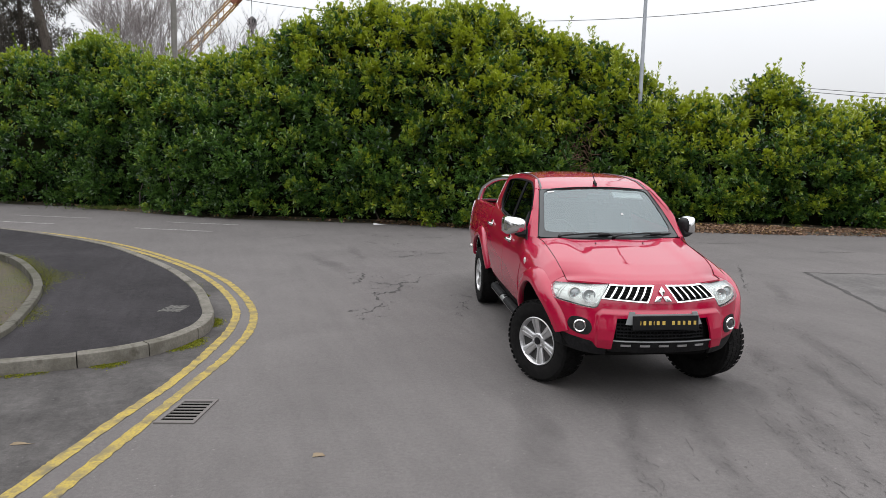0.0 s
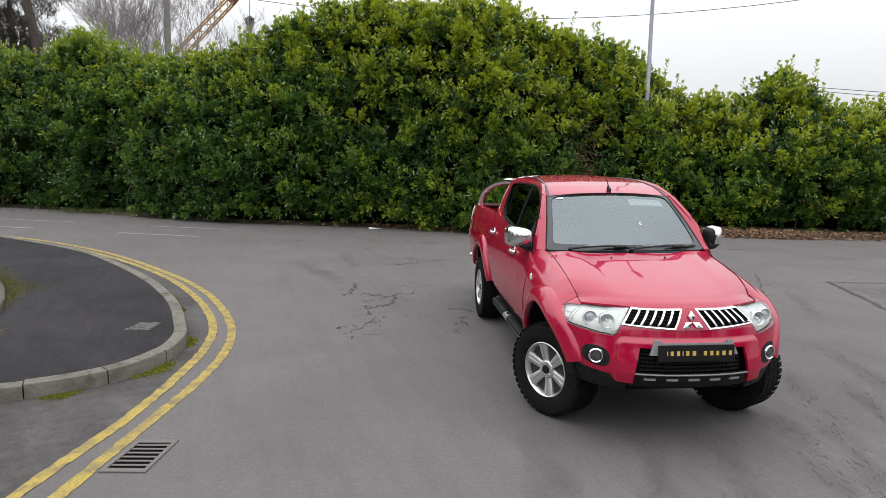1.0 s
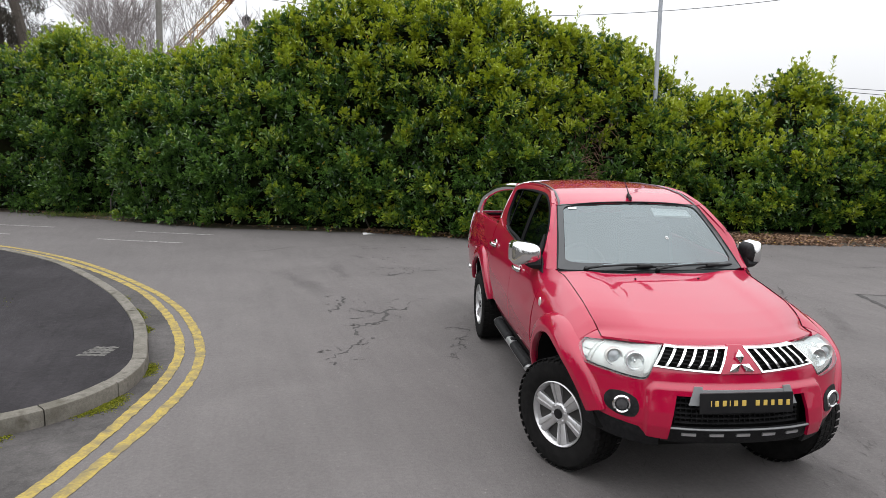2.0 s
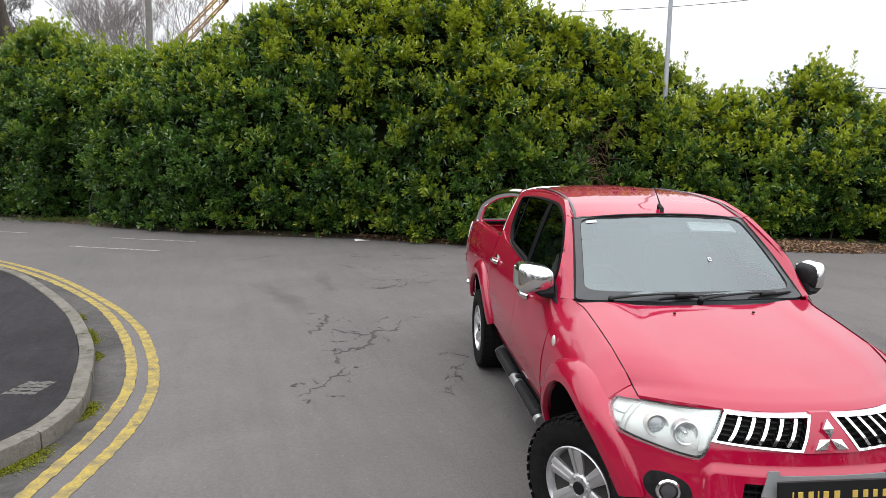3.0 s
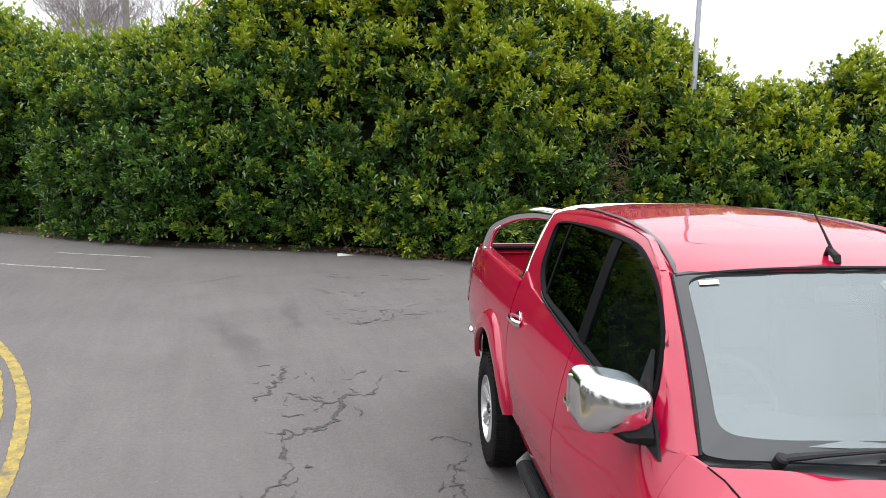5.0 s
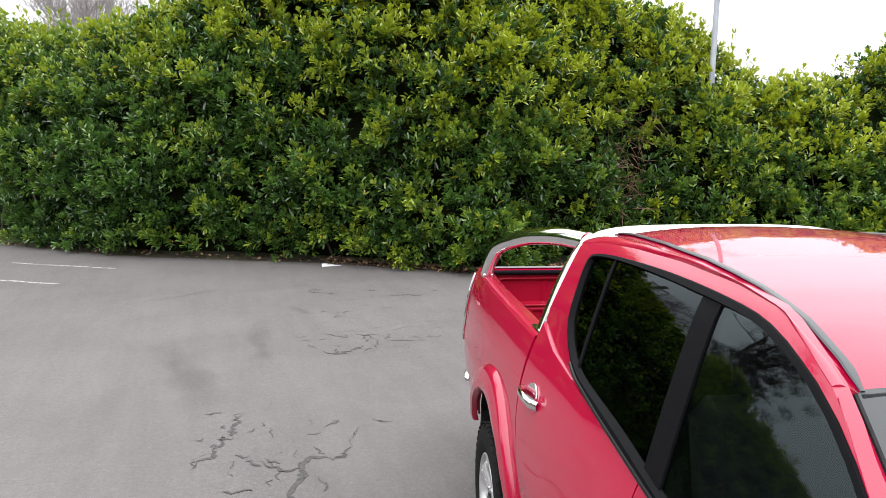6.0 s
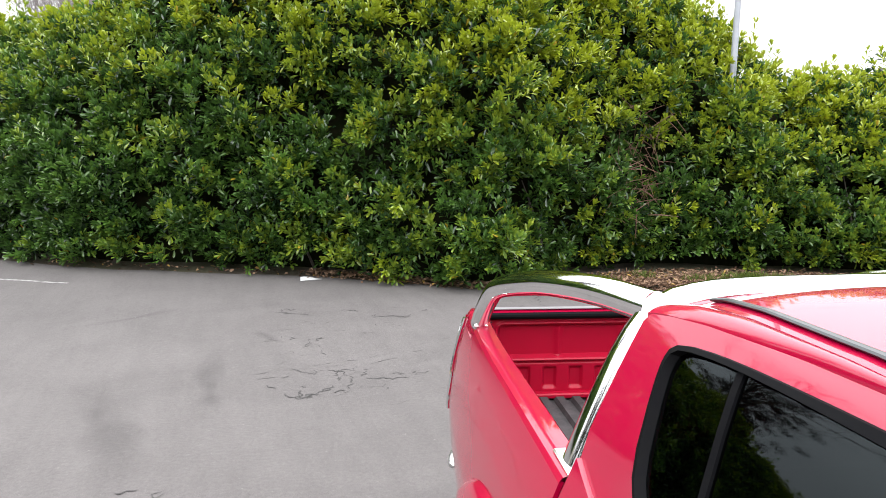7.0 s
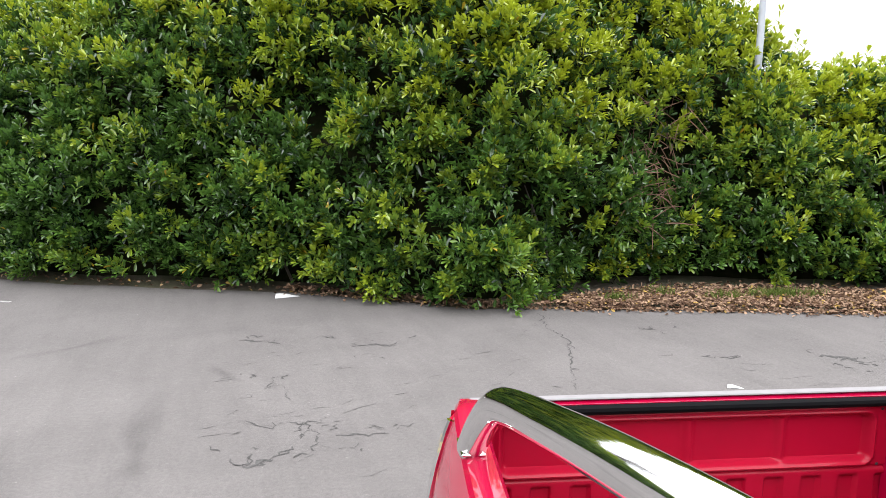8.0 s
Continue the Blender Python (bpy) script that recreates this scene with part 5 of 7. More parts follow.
        return cen.x + d.x * best, cen.y + d.y * best

    def shrink(p, by):
        d = Vector((cen.x - p.x, (cen.y - p.y) * 1.6))
        d.normalize()
        return p.x + d.x * by, p.y + d.y * by
    k = len(loop)
    m = Mesh()
    v, f = [], []
    outer = [to_rim(p) for p in loop]
    for back_by in (0.0, 0.03):
        for j in range(5):
            for p, q in zip(loop, outer):
                y, z = p.x + (q[0] - p.x) * j / 4, p.y + (q[1] - p.y) * j / 4
                low = 0.010 * smooth_step(lerp(y, BELT) + 0.01 - z, 0, 0.02)
                v.append(skin(u_y(y), z, -0.001 - low - back_by, mirror))
    for b in range(2):
        for j in range(4):
            for i in range(k):
                i2 = (i + 1) % k
                o = b * 5 * k
                f.append((o + j * k + i, o + j * k + i2, o + (j + 1) * k + i2, o + (j + 1) * k + i))
    for j in (0, 4):
        for i in range(k):
            i2 = (i + 1) % k
            f.append((j * k + i, j * k + i2, 5 * k + j * k + i2, 5 * k + j * k + i))
    m.add(v, f)
    solid("cab_side", m, RED, truck, sharp=40)
    # black rubber round the glass
    m = Mesh()
    v, f = [], []
    for by, off in ((0.0, -0.012), (0.0, 0.005), (0.015, 0.007), (0.026, -0.012)):
        for p in loop:
            y, z = shrink(p, by)
            v.append(skin(u_y(y), z, off, mirror))
    for a in range(4):
        for i in range(k):
            j = (i + 1) % k
            f.append((a * k + i, a * k + j, ((a + 1) % 4) * k + j, ((a + 1) % 4) * k + i))
    m.add(v, f)
    solid("window_seal", m, PILLAR, truck, "black rubber window surround")
    m = Mesh().tube([skin(u_y(y), lerp(y, BELT) + 0.001, 0.006, mirror) for y in np.linspace(0.80, 2.12, 30)], 0.005, 0.006, 6)
    solid("belt_moulding", m, GLOSS_BLACK, truck)
    # glass: front, rear and quarter pane, with leaning black pillars between
    top_z = lambda y: lerp(y, [(0.68, 1.24), (0.73, 1.34), (0.80, 1.45), (0.94, 1.55), (1.10, 1.625), (1.30, 1.678), (1.50, 1.692), (1.80, 1.692), (2.10, 1.680), (2.3, 1.668), (2.45, 1.648)]) - 0.008
    low_z = lambda y: lerp(y, [(0.70, 1.222), (1.0, 1.242), (1.4, 1.262), (1.8, 1.290), (2.05, 1.316), (2.20, 1.362), (2.30, 1.43), (2.36, 1.51), (2.40, 1.61)]) + 0.008
    pillar_b = lambda z: 1.375 + (z - 1.27) * 0.32
    bar_c = lambda z: 2.085 + (z - 1.40) * 0.38

    def between(ya, yb, s, t):
        y = 1.5
        z = 1.45
        for _ in range(6):
            y = ya(z) + (yb(z) - ya(z)) * s
            z = low_z(y) + (max(low_z(y) + 0.004, top_z(y)) - low_z(y)) * t
        return y, z
    for nm, ya, yb, gm in (("front_side_window", lambda z: 0.73, lambda z: pillar_b(z) + 0.01, GLASS_SIDE), ("rear_side_window", lambda z: pillar_b(z) + 0.08, lambda z: bar_c(z) + 0.005, GLASS_DARK),
                           ("quarter_window", lambda z: bar_c(z) + 0.02, lambda z: 2.388, GLASS_DARK)):
        m = Mesh()
        def pane(s, t, o):
            y, z = between(ya, yb, s, t)
            return skin(u_y(y), z, -0.010 + o, mirror)
        m.shell(pane, 12, 10, 0.004)
        solid(nm, m, gm, truck, "tinted glass").visible_shadow = False
    for nm, ya, yb in (("window_pillar", lambda z: pillar_b(z), lambda z: pillar_b(z) + 0.09), ("window_bar", lambda z: bar_c(z), lambda z: bar_c(z) + 0.018)):
        m = Mesh()
        def post(s, t, o):
            y, z = between(ya, yb, s, t)
            return skin(u_y(y), z, -0.004 + o, mirror)
        m.shell(post, 3, 10, 0.012)
        solid(nm, m, PILLAR, truck)
    # door mirror: chrome cap on a black foot
    sx = 1 if mirror else -1
    m = Mesh()
    n_a, n_b = 64, 32
    v, f = [], []
    for i in range(n_b + 1):
        t = -1 + 2 * (i / n_b) ** 1.9
        for j in range(n_a):
            quarter, part_q = divmod(4 * j / n_a, 1.0)
            a = math.pi / 2 * (quarter + part_q * part_q * (3 - 2 * part_q))
            ca, sa = math.cos(a), math.sin(a)
            r = max(0.0004, 1 - max(0, -t) ** 3.0) ** 0.5 if t < 0 else 1.0
            square = 1 - 0.48 * smooth_step(r, 0.15, 0.95)
            ex, ez = abs(ca) ** square * math.copysign(1, ca), abs(sa) ** square * math.copysign(1, sa)
            taper = 1 + 0.16 * ex
            v.append(Vector((sx * ((0.862 if mirror else 0.884) + (0.076 if mirror else 0.104) * ex * r), 0.70 + 0.085 * t + 0.03 * (1 + ex * r), 1.294 + (0.082 * ez * r) * taper)))
    for i in range(n_b):
        for j in range(n_a):
            a, b = i * n_a + j, i * n_a + (j + 1) % n_a
            f.append((a, b, b + n_a, a + n_a))
    f += [tuple(range(n_a)), tuple(range(n_b * n_a, (n_b + 1) * n_a))]
    m.add(v, f)
    mirror_cap = solid("door_mirror", m, MIRROR_CAP, truck, "chrome door mirror cap", sharp=50)
    if mirror:  # the side of the housing that faces the cab is bare plastic
        mirror_cap.data.materials.append(BLACK_PLASTIC)
        for f in mirror_cap.data.polygons:
            f.material_index = 1 if f.center.x < 0.838 else 0
    g = Mesh().box(pose(sx * (0.875 if mirror else 0.906), 0.822, 1.294, 0, 0, 0), (0.13 if mirror else 0.17, 0.006, 0.125), 0.003)
    solid("mirror_glass", g, mat("mirror_glass", (0.9, 0.9, 0.9), 0.02, 1.0), mirror_cap)
    m = Mesh().tube([(sx * 0.87, 0.72, 1.235), (sx * 0.84, 0.70, 1.215), (sx * 0.775, 0.68, 1.225)], [0.05, 0.045, 0.05], [0.03, 0.028, 0.045], 10)
    m.shell(lambda s, t, o: skin(u_y(0.60 + 0.20 * s + 0.05 * t), 1.17 + 0.05 * s + (0.05 + 0.15 * s) * t, 0.008 + o, mirror), 5, 5, 0.012)
    solid("mirror_foot", m, BLACK_PLASTIC, mirror_cap)
    # round side repeater
    m = Mesh()
    c0 = skin(u_y(0.405), 1.005, 0.0, mirror)
    nrm = (skin(u_y(0.405), 1.005, 0.05, mirror) - c0).normalized()
    frame_m = Matrix.Translation(c0) @ nrm.to_track_quat("Z", "Y").to_matrix().to_4x4()
    m.lathe([(0.034, 0.0), (0.033, 0.006), (0.024, 0.012), (0.004, 0.015)], frame_m @ Matrix.Diagonal((0.62, 1.0, 1, 1)), 16)
    solid("side_repeater", m, LAMP_WHITE, truck, "clear oval side repeater lamp")
    # bed side
    m = Mesh()
    def bedside(s, t, o):
        zt = 1.285 - 0.026 * s
        z = 0.60 + (zt - 0.60) * t
        y0 = door_rear(z) + 0.006
        y = y0 + (4.34 - y0) * s
        lo_z = max(0.60, arch_z(y, REAR_AXLE))
        z = lo_z + (zt - lo_z) * t
        y0 = door_rear(z) + 0.022
        y = y0 + (4.34 - y0) * s
        lo_z = max(0.60, arch_z(y, REAR_AXLE))
        z = lo_z + (zt - lo_z) * t
        return skin(u_y(y), z, o, mirror)
    m.shell(bedside, 60, 20, 0.012)
    bed_side = solid("bed_side", m, RED, truck)
    # bed rail: the rolled top and the inner wall
    m = Mesh()
    RAIL = [(0.0, 0.0), (-0.010, 0.012), (-0.030, 0.018), (-0.075, 0.016), (-0.086, 0.004), (-0.088, -0.06), (-0.082, -0.075), (-0.082, -0.46), (-0.06, -0.49)]
    def rail(s, t, o):
        y = 2.57 + (4.325 - 2.57) * s
        k = t * (len(RAIL) - 1)
        i = min(int(k), len(RAIL) - 2)
        dx, dz = [RAIL[i][c] + (RAIL[i + 1][c] - RAIL[i][c]) * (k - i) for c in (0, 1)]
        z0 = 1.285 - 0.026 * s - 0.022 * smooth_step(y, 4.16, 4.33) ** 2
        p = skin(u_y(min(y, 4.30)), z0, 0, mirror)
        return Vector((p.x + (sx * dx), y, z0 + dz))
    m.shell(rail, 30, (len(RAIL) - 1) * 2)
    solid("bed_rail", m, RED, truck, fix=False)
    # wheel arch flares
    for nm, y0, a0, a1 in (("front_arch_flare", FRONT_AXLE, 14, 157), ("rear_arch_flare", REAR_AXLE, 22, 162)):
        m = Mesh()
        def flare(s, t, o):
            a = radians(a0 + (a1 - a0) * s)
            wide = lerp(s, [(0, 0.085), (0.12, 0.10), (0.5, 0.135), (0.88, 0.13), (1, 0.11)])
            r = ARCH_R - 0.012 + wide * t
            rise = lerp(t, [(0, 0.022), (0.06, 0.036), (0.35, 0.040), (0.80, 0.030), (0.93, 0.018), (1.0, 0.0)])
            y, z = y0 + r * math.cos(a), HUB + r * math.sin(a)
            if y < -0.05:
                y = -0.05 + (y + 0.05) * 0.99
            return skin(u_y(y), z, rise + o, mirror)
        m.shell(flare, 48, 14, 0.016)
        solid(nm, m, RED, truck)
        w = Mesh()
        def well(s, t, o):
            a = radians(12 + 156 * s)
            y, z = y0 + (ARCH_R - 0.005) * math.cos(a), HUB + (ARCH_R - 0.005) * math.sin(a)
            rim_x = abs(skin(u_y(y), max(0.6, z), -0.015).x)
            return Vector((sx * (rim_x + (0.46 - rim_x) * t), y, z))
        w.shell(well, 28, 3)
        v = [Vector((sx * 0.46, y0 + ARCH_R * math.cos(radians(a)), HUB + ARCH_R * math.sin(radians(a)))) for a in range(12, 169, 6)]
        w.add(v, [tuple(range(len(v)))])
        solid("wheel_well", w, UNDER, truck, fix=False)
    flap = Mesh().shell(lambda s, t, o: Vector((sx * (0.60 + 0.225 * s), REAR_AXLE + 0.455 + 0.03 * (1 - t) + o, 0.24 + 0.56 * t)), 4, 6, 0.012)
    solid("mud_flap", flap, BLACK_PLASTIC, truck, "black rubber mud flap")
    # side step: dark tread tube with two bright rings
    ys = np.linspace(0.72, 2.25, 30)
    m = Mesh().tube([(sx * (0.812 - 0.10 * smooth_step(abs(y - 1.43), 0.70, 0.85)), y, 0.40) for y in ys], 0.043, 0.036, 14)
    step = solid("side_step", m, SATIN, truck, "silver tubular side step with black treads")
    for y0, y1 in ((0.745, 1.36), (1.50, 2.14)):
        m = Mesh().tube([(sx * 0.814, y, 0.413) for y in np.linspace(y0, y1, 16)], [0.015] + [0.046] * 14 + [0.015], [0.01] + [0.037] * 14 + [0.01], 14)
        for k in range(5):
            m.box(pose(sx * (0.796 + 0.009 * k), (y0 + y1) / 2, 0.450 - 0.0006 * (k - 2) ** 2), (0.004, y1 - y0 - 0.14, 0.005), 0.001)
        solid("tread", m, BLACK_PLASTIC, step)
    for y in (0.85, 1.43, 2.0):
        solid("bracket", Mesh().box(pose(sx * 0.72, y, 0.43), (0.22, 0.05, 0.03), 0.005), BLACK_PLASTIC, step)
    # black sill behind the step
    m = Mesh().shell(lambda s, t, o: skin(u_y(0.56 + 1.42 * s), 0.40 + 0.15 * t, -0.004 + o, mirror), 12, 3, 0.02)
    solid("sill", m, UNDER, truck)

    # headlamp: silver housing with two bowls behind a clear cover
    hl_lo = poly([(u_x(0.500), 0.864), (u_x(0.512), 0.832), (u_x(0.530), 0.816), (u_x(0.550), 0.814), (u_x(0.61), 0.820), (u_x(0.70), 0.834), (u_y(-0.42), 0.848), (u_y(-0.335), 0.862)])
    hl_hi = poly([(u_x(0.446), 0.986), (u_x(0.47), 0.983), (u_x(0.55), 0.975), (u_x(0.64), 0.965), (u_y(-0.42), 0.958), (u_y(-0.318), 0.953)])
    m = Mesh()
    sheet(m, hl_lo, hl_hi, 26, 8, 0.004, 0.004, mirror)
    headlamp = solid("headlamp", m, GLASS_LAMP, truck, "slightly hazy clear headlamp cover")
    inner_face(headlamp, (0.5 if mirror else -0.5, -0.8, 0.2))
    headlamp.visible_shadow = False
    m = Mesh()
    sheet(m, hl_lo, hl_hi, 20, 6, 0.004, -0.030, mirror)
    solid("housing", m, LAMP_WHITE, headlamp)
    # projector bowl with a grey lens, and a faceted reflector bowl beside it
    for xx, zz, rr, lens in ((0.700, 0.902, 0.050, True), (0.596, 0.898, 0.052, False)):
        c0 = skin(u_x(xx), zz, -0.024, mirror)
        fm = Matrix.Translation(c0) @ Vector((0.12 if mirror else -0.12, -1, 0.10)).to_track_quat("Z", "Y").to_matrix().to_4x4()
        bowl = solid("bowl", Mesh().lathe([(rr, -0.02), (rr, 0.020), (rr * 0.93, 0.024), (rr * 0.84, 0.020), (rr * 0.62, 0.002), (rr * 0.3, -0.008), (0.002, -0.01)], fm, 20), SATIN_CHROME if not lens else LAMP_WHITE, headlamp, sharp=12)
        if lens:
            solid("lens", Mesh().lathe([(rr * 0.74, -0.005), (rr * 0.72, 0.012), (rr * 0.5, 0.021), (rr * 0.2, 0.026), (0.002, 0.027)], fm, 20), LAMP_GREY, headlamp, "grey projector lens")
        else:
            solid("bulb", Mesh().lathe([(rr * 0.22, -0.01), (rr * 0.22, 0.012), (rr * 0.12, 0.020), (0.002, 0.022)], fm, 12), CHROME, headlamp)
    # stepped white reflector ribs beside the bowls
    for s0, s1, t0, t1 in ((0.04, 0.14, 0.15, 0.85), (0.775, 0.79, 0.08, 0.92), (0.83, 0.95, 0.22, 0.50), (0.83, 0.95, 0.56, 0.82)):
        m = Mesh()
        def rib(s, t, o):
            sa, ta = s0 + (s1 - s0) * s, t0 + (t1 - t0) * t
            a, b = hl_lo(sa), hl_hi(sa)
            return skin(a[0] + (b[0] - a[0]) * ta, a[1] + (b[1] - a[1]) * ta, -0.021 + 0.006 * math.sin(math.pi * s) + o, mirror)
        m.shell(rib, 6, 4, 0.010)
        solid("reflector", m, LAMP_WHITE, headlamp)
    m = Mesh()
    edge = [hl_lo(k / 30) for k in range(31)] + [hl_hi(1 - k / 30) for k in range(31)]
    m.tube([skin(a, b, 0.002, mirror) for a, b in edge] + [skin(*edge[0], 0.002, mirror)], 0.0020, n=6)
    solid("gasket", m, TRIM_GREY, headlamp)

    # grille half: chrome frame, dark mesh and five bright bars
    g_lo = lambda s: (u_x(0.122 + (0.490 - 0.122) * s), 0.868 + 0.022 * s)
    g_hi = lambda s: (u_x(0.046 + (0.436 - 0.046) * s), 0.992 - 0.006 * s)
    def g_at(s, t, off):
        a, b = g_lo(s), g_hi(s)
        return skin(a[0] + (b[0] - a[0]) * t, a[1] + (b[1] - a[1]) * t, off, mirror)
    m = Mesh()
    for s0, s1, t0, t1 in ((0, 1, 0, 0.075), (0, 1, 0.93, 1), (0, 0.035, 0.075, 0.93), (0.965, 1, 0.075, 0.93)):
        m.shell(lambda s, t, o: g_at(s0 + (s1 - s0) * s, t0 + (t1 - t0) * t, 0.012 + o), 10, 3, 0.03)
    grille = solid("grille", m, CHROME, truck, "chrome-framed grille half with bright upright bars")
    m = Mesh().shell(lambda s, t, o: g_at(s, t, -0.030 + o), 8, 4, 0.005)
    solid("mesh", m, UNDER, grille)
    for k in range(4):
        t0 = 0.2 + 0.17 * k
        m = Mesh().shell(lambda s, t, o: g_at(0.05 + 0.9 * s, t0 + 0.03 * t, -0.015 + o), 10, 1, 0.01)
        solid("cross_bar", m, BLACK_PLASTIC, grille)
    for k in range(5):
        s0 = 0.175 + 0.16 * k
        m = Mesh().shell(lambda s, t, o: g_at(s0 + 0.042 * (s - 0.5) - 0.02 * (t - 0.5), 0.10 + 0.81 * t, 0.006 + 0.008 * math.sin(math.pi * t) + o), 2, 8, 0.02)
        solid("bar", m, CHROME, grille)

    # fog lamp in a black surround
    def fog_at(s, t, o):
        a, c = 2 * s - 1, 2 * t - 1
        x = 0.622 + 0.080 * a * math.sqrt(1 - 0.42 * c * c)
        return skin(u_x(x), 0.668 + 0.010 * a + 0.066 * c * math.sqrt(1 - 0.42 * a * a), 0.004 + o, mirror)
    fog = solid("fog_lamp", Mesh().shell(fog_at, 8, 6, 0.02), BLACK_PLASTIC, truck, "round fog lamp in a black surround with a chrome ring")
    c0 = skin(u_x(0.622), 0.668, 0.002, mirror)
    aim = (skin(u_x(0.622), 0.668, 0.05, mirror) - c0).normalized() + Vector((0, -0.9, 0))
    fm = Matrix.Translation(c0) @ aim.to_track_quat("Z", "Y").to_matrix().to_4x4()
    solid("ring", Mesh().lathe([(0.050, 0.0), (0.052, 0.012), (0.046, 0.020), (0.038, 0.016), (0.036, 0.0)], fm, 24), CHROME, fog)
    solid("lens", Mesh().lathe([(0.037, 0.004), (0.030, 0.014), (0.012, 0.019), (0.002, 0.02)], fm, 20), mat("dark_fog_lens", (0.12, 0.12, 0.125), 0.08, 0.6), fog)
    # tail lamp on the rear corner
    u0, u1 = u_y(4.235), PU[-1] - 0.03
    m = Mesh().shell(lambda s, t, o: skin(u0 + (u1 - u0) * s * (0.9 + 0.1 * t), 0.83 + 0.36 * t, 0.010 * math.sin(math.pi * t) + 0.004 + o, mirror), 8, 8, 0.02)
    tail = solid("tail_lamp", m, LAMP_RED, truck, "red tail lamp with a chrome edge")
    m = Mesh().tube([skin(u0 - 0.008 - 0.015 * math.sin(math.pi * t), 0.80 + 0.44 * t, 0.008, mirror) for t in np.linspace(0, 1, 14)], 0.010, 0.010, 8)
    solid("edge", m, CHROME, tail)

# ---- nose: bumper, centre piece, lower parts ----
red_hi = [(0.0, 0.864), (0.122, 0.864), (0.490, 0.886), (0.500, 0.860), (0.512, 0.827), (0.530, 0.811), (0.550, 0.809), (0.61, 0.815), (0.70, 0.829)]


def bumper_top(u):
    u = abs(u)
    pairs = [(u_x(x), z) for x, z in red_hi] + [(u_y(-0.42), 0.843), (u_y(-0.335), 0.857), (u_y(-0.30), 0.87)]
    return lerp(u, pairs)


U_END = u_y(-0.40)


def bumper_skin(u, z, o):
    """The bumper's skin with the raised guard that frames the plate and the intake, its corners rounded."""
    qx, qz = max(0.0, abs(u) - 0.475), max(0.0, z - 0.750)
    guard = 1 - smooth_step(math.hypot(qx, qz) - 0.050, -0.020, 0.012)
    return skin(u, z, o + 0.026 * guard, False)


m = Mesh()
m.shell(lambda s, t, o: bumper_skin((2 * s - 1) * U_END, 0.752 + (bumper_top((2 * s - 1) * U_END) - 0.752) * t, o), 220, 24, 0.02)
for sg in (1, -1):
    def block(s, t, o):
        ua = u_x(0.40 - 0.035 * t) + (U_END - u_x(0.40 - 0.035 * t)) * s
        lo = lerp(ua, [(0.36, 0.505), (0.52, 0.512), (0.56, 0.555), (0.75, 0.580), (U_END, 0.615)])
        return bumper_skin(sg * ua, lo + (0.752 - lo) * t, o)
    m.shell(block, 90, 24, 0.02)
bumper = solid("front_bumper", m, RED, truck, sharp=50)
m = Mesh()
m.shell(lambda s, t, o: skin((2 * s - 1) * u_x(0.122 - 0.076 * t), 0.864 + 0.134 * t, o + 0.008, False), 12, 6, 0.02)
solid("grille_centre", m, RED, bumper)
# three-lozenge badge
bc = skin(0.0001, 0.915, 0.016, False)
bm_ = Matrix.Translation((0, bc.y, bc.z)) @ pose(0, 0, 0, 65, 0, 0)
for k in range(3):
    a = radians(90 + 120 * k)
    m = Mesh()
    e, w = Vector((math.cos(a), math.sin(a), 0)), Vector((-math.sin(a), math.cos(a), 0))
    r = 0.080
    pts = [Vector((0, 0, 0)) + e * 0.002, e * r * 0.5 + w * r * 0.29, e * r, e * r * 0.5 - w * r * 0.29]
    top_v = [bm_ @ (p + Vector((0, 0, 0.004))) for p in pts]
    mid_v = [bm_ @ (e * r * 0.5 + Vector((0, 0, 0.010)))]
    low_v = [bm_ @ (p - Vector((0, 0, 0.01))) for p in pts]
    m.add(top_v + mid_v + low_v, [(0, 1, 4), (1, 2, 4), (2, 3, 4), (3, 0, 4), (0, 1, 6, 5), (1, 2, 7, 6), (2, 3, 8, 7), (3, 0, 5, 8), (5, 6, 7, 8)])
    solid("badge_lozenge", m, CHROME, bumper, "silver badge lozenge", smooth=False)
# grey plate surround with stepped ends
m = Mesh()
m.shell(lambda s, t, o: skin((2 * s - 1) * u_x(0.235), 0.748 + 0.040 * t, 0.0275 + o, False), 12, 2, 0.006)
for sg in (1, -1):
    m.shell(lambda s, t, o: skin(sg * (u_x(0.232) + (u_x(0.305 - 0.03 * t) - u_x(0.232)) * s), 0.708 + 0.096 * t, 0.030 + o, False), 5, 4, 0.008)
solid("plate_surround", m, PAINT_GREY, bumper, "satin grey plate surround")
# lower intake with mesh, black lip with bright inserts, black corners
m = Mesh().shell(lambda s, t, o: skin((2 * s - 1) * u_x(0.41), 0.56 + 0.22 * t, -0.055 + o, False), 20, 5, 0.006)
intake = solid("lower_intake", m, UNDER, bumper)
m = Mesh()
for k in range(6):
    z0 = 0.590 + 0.026 * k
    m.shell(lambda s, t, o: skin((2 * s - 1) * u_x(0.36), z0 + 0.008 * t, -0.030 + o, False), 16, 1, 0.02)
for k in range(25):
    u0 = (k / 24 * 2 - 1) * u_x(0.36)
    m.shell(lambda s, t, o: skin(u0 + 0.005 * s, 0.585 + 0.16 * t, -0.036 + o, False), 1, 3, 0.014)
solid("intake_grid", m, BLACK_PLASTIC, bumper)
m = Mesh()
m.shell(lambda s, t, o: skin((2 * s - 1) * u_x(0.43), 0.475 + 0.105 * t, 0.016 - 0.03 * (1 - t) + o, False), 24, 6, 0.03)
solid("front_lip", m, BLACK_PLASTIC, bumper, "black lower lip")
m = Mesh().tube([skin((2 * s - 1) * u_x(0.405), 0.578, 0.018, False) for s in np.linspace(0, 1, 24)], 0.006, 0.006, 6)
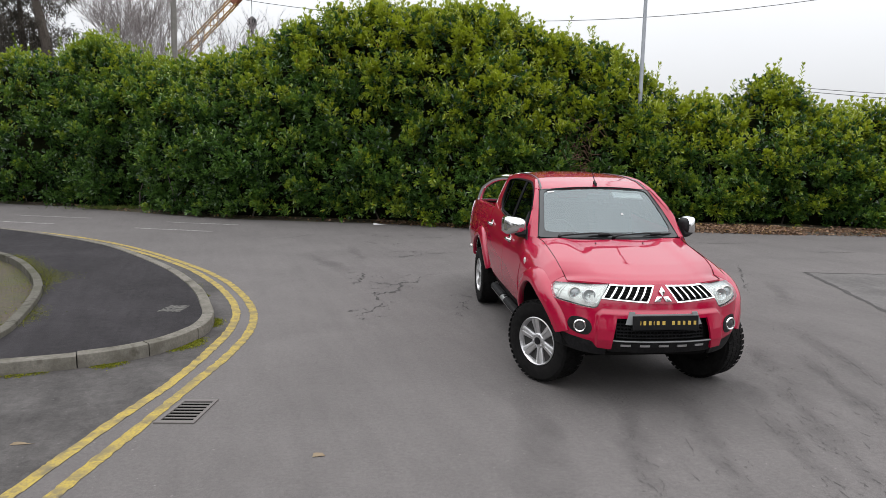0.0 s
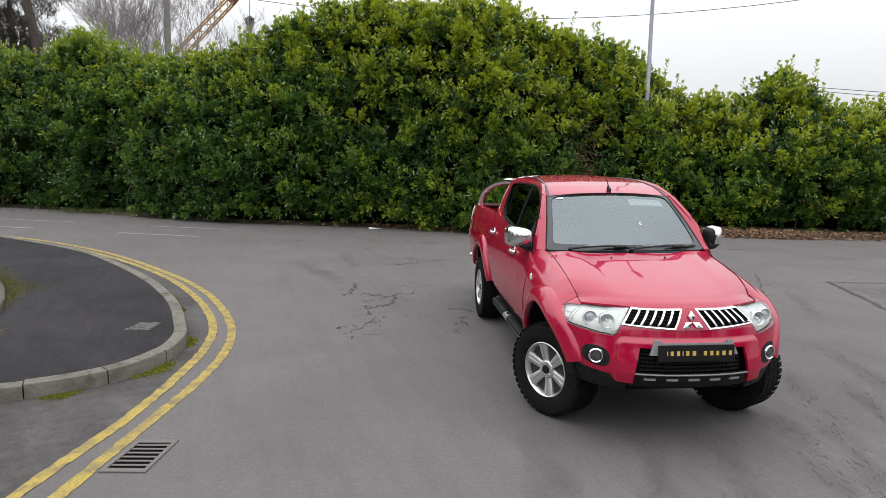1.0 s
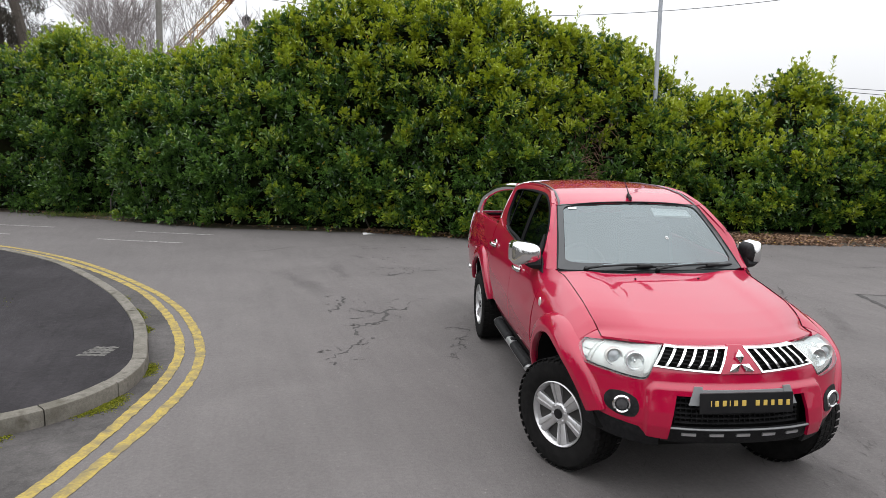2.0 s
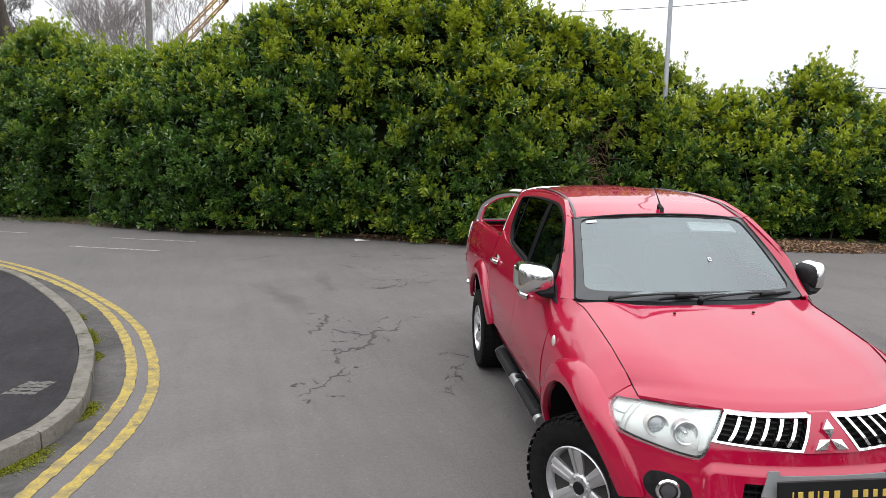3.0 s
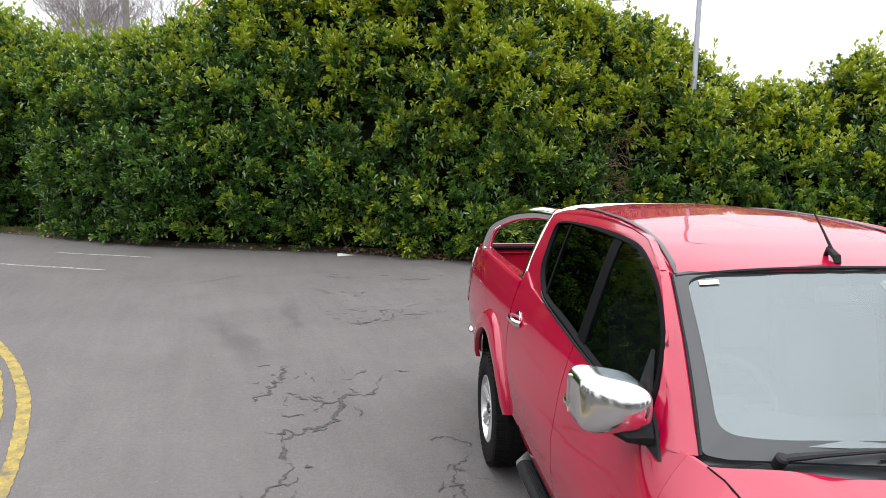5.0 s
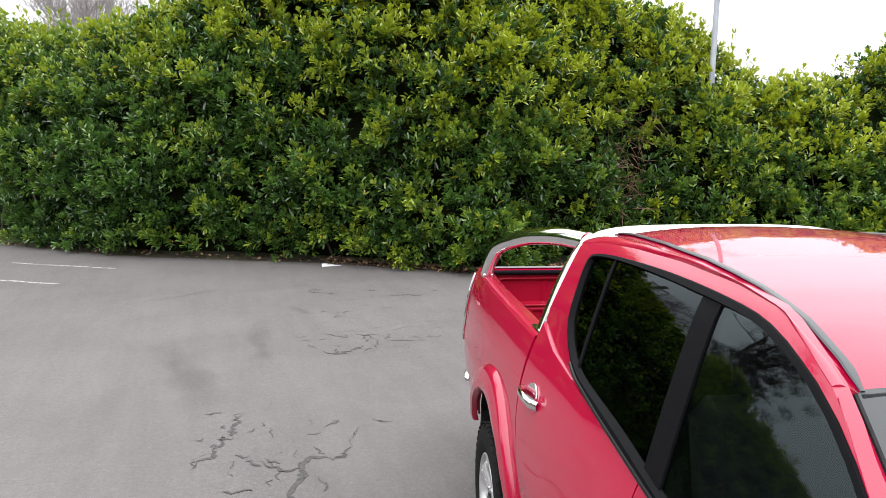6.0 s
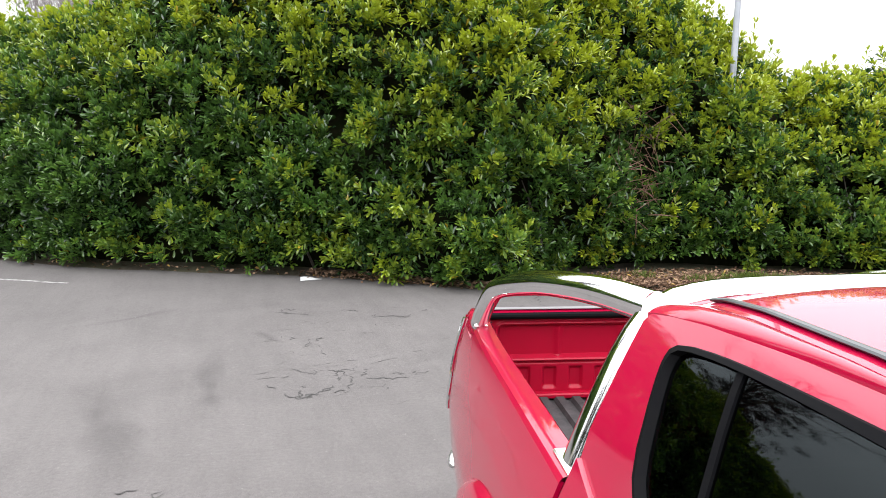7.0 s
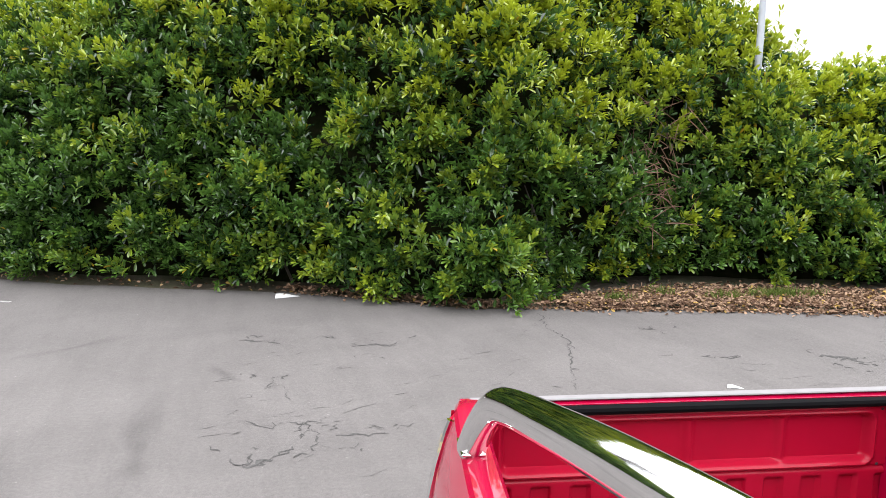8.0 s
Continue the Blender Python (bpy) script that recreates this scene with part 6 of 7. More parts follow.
solid("lip_strip", m, PAINT_GREY, bumper, "silver strip")
for k in range(5):
    u0 = (k - 2) * 0.148
    m = Mesh().shell(lambda s, t, o: skin(u0 - 0.038 + 0.076 * s, 0.534 + 0.016 * t, 0.016 + o, False), 4, 1, 0.016)
    solid("lip_insert", m, SATIN, bumper, "silver insert")
for sg in (1, -1):
    m = Mesh()
    def valance(s, t, o):
        u = u_x(0.44) + (U_END - u_x(0.44)) * s
        hi = lerp(s, [(0, 0.53), (0.16, 0.545), (0.30, 0.560), (1, 0.62)])
        lo = lerp(s, [(0, 0.44), (0.5, 0.445), (1, 0.47)])
        return skin(sg * u, lo + (hi - lo) * t, -0.006 + o, False)
    m.shell(valance, 20, 5, 0.02)
    solid("bumper_corner", m, BLACK_PLASTIC, bumper, "black lower bumper corner")
# show plate: black with gold letter bars
plate_y, plate_z = skin(0.0001, 0.70, 0.0, False).y - 0.032, 0.729
plate_m = pose(0, plate_y, plate_z, -6, 0, 0)
plate = solid("number_plate", Mesh().box(plate_m, (0.525, 0.010, 0.112), 0.003), GLOSS_BLACK, bumper, "black show plate with gold letter bars")
x_at = -0.205
for wide in (0.010, 0.034, 0.034, 0.010, 0.036, 0.038, 0.0, 0.036, 0.034, 0.030, 0.038, 0.032):
    if wide == 0:
        x_at += 0.030
        continue
    solid("letter_bar", Mesh().box(plate_m @ pose(x_at + wide / 2, -0.0065, 0.0), (wide * 0.62, 0.003, 0.030), 0.001), GOLD, plate)
    x_at += wide + 0.009

# ---- bonnet ----
HOOD_SIDE = [(-0.345, 0.660, 0.974)]
for y in (-0.31, -0.25, -0.18, -0.08, 0.0, 0.1, 0.2, 0.3, 0.38, 0.44, 0.5):
    w = skin(u_y(y), lerp(y, FENDER_TOP))
    HOOD_SIDE.append((w.y, -w.x, w.z))


def hood(s, t, o):
    a = 2 * s - 1
    k = abs(a)
    ye = -0.345 + (0.505 + 0.345) * t
    xe = lerp(ye, [(p[0], p[1]) for p in HOOD_SIDE]) - 0.006
    ze = lerp(ye, [(p[0], p[2]) for p in HOOD_SIDE])
    yc = -0.625 + (0.375 + 0.625) * t
    zc = lerp(yc, [(-0.625, 0.992), (-0.60, 1.012), (-0.5, 1.045), (-0.3, 1.090), (-0.05, 1.135), (0.2, 1.178), (0.375, 1.205)])
    w = k ** 2.3
    z = zc + (ze - zc) * k ** 3.6
    z += 0.010 * math.exp(-((k - 0.76) / 0.18) ** 2) * smooth_step(t, 0.0, 0.6) * (1 - k ** 10) - 0.004 * smooth_step(k, 0.0, 0.55) * (1 - smooth_step(k, 0.55, 0.7))
    return Vector((a * xe, yc + (ye - yc) * w, z + o))


solid("bonnet", Mesh().shell(hood, 72, 40, 0.014), RED, truck, sharp=40)
for x in (-0.22, 0.22):
    p = hood((x / 0.66 + 1) / 2, 0.88, 0.006)
    solid("washer_jet", Mesh().box(Matrix.Translation(p), (0.015, 0.012, 0.009), 0.003), BLACK_PLASTIC, truck)
# dark tube added to draw the bonnet's shut gap as a line
for sg in (-1, 1):
    m = Mesh().tube([(sg * (lerp(y, [(p[0], p[1]) for p in HOOD_SIDE]) - 0.003), y, lerp(y, [(p[0], p[2]) for p in HOOD_SIDE]) + 0.0012) for y in np.linspace(-0.345, 0.50, 60)], 0.0030, 0.0026, 6)
    solid("bonnet_shut_line", m, UNDER, truck)
# dark tray under the bonnet and scuttle below the screen
m = Mesh().shell(lambda s, t, o: hood(0.08 + 0.84 * s, 0.14 + 0.86 * t, -0.040 + o), 16, 10, 0.004)
solid("bonnet_liner", m, UNDER, truck)
SCREEN_LOW = [(0.0, 0.440, 1.205), (0.3, 0.455, 1.205), (0.5, 0.490, 1.204), (0.62, 0.520, 1.203), (0.685, 0.555, 1.203)]
SCREEN_TOP = [(0.0, 1.000, 1.648), (0.2, 1.010, 1.645), (0.4, 1.040, 1.634), (0.50, 1.058, 1.625), (0.562, 1.078, 1.615)]


def screen(s, t, o, grow=1.0):
    a = 2 * s - 1
    k = abs(a)
    lo = [lerp(k * 0.685, [(p[0], p[c]) for p in SCREEN_LOW]) for c in (1, 2)]
    hi = [lerp(k * 0.562, [(p[0], p[c]) for p in SCREEN_TOP]) for c in (1, 2)]
    x = a * (0.685 + (0.562 - 0.685) * t)
    bow = 0.018 * math.sin(math.pi * t)
    y, z = lo[0] + (hi[0] - lo[0]) * t - bow * 0.6, lo[1] + (hi[1] - lo[1]) * t + bow * 0.8
    return Vector((x, y - 0.6 * o, z + 0.8 * o))


windscreen = solid("windscreen", Mesh().shell(lambda s, t, o: screen(0.035 + 0.93 * s, 0.075 + 0.895 * t, o), 30, 16, 0.004), GLASS_SCREEN, truck, "clear windscreen reflecting grey sky")
inner_face(windscreen, (0, -0.6, 0.8))
windscreen.visible_shadow = False
m = Mesh()
v, f, n = [], [], 96
for off in (0.008, -0.002):
    for ring in (0, 1):
        for k in range(n):
            a = 2 * math.pi * k / n
            ca, sa = math.cos(a), math.sin(a)
            e = 2 / (60 if ring == 0 else 15)
            cx, cy = math.copysign(abs(ca) ** e, ca), math.copysign(abs(sa) ** e, sa)
            if ring == 0:
                v.append(screen(0.5 + 0.5 * cx, 0.5 + 0.5 * cy, off))
            else:
                v.append(screen(0.5 + 0.468 * cx, 0.532 + 0.438 * cy, off))
for k in range(n):
    j = (k + 1) % n
    f += [(k, j, n + j, n + k), (2 * n + k, 3 * n + k, 3 * n + j, 2 * n + j), (n + k, n + j, 3 * n + j, 3 * n + k), (k, 2 * n + k, 2 * n + j, j)]
m.add(v, f)
solid("screen_border", m, TRIM_GREY, windscreen, "dark printed border")
solid("sticker", Mesh().shell(lambda s, t, o: screen(0.065 + 0.055 * s, 0.905 + 0.03 * t, 0.0052 + o), 2, 2, 0.001), PAPER, windscreen, "small white sticker")
ring = Mesh()
for s0, s1, t0, t1 in ((0.6235, 0.6265, 0.415, 0.452), (0.6355, 0.6385, 0.415, 0.452), (0.6265, 0.6355, 0.415, 0.421), (0.6265, 0.6355, 0.446, 0.452)):
    ring.shell(lambda s, t, o: screen(s0 + (s1 - s0) * s, t0 + (t1 - t0) * t, 0.0052 + o), 1, 1, 0.001)
solid("permit_frame", ring, PAPER, windscreen, "small white square outline on the glass", smooth=False)
m = Mesh()
m.shell(lambda s, t, o: Vector(((2 * s - 1) * 0.655, 0.0, 0.0)) + Vector((0, lerp(abs(2 * s - 1) * 0.655, [(0, 0.383), (0.4, 0.41), (0.655, 0.515)]) + 0.10 * t, 1.176 + 0.022 * t + o)), 20, 3, 0.01)
solid("scuttle", m, TRIM_GREY, truck, "dark grey scuttle panel")
# wipers: an arm from its hub at the foot of the screen to a clip that holds the blade
for x_hub, x_left, x_clip, x_right in ((-0.49, -0.23, -0.08, 0.19), (0.005, 0.29, 0.43, 0.60)):
    at = lambda x, up, lift: screen((x / 0.67 + 1) / 2, up, lift)
    wide = x_right - x_left
    blade = Mesh().tube([at(x_left + wide * k / 12, 0.014 + 0.040 * (k / 12) ** 0.6, 0.015) for k in range(13)], [0.003] + [0.006] * 11 + [0.003], [0.004] + [0.009] * 11 + [0.004], 6)
    wiper = solid("wiper", blade, WIPER, truck, "black windscreen wiper")
    run = x_clip - x_hub
    solid("wiper_arm", Mesh().tube([at(x_hub, 0.004, 0.026), at(x_hub + 0.10 * run, 0.010, 0.032), at(x_hub + 0.25 * run, 0.020, 0.036), at(x_hub + 0.6 * run, 0.040, 0.036), at(x_clip, 0.046, 0.032)],
                                   [0.013, 0.014, 0.011, 0.009, 0.008], [0.009, 0.010, 0.008, 0.006, 0.006], 8), WIPER, wiper)
    solid("blade_clip", Mesh().tube([at(x_clip - 0.055, 0.034, 0.024), at(x_clip - 0.03, 0.040, 0.026), at(x_clip + 0.03, 0.044, 0.026), at(x_clip + 0.055, 0.046, 0.022)], [0.009, 0.022, 0.022, 0.008], [0.008, 0.016, 0.016, 0.007], 10), WIPER, wiper)
    solid("hub", Mesh().lathe([(0.018, -0.03), (0.018, 0.006), (0.013, 0.012), (0.002, 0.014)], Matrix.Translation(at(x_hub, 0.004, 0.024)) @ Vector((0, -0.5, 0.85)).to_track_quat("Z", "Y").to_matrix().to_4x4(), 14), WIPER, wiper)

# ---- roof and pillars ----
ROOF_C = [(0.995, 1.655), (1.05, 1.672), (1.2, 1.704), (1.4, 1.732), (1.7, 1.755), (2.0, 1.763), (2.3, 1.757), (2.45, 1.745), (2.56, 1.722)]


def roof(s, t, o):
    a = 2 * s - 1
    k = abs(a)
    half = lerp(t, [(0, 0.558), (0.3, 0.535), (1, 0.505)])
    y = 0.995 + 0.070 * k ** 2.2 * (1 - t) + (2.565 - 0.995) * t
    yr = 0.995 + 1.565 * t
    z = lerp(yr, ROOF_C) - lerp(t, [(0, 0.040), (0.06, 0.030), (0.15, 0.017), (0.35, 0.019), (0.6, 0.032), (1, 0.040)]) * k ** 2.4
    return Vector((a * half, y, z + o))


solid("roof", Mesh().shell(roof, 32, 40, 0.02), RED, truck, sharp=40)
for sg in (-1, 1):
    m = Mesh().tube([roof(0.5 + sg * lerp(t, [(0, 0.497), (0.05, 0.487), (0.2, 0.475), (1, 0.462)]), t, 0.005) for t in np.linspace(0.0, 0.97, 60)], [0.004, 0.007] + [0.010] * 58, [0.002, 0.003] + [0.0045] * 58, 8)
    solid("roof_moulding", m, TRIM_GREY, truck, "dark roof drip moulding")
    # cant rail: joins the roof edge to the door tops, and runs down as the windscreen pillar
    m = Mesh()
    def cant(s, t, o):
        a = roof(0.5 + sg * 0.5, s, 0)
        y = a.y
        zd = lerp(y, [(0.9, 1.46), (1.04, 1.622), (1.15, 1.662), (1.30, 1.708), (1.50, 1.722), (1.80, 1.724), (2.10, 1.714), (2.35, 1.698), (2.52, 1.678), (2.6, 1.66)])
        b = skin(u_y(y), zd, 0.0, sg > 0)
        p = a.lerp(b, t)
        p.z += 0.010 * math.sin(math.pi * t)
        p.x += sg * 0.008 * math.sin(math.pi * t)
        return p + Vector((-sg * o * 0 , 0, o))
    m.shell(cant, 40, 6, 0.02)
    def pillar(s, t, o):
        top_a, top_b = screen(0.5 + sg * 0.5, 1.0, 0.0), skin(u_y(1.10), 1.625, 0.0, sg > 0)
        y = 0.555 + (1.078 - 0.555) * t
        a = screen(0.5 + sg * 0.5, t, 0.002)
        zb = lerp(t, [(0, 1.205), (0.3, 1.35), (0.6, 1.48), (1, 1.622)])
        b = skin(u_y(lerp(t, [(0, 0.64), (0.3, 0.71), (0.6, 0.83), (1, 1.04)])), zb, 0.0, sg > 0)
        p = a.lerp(b, s)
        p.x += sg * 0.022 * math.sin(math.pi * s)
        p.y -= 0.012 * math.sin(math.pi * s)
        return p + Vector((-sg * 0.7 * -o, -0.4 * o, 0.3 * o))
    m.shell(pillar, 8, 20, 0.02)
    solid("windscreen_pillar", m, RED, truck, sharp=40)
    m = Mesh().tube([screen(0.5 + sg * 0.502, t, 0.004) for t in np.linspace(0, 1, 24)], 0.006, 0.006, 6)
    solid("screen_seal", m, BLACK_PLASTIC, truck)
m = Mesh().tube([roof(s, 0.0, 0.0) + Vector((0, -0.004, -0.004)) for s in np.linspace(0, 1, 30)], 0.007, 0.006, 6)
solid("screen_seal", m, BLACK_PLASTIC, truck)
# rear cab wall with its window
m = Mesh()
def cab_back(s, t, o):
    a = 2 * s - 1
    z = 0.80 + 0.92 * t
    half = 0.83 - lerp(z, SIDE_IN)
    return Vector((a * half, 2.545 + o, min(z, 1.725 - 0.035 * abs(a) ** 2.4)))
m.shell(cab_back, 16, 12, 0.02)
solid("cab_back", m, RED, truck)
solid("rear_window", Mesh().box(pose(0, 2.556, 1.50, 0, 0, 0), (1.05, 0.008, 0.34), 0.004), GLASS_DARK, truck, "tinted rear window")
# aerial
antenna = solid("aerial", Mesh().tube([roof(0.5, 0.012, 0.0), roof(0.5, 0.018, 0.018), roof(0.5, 0.045, 0.028), roof(0.5, 0.055, 0.0)], [0.011, 0.015, 0.013, 0.008], [0.010, 0.013, 0.012, 0.008], 10), BLACK_PLASTIC, truck, "short black roof aerial")
p0 = roof(0.5, 0.035, 0.03)
solid("whip", Mesh().tube([p0, p0 + Vector((-0.002, 0.055, 0.062)), p0 + Vector((-0.006, 0.105, 0.118))], [0.006, 0.004, 0.003], n=6), BLACK_PLASTIC, antenna)

# ---- bed: floor liner, tailgate, rear bumper ----
m = Mesh()
v, f = [], []
nx = 0
prof = []
for k in range(17):
    x0 = -0.66 + 1.32 * k / 17
    w = 1.32 / 17
    prof += [(x0, 0.800), (x0 + 0.30 * w, 0.800), (x0 + 0.42 * w, 0.822), (x0 + 0.88 * w, 0.822)]
prof.append((0.66, 0.800))
for y in (2.55, 4.335):
    v += [(bed_x(x), y, z) for x, z in prof]
c = len(prof)
m.add(v, [(i, i + 1, c + i + 1, c + i) for i in range(c - 1)])
solid("bed_liner", m, LINER, truck, "ribbed grey bed floor liner", smooth=False)
solid("front_bed_wall", Mesh().box(pose(0, 2.555, 1.04), (1.40, 0.02, 0.48), 0.005), RED_IN, truck)
for sg in (-1, 1):
    wb = Mesh().box(pose(sg * 0.60, REAR_AXLE, 0.90), (0.24, 0.85, 0.20), 0.05)
    solid("wheel_box", wb, RED_IN, truck)
gate = Mesh().box(pose(bed_x(0), 4.362, 0.998), (1.38 + BED_WIDER, 0.03, 0.48), 0.008)
gate.shell(lambda s, t, o: Vector((bed_x((2 * s - 1) * 0.71), 4.30 + 0.07 * t, 1.238 + 0.012 * math.sin(math.pi * t) + o)), 4, 5, 0.02)
tailgate = solid("tailgate", gate, RED, truck)
inner = Mesh()
def gate_in(s, t, o):
    """Inner face: a rounded upper panel with upright ribs, a seam below it and a row of pockets."""
    x, z = (2 * s - 1) * 0.74, 0.775 + 0.455 * t
    y = 4.315
    qx, qz = abs(x) - (0.590 - 0.03), abs(z - 1.089) - (0.084 - 0.03)
    edge = math.hypot(max(qx, 0), max(qz, 0)) + min(max(qx, qz), 0) - 0.03
    in_panel = 1 - smooth_step(edge, -0.014, 0.0)
    y += 0.026 * in_panel - 0.010 * math.exp(-((edge - 0.008) / 0.008) ** 2)
    for xc in (-0.30, 0.0, 0.30):
        y -= 0.016 * in_panel * math.exp(-((x - xc) / 0.016) ** 2)
    low = smooth_step(z, 0.845, 0.865) * (1 - smooth_step(z, 0.945, 0.965))
    y += 0.016 * low * smooth_step(math.sin(x * 2 * math.pi / 0.124), -0.2, 0.35)
    y += 0.008 * math.exp(-((z - 0.984) / 0.006) ** 2)
    y -= 0.012 * smooth_step(z, 1.205, 1.22)
    return Vector((bed_x(x), y + o, z))
inner.shell(gate_in, 260, 110, 0.0)
solid("inner_panel", inner, RED_IN, tailgate, "red pressed-steel inner face", fix=False)
solid("lower_flange", Mesh().box(pose(bed_x(0), 4.300, 0.822), (1.40 + BED_WIDER, 0.05, 0.026), 0.006), RED_IN, tailgate)
m = Mesh().tube([(-0.70, 4.290, 1.222), (bed_x(0.70), 4.290, 1.222)], 0.016, 0.016, 10)
solid("top_seal", m, PILLAR, tailgate, "black strip below the top edge")
solid("top_cap", Mesh().box(pose(bed_x(0), 4.322, 1.2515), (1.36 + BED_WIDER, 0.034, 0.007), 0.003), TOP_CAP, tailgate, "pale grey top edge protector")
for x in (-0.62, -0.31, 0.0, 0.31, 0.62):
    for z in (0.995, 1.186):
        solid("bolt", Mesh().lathe([(0.006, 0), (0.005, 0.004), (0.002, 0.005)], pose(bed_x(x), 4.318, z, 90, 0, 0), 8), TRIM_GREY, tailgate)
for sg in (-1, 1):
    solid("rear_post", Mesh().box(pose(bed_x(sg * 0.728), 4.270, 1.00), (0.05, 0.10, 0.44), 0.02), RED_IN, truck)
    tb = Mesh().tube([(sg * 0.68, 4.42, 0.60), (sg * 0.75, 4.32, 0.60), (sg * 0.775, 4.21, 0.59), (sg * 0.808, 4.13, 0.585), (sg * 0.815, 4.088, 0.585), (sg * 0.812, 4.066, 0.585)], [0.040, 0.040, 0.034, 0.030, 0.022, 0.005], [0.045, 0.040, 0.032, 0.028, 0.020, 0.005], 12)
    solid("bumper_end", tb, SATIN_CHROME, truck, "rounded chrome bumper end")
solid("rear_bumper", Mesh().box(pose(0, 4.44, 0.60), (1.42, 0.14, 0.15), 0.04), CHROME, truck, "chrome rear step bumper")

# ---- sports bar ----
HOOP = [(-0.715, 2.625, 1.295), (-0.680, 2.625, 1.39), (-0.636, 2.625, 1.500), (-0.585, 2.627, 1.600), (-0.530, 2.630, 1.659), (-0.45, 2.632, 1.687), (-0.30, 2.635, 1.699), (0, 2.638, 1.703)]
half_l = spline([Vector(p) for p in HOOP], 0.05)
hoop = half_l + [Vector((-p.x, p.y, p.z)) for p in half_l[-2::-1]]
m = Mesh()
v, f = [], []
n = 16
for i, p in enumerate(hoop):
    d = (hoop[min(i + 1, len(hoop) - 1)] - hoop[max(i - 1, 0)]).normalized()
    along = Vector((0, 1, 0))
    out = d.cross(along).normalized()
    for k in range(n):
        a = 2 * math.pi * k / n
        ca, sa = math.cos(a), math.sin(a)
        v.append(p + along * 0.052 * abs(ca) ** 1.0 * math.copysign(1, ca) + out * 0.030 * sa)
for i in range(len(hoop) - 1):
    for k in range(n):
        a, b = i * n + k, i * n + (k + 1) % n
        f.append((a, b, b + n, a + n))
f += [tuple(range(n)), tuple(range((len(hoop) - 1) * n, len(hoop) * n))]
m.add(v, f)
sports_bar = solid("sports_bar", m, CHROME, truck, "polished stainless sports bar behind the cab", sharp=50)
for sg in (-1, 1):
    ARM = [(0.545, 2.630, 1.660), (0.597, 2.86, 1.652), (0.650, 3.15, 1.614), (0.680, 3.42, 1.556), (0.697, 3.62, 1.506), (0.707, 3.74, 1.464), (0.718, 3.83, 1.398), (0.728, 3.885, 1.338), (0.735, 3.925, 1.282)]
    pts = spline([Vector((sg * x, y, z)) for x, y, z in ARM], 0.05)
    m = Mesh().tube(pts, 0.036, 0.040, 16)
    solid("side_arm", m, CHROME, sports_bar, sharp=50)
    solid("foot", Mesh().box(pose(sg * 0.735, 3.925, 1.287), (0.060, 0.10, 0.008), 0.003), CHROME, sports_bar)
    solid("foot", Mesh().box(pose(sg * 0.715, 2.63, 1.303), (0.07, 0.13, 0.012), 0.004), CHROME, sports_bar)

# ---- wheels ----
WHEEL_Z = 0.366


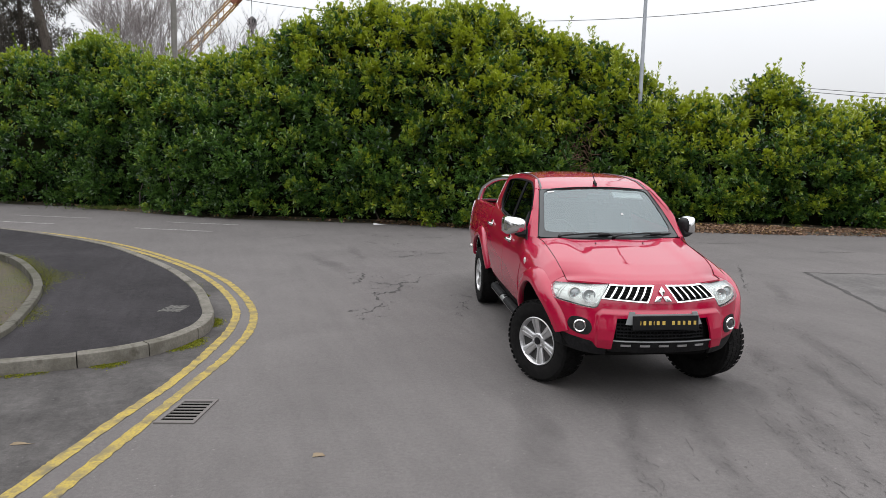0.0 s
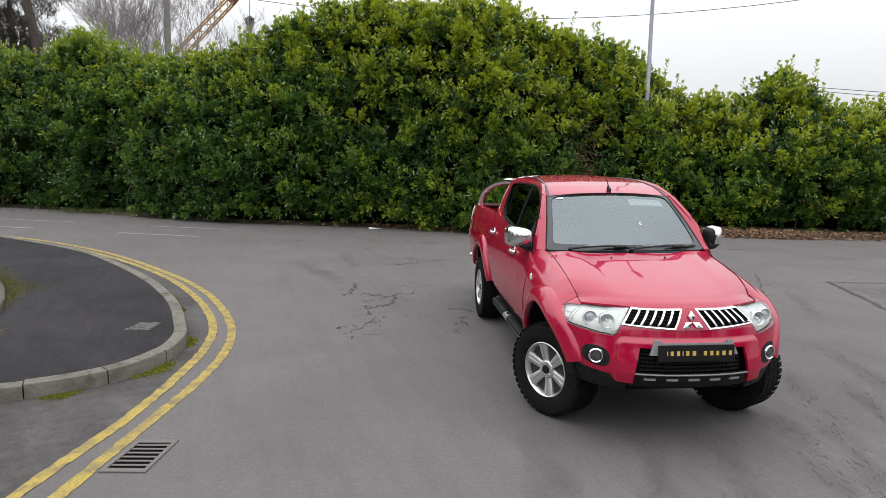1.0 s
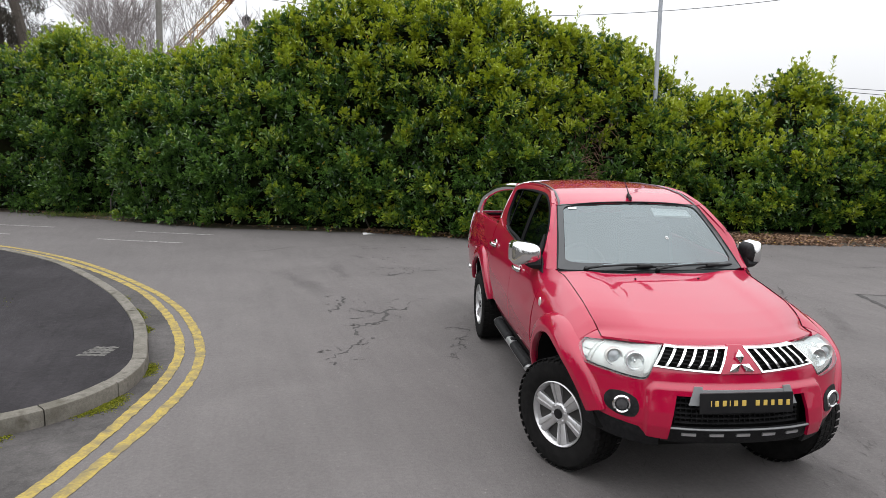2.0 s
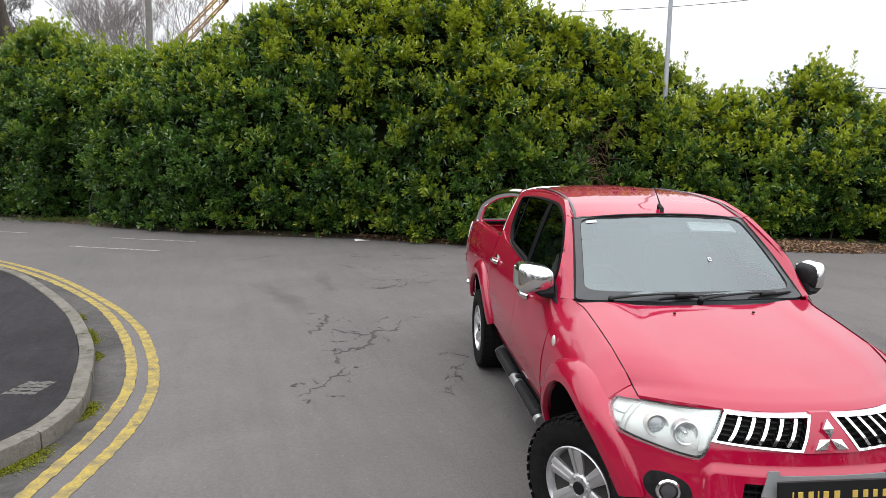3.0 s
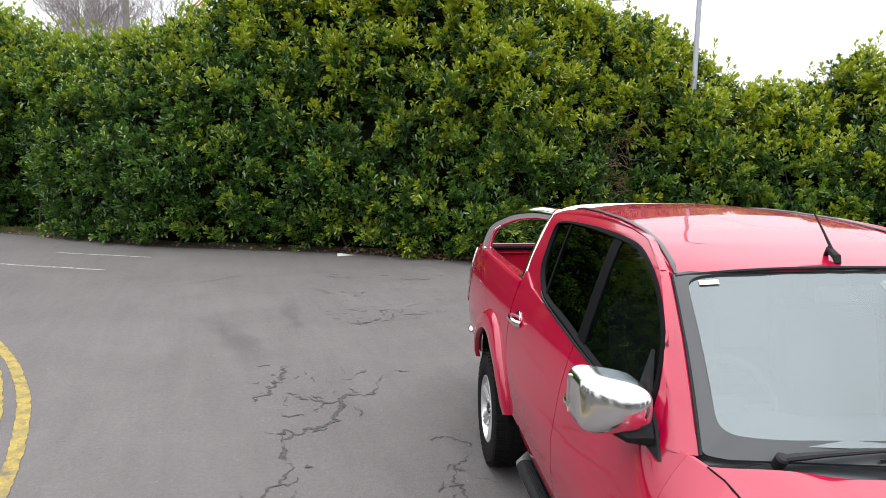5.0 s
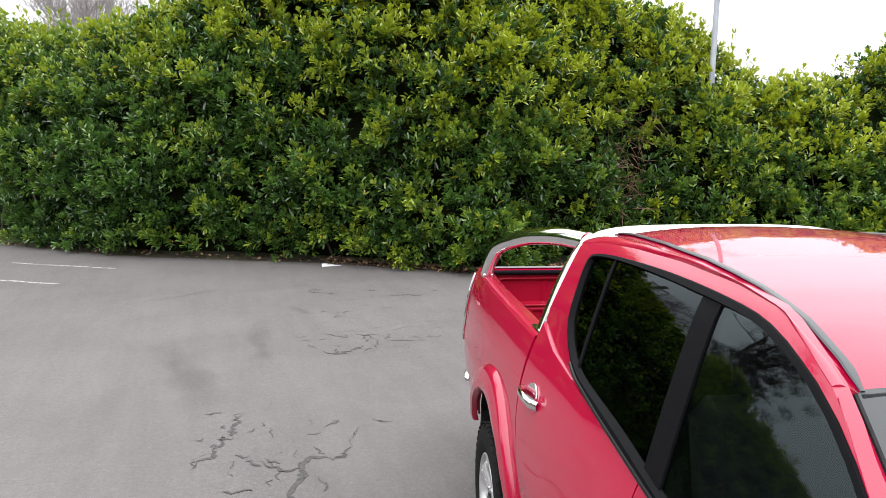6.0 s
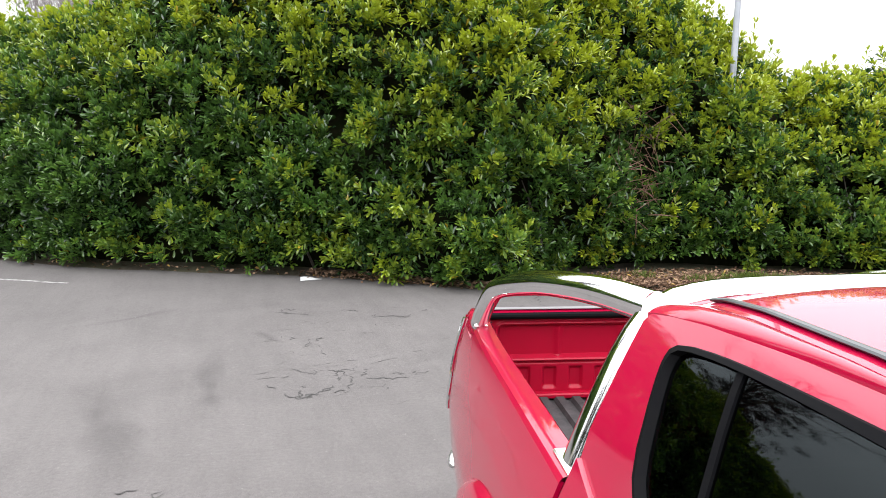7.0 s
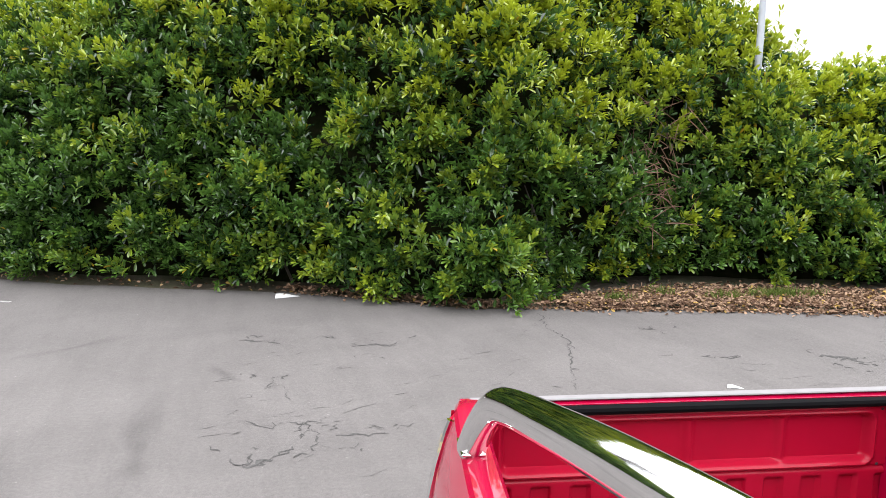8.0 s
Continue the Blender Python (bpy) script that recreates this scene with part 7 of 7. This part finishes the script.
def wheel(at, turn, sg):
    place = Matrix.Translation(at) @ pose(0, 0, 0, 0, 0, turn) @ pose(0, 0, 0, 0, 90 * sg, 0) @ Matrix.Diagonal((0.985, 0.985, 1, 1))
    prof = [(0.212, -0.10), (0.238, -0.118), (0.29, -0.124), (0.336, -0.118), (0.354, -0.103), (0.361, -0.080), (0.364, 0), (0.361, 0.080), (0.354, 0.103), (0.336, 0.118), (0.29, 0.124), (0.238, 0.118), (0.212, 0.10)]
    m = Mesh().lathe(prof + [(0.208, 0.0), prof[0]], place, 56)
    for k in range(44):
        a = 2 * math.pi * k / 44
        for h, da, w in ((-0.088, 0.0, 0.050), (-0.028, 0.5, 0.044), (0.032, 0.15, 0.044), (0.090, 0.6, 0.050)):
            q = place @ pose(0, 0, 0, 0, 0, math.degrees(a + da * 2 * math.pi / 44)) @ pose(0.364, 0, h, 0, 0, 0)
            m.box(q, (0.006, 0.038, w), 0.002)
        q = place @ pose(0, 0, 0, 0, 0, math.degrees(a)) @ pose(0.347, 0, 0.112, 0, 28, 0)
        m.box(q, (0.024, 0.020, 0.005), 0.002)
    holder = empty("wheel", "", "", at)
    holder.parent = truck
    del_inv = Matrix.Translation(-Vector(at))

    def put(name, mesh, material, sharp=32):
        mesh.v = [tuple(del_inv @ Vector(p)) for p in mesh.v]
        return solid(name, mesh, material, holder, sharp=sharp)

    put("tyre", m, RUBBER)
    rim = Mesh().lathe([(0.214, 0.100), (0.218, 0.112), (0.212, 0.116), (0.202, 0.106), (0.196, 0.085), (0.192, 0.075), (0.205, 0.070), (0.214, 0.100)], place, 48)
    for k in range(6):
        base = place @ pose(0, 0, 0, 0, 0, 60 * k + 12)
        for sd in (-1, 1):
            def spoke(s, t, o):
                r = 0.045 + 0.158 * t
                w0 = sd * (0.006 + 0.002 * t)
                w1 = sd * (0.030 + 0.016 * t)
                h = 0.088 + 0.022 * t - 0.006 * math.cos(math.pi * (s - 0.5)) * 0 - 0.010 * (s ** 2)
                return base @ Vector((r, w0 + (w1 - w0) * s, h + o))
            rim.shell(spoke, 3, 6, 0.035)
        def groove(s, t, o):
            return base @ Vector((0.05 + 0.147 * t, -0.009 + 0.018 * s, 0.080 + 0.020 * t + o))
        rim.shell(groove, 1, 4, 0.02)
    rim.lathe([(0.070, 0.05), (0.072, 0.088), (0.060, 0.096), (0.040, 0.096), (0.002, 0.094)], place, 28)
    put("rim", rim, ALLOY)
    put("brake", Mesh().lathe([(0.15, 0.0), (0.15, 0.02), (0.002, 0.022)], place, 28), mat("brake_iron", (0.05, 0.047, 0.045), 0.6, 0.4, other=(0.08, 0.065, 0.055), scale=20))
    put("barrel", Mesh().lathe([(0.198, 0.074), (0.190, -0.02), (0.190, -0.03), (0.002, -0.031)], place, 36), BARREL)
    # black disc added to darken the wheel's open inner side
    put("inner_dark_disc", Mesh().lathe([(0.208, -0.098), (0.208, -0.104), (0.002, -0.108)], place, 28), UNDER)
    put("centre_cap", Mesh().lathe([(0.034, 0.094), (0.033, 0.104), (0.002, 0.106)], place, 20), GLOSS_BLACK)
    for k in range(6):
        a = radians(60 * k + 42)
        put("wheel_nut", Mesh().lathe([(0.010, 0.094), (0.010, 0.104), (0.002, 0.106)], place @ pose(0.053 * math.cos(a), 0.053 * math.sin(a), 0), 6), SATIN)


for at, turn in (((-0.722, 0.02, WHEEL_Z), 31), ((-0.755, 3.0, WHEEL_Z), 0)):
    wheel(at, turn, -1)
for at, turn in (((0.722, 0.04, WHEEL_Z), 29), ((0.755, 3.0, WHEEL_Z), 0)):
    wheel(at, turn, 1)

# ---- underbody and cabin ----
chassis = solid("chassis", Mesh().box(pose(0, 1.9, 0.48), (1.10, 4.5, 0.16), 0.03), UNDER, truck)
# wide plate and long low box are added to block light under the truck
for nm, at, size in (("engine_bay", (0, -0.30, 0.62), (0.86, 0.70, 0.40)), ("cab_floor", (0, 1.45, 0.56), (1.52, 1.9, 0.05)), ("bed_frame", (0, 3.5, 0.72), (1.30, 1.6, 0.10)),
                     ("wide_light_block", (0, 1.50, 0.36), (1.50, 1.75, 0.05)), ("low_light_block", (0, 2.20, 0.30), (1.16, 4.0, 0.12)), ("sump_guard", (0, 0.0, 0.36), (0.90, 0.50, 0.14))):
    solid(nm, Mesh().box(pose(*at), size, 0.02), UNDER, chassis)
m = Mesh().shell(lambda s, t, o: Vector(((2 * s - 1) * 0.68, 0.50 + 0.42 * t + 0.03 * abs(2 * s - 1), 1.19 - 0.02 * t - 0.22 * smooth_step(t, 0.82, 1.0) + 0.035 * math.exp(-(((2 * s - 1) * 0.68 + 0.36) / 0.16) ** 2) * smooth_step(t, 0.2, 0.8) + o)), 24, 10, 0.02)
solid("dashboard", m, DASH, truck, "dark grey dashboard")
sw = pose(-0.36, 1.02, 1.14, 62, 0, 0)
ring_pts = [sw @ Vector((0.185 * math.cos(a), 0.185 * math.sin(a), 0)) for a in np.linspace(0, 2 * math.pi, 33)]
wheel_rim = solid("steering_wheel", Mesh().tube(ring_pts, 0.015, n=8, caps=False), DASH, truck, "dark steering wheel")
hubm = Mesh().box(sw, (0.14, 0.11, 0.04), 0.02)
for dx, dy in ((0.12, 0.0), (-0.12, 0.0), (0, -0.12)):
    hubm.box(sw @ pose(dx, dy, -0.005), (0.12 if dx else 0.04, 0.12 if dy else 0.035, 0.015), 0.005)
solid("wheel_hub", hubm, DASH, wheel_rim)
for x in (-0.36, 0.36):
    seat = solid("front_seat", Mesh().box(pose(x, 1.25, 0.86), (0.50, 0.50, 0.16), 0.05), SEAT, truck, "dark cloth front seat")
    solid("backrest", Mesh().box(pose(x, 1.52, 1.12, -14, 0, 0), (0.48, 0.13, 0.60), 0.05), SEAT, seat)
    solid("head_restraint", Mesh().box(pose(x, 1.60, 1.48, -10, 0, 0), (0.26, 0.09, 0.17), 0.04), SEAT, seat)
bench = solid("rear_bench", Mesh().box(pose(0, 2.12, 0.88), (1.30, 0.48, 0.16), 0.05), SEAT, truck, "dark cloth rear bench")
solid("bench_back", Mesh().box(pose(0, 2.42, 1.15, -12, 0, 0), (1.30, 0.12, 0.55), 0.05), SEAT, bench)
solid("cabin_lining", Mesh().shell(lambda s, t, o: roof(0.04 + 0.92 * s, 0.04 + 0.94 * t, -0.035 + o), 10, 10, 0.006), mat("pale_headlining", (0.35, 0.34, 0.33), 0.95, other=(0.3, 0.29, 0.28), scale=20), truck, "pale roof lining")
rv = Mesh().box(pose(0.02, 0.985, 1.555, -8, 0, 0), (0.23, 0.03, 0.065), 0.015)
solid("rear_view_mirror", rv, DASH, truck)
solid("sun_visor", Mesh().shell(lambda s, t, o: screen(0.645 + 0.275 * s, 0.84 + 0.12 * t, -0.035 + o), 6, 3, 0.014), mat("visor_card", (0.75, 0.76, 0.74), 0.9, other=(0.68, 0.68, 0.66), scale=20), truck, "pale sun visor folded down behind the glass")
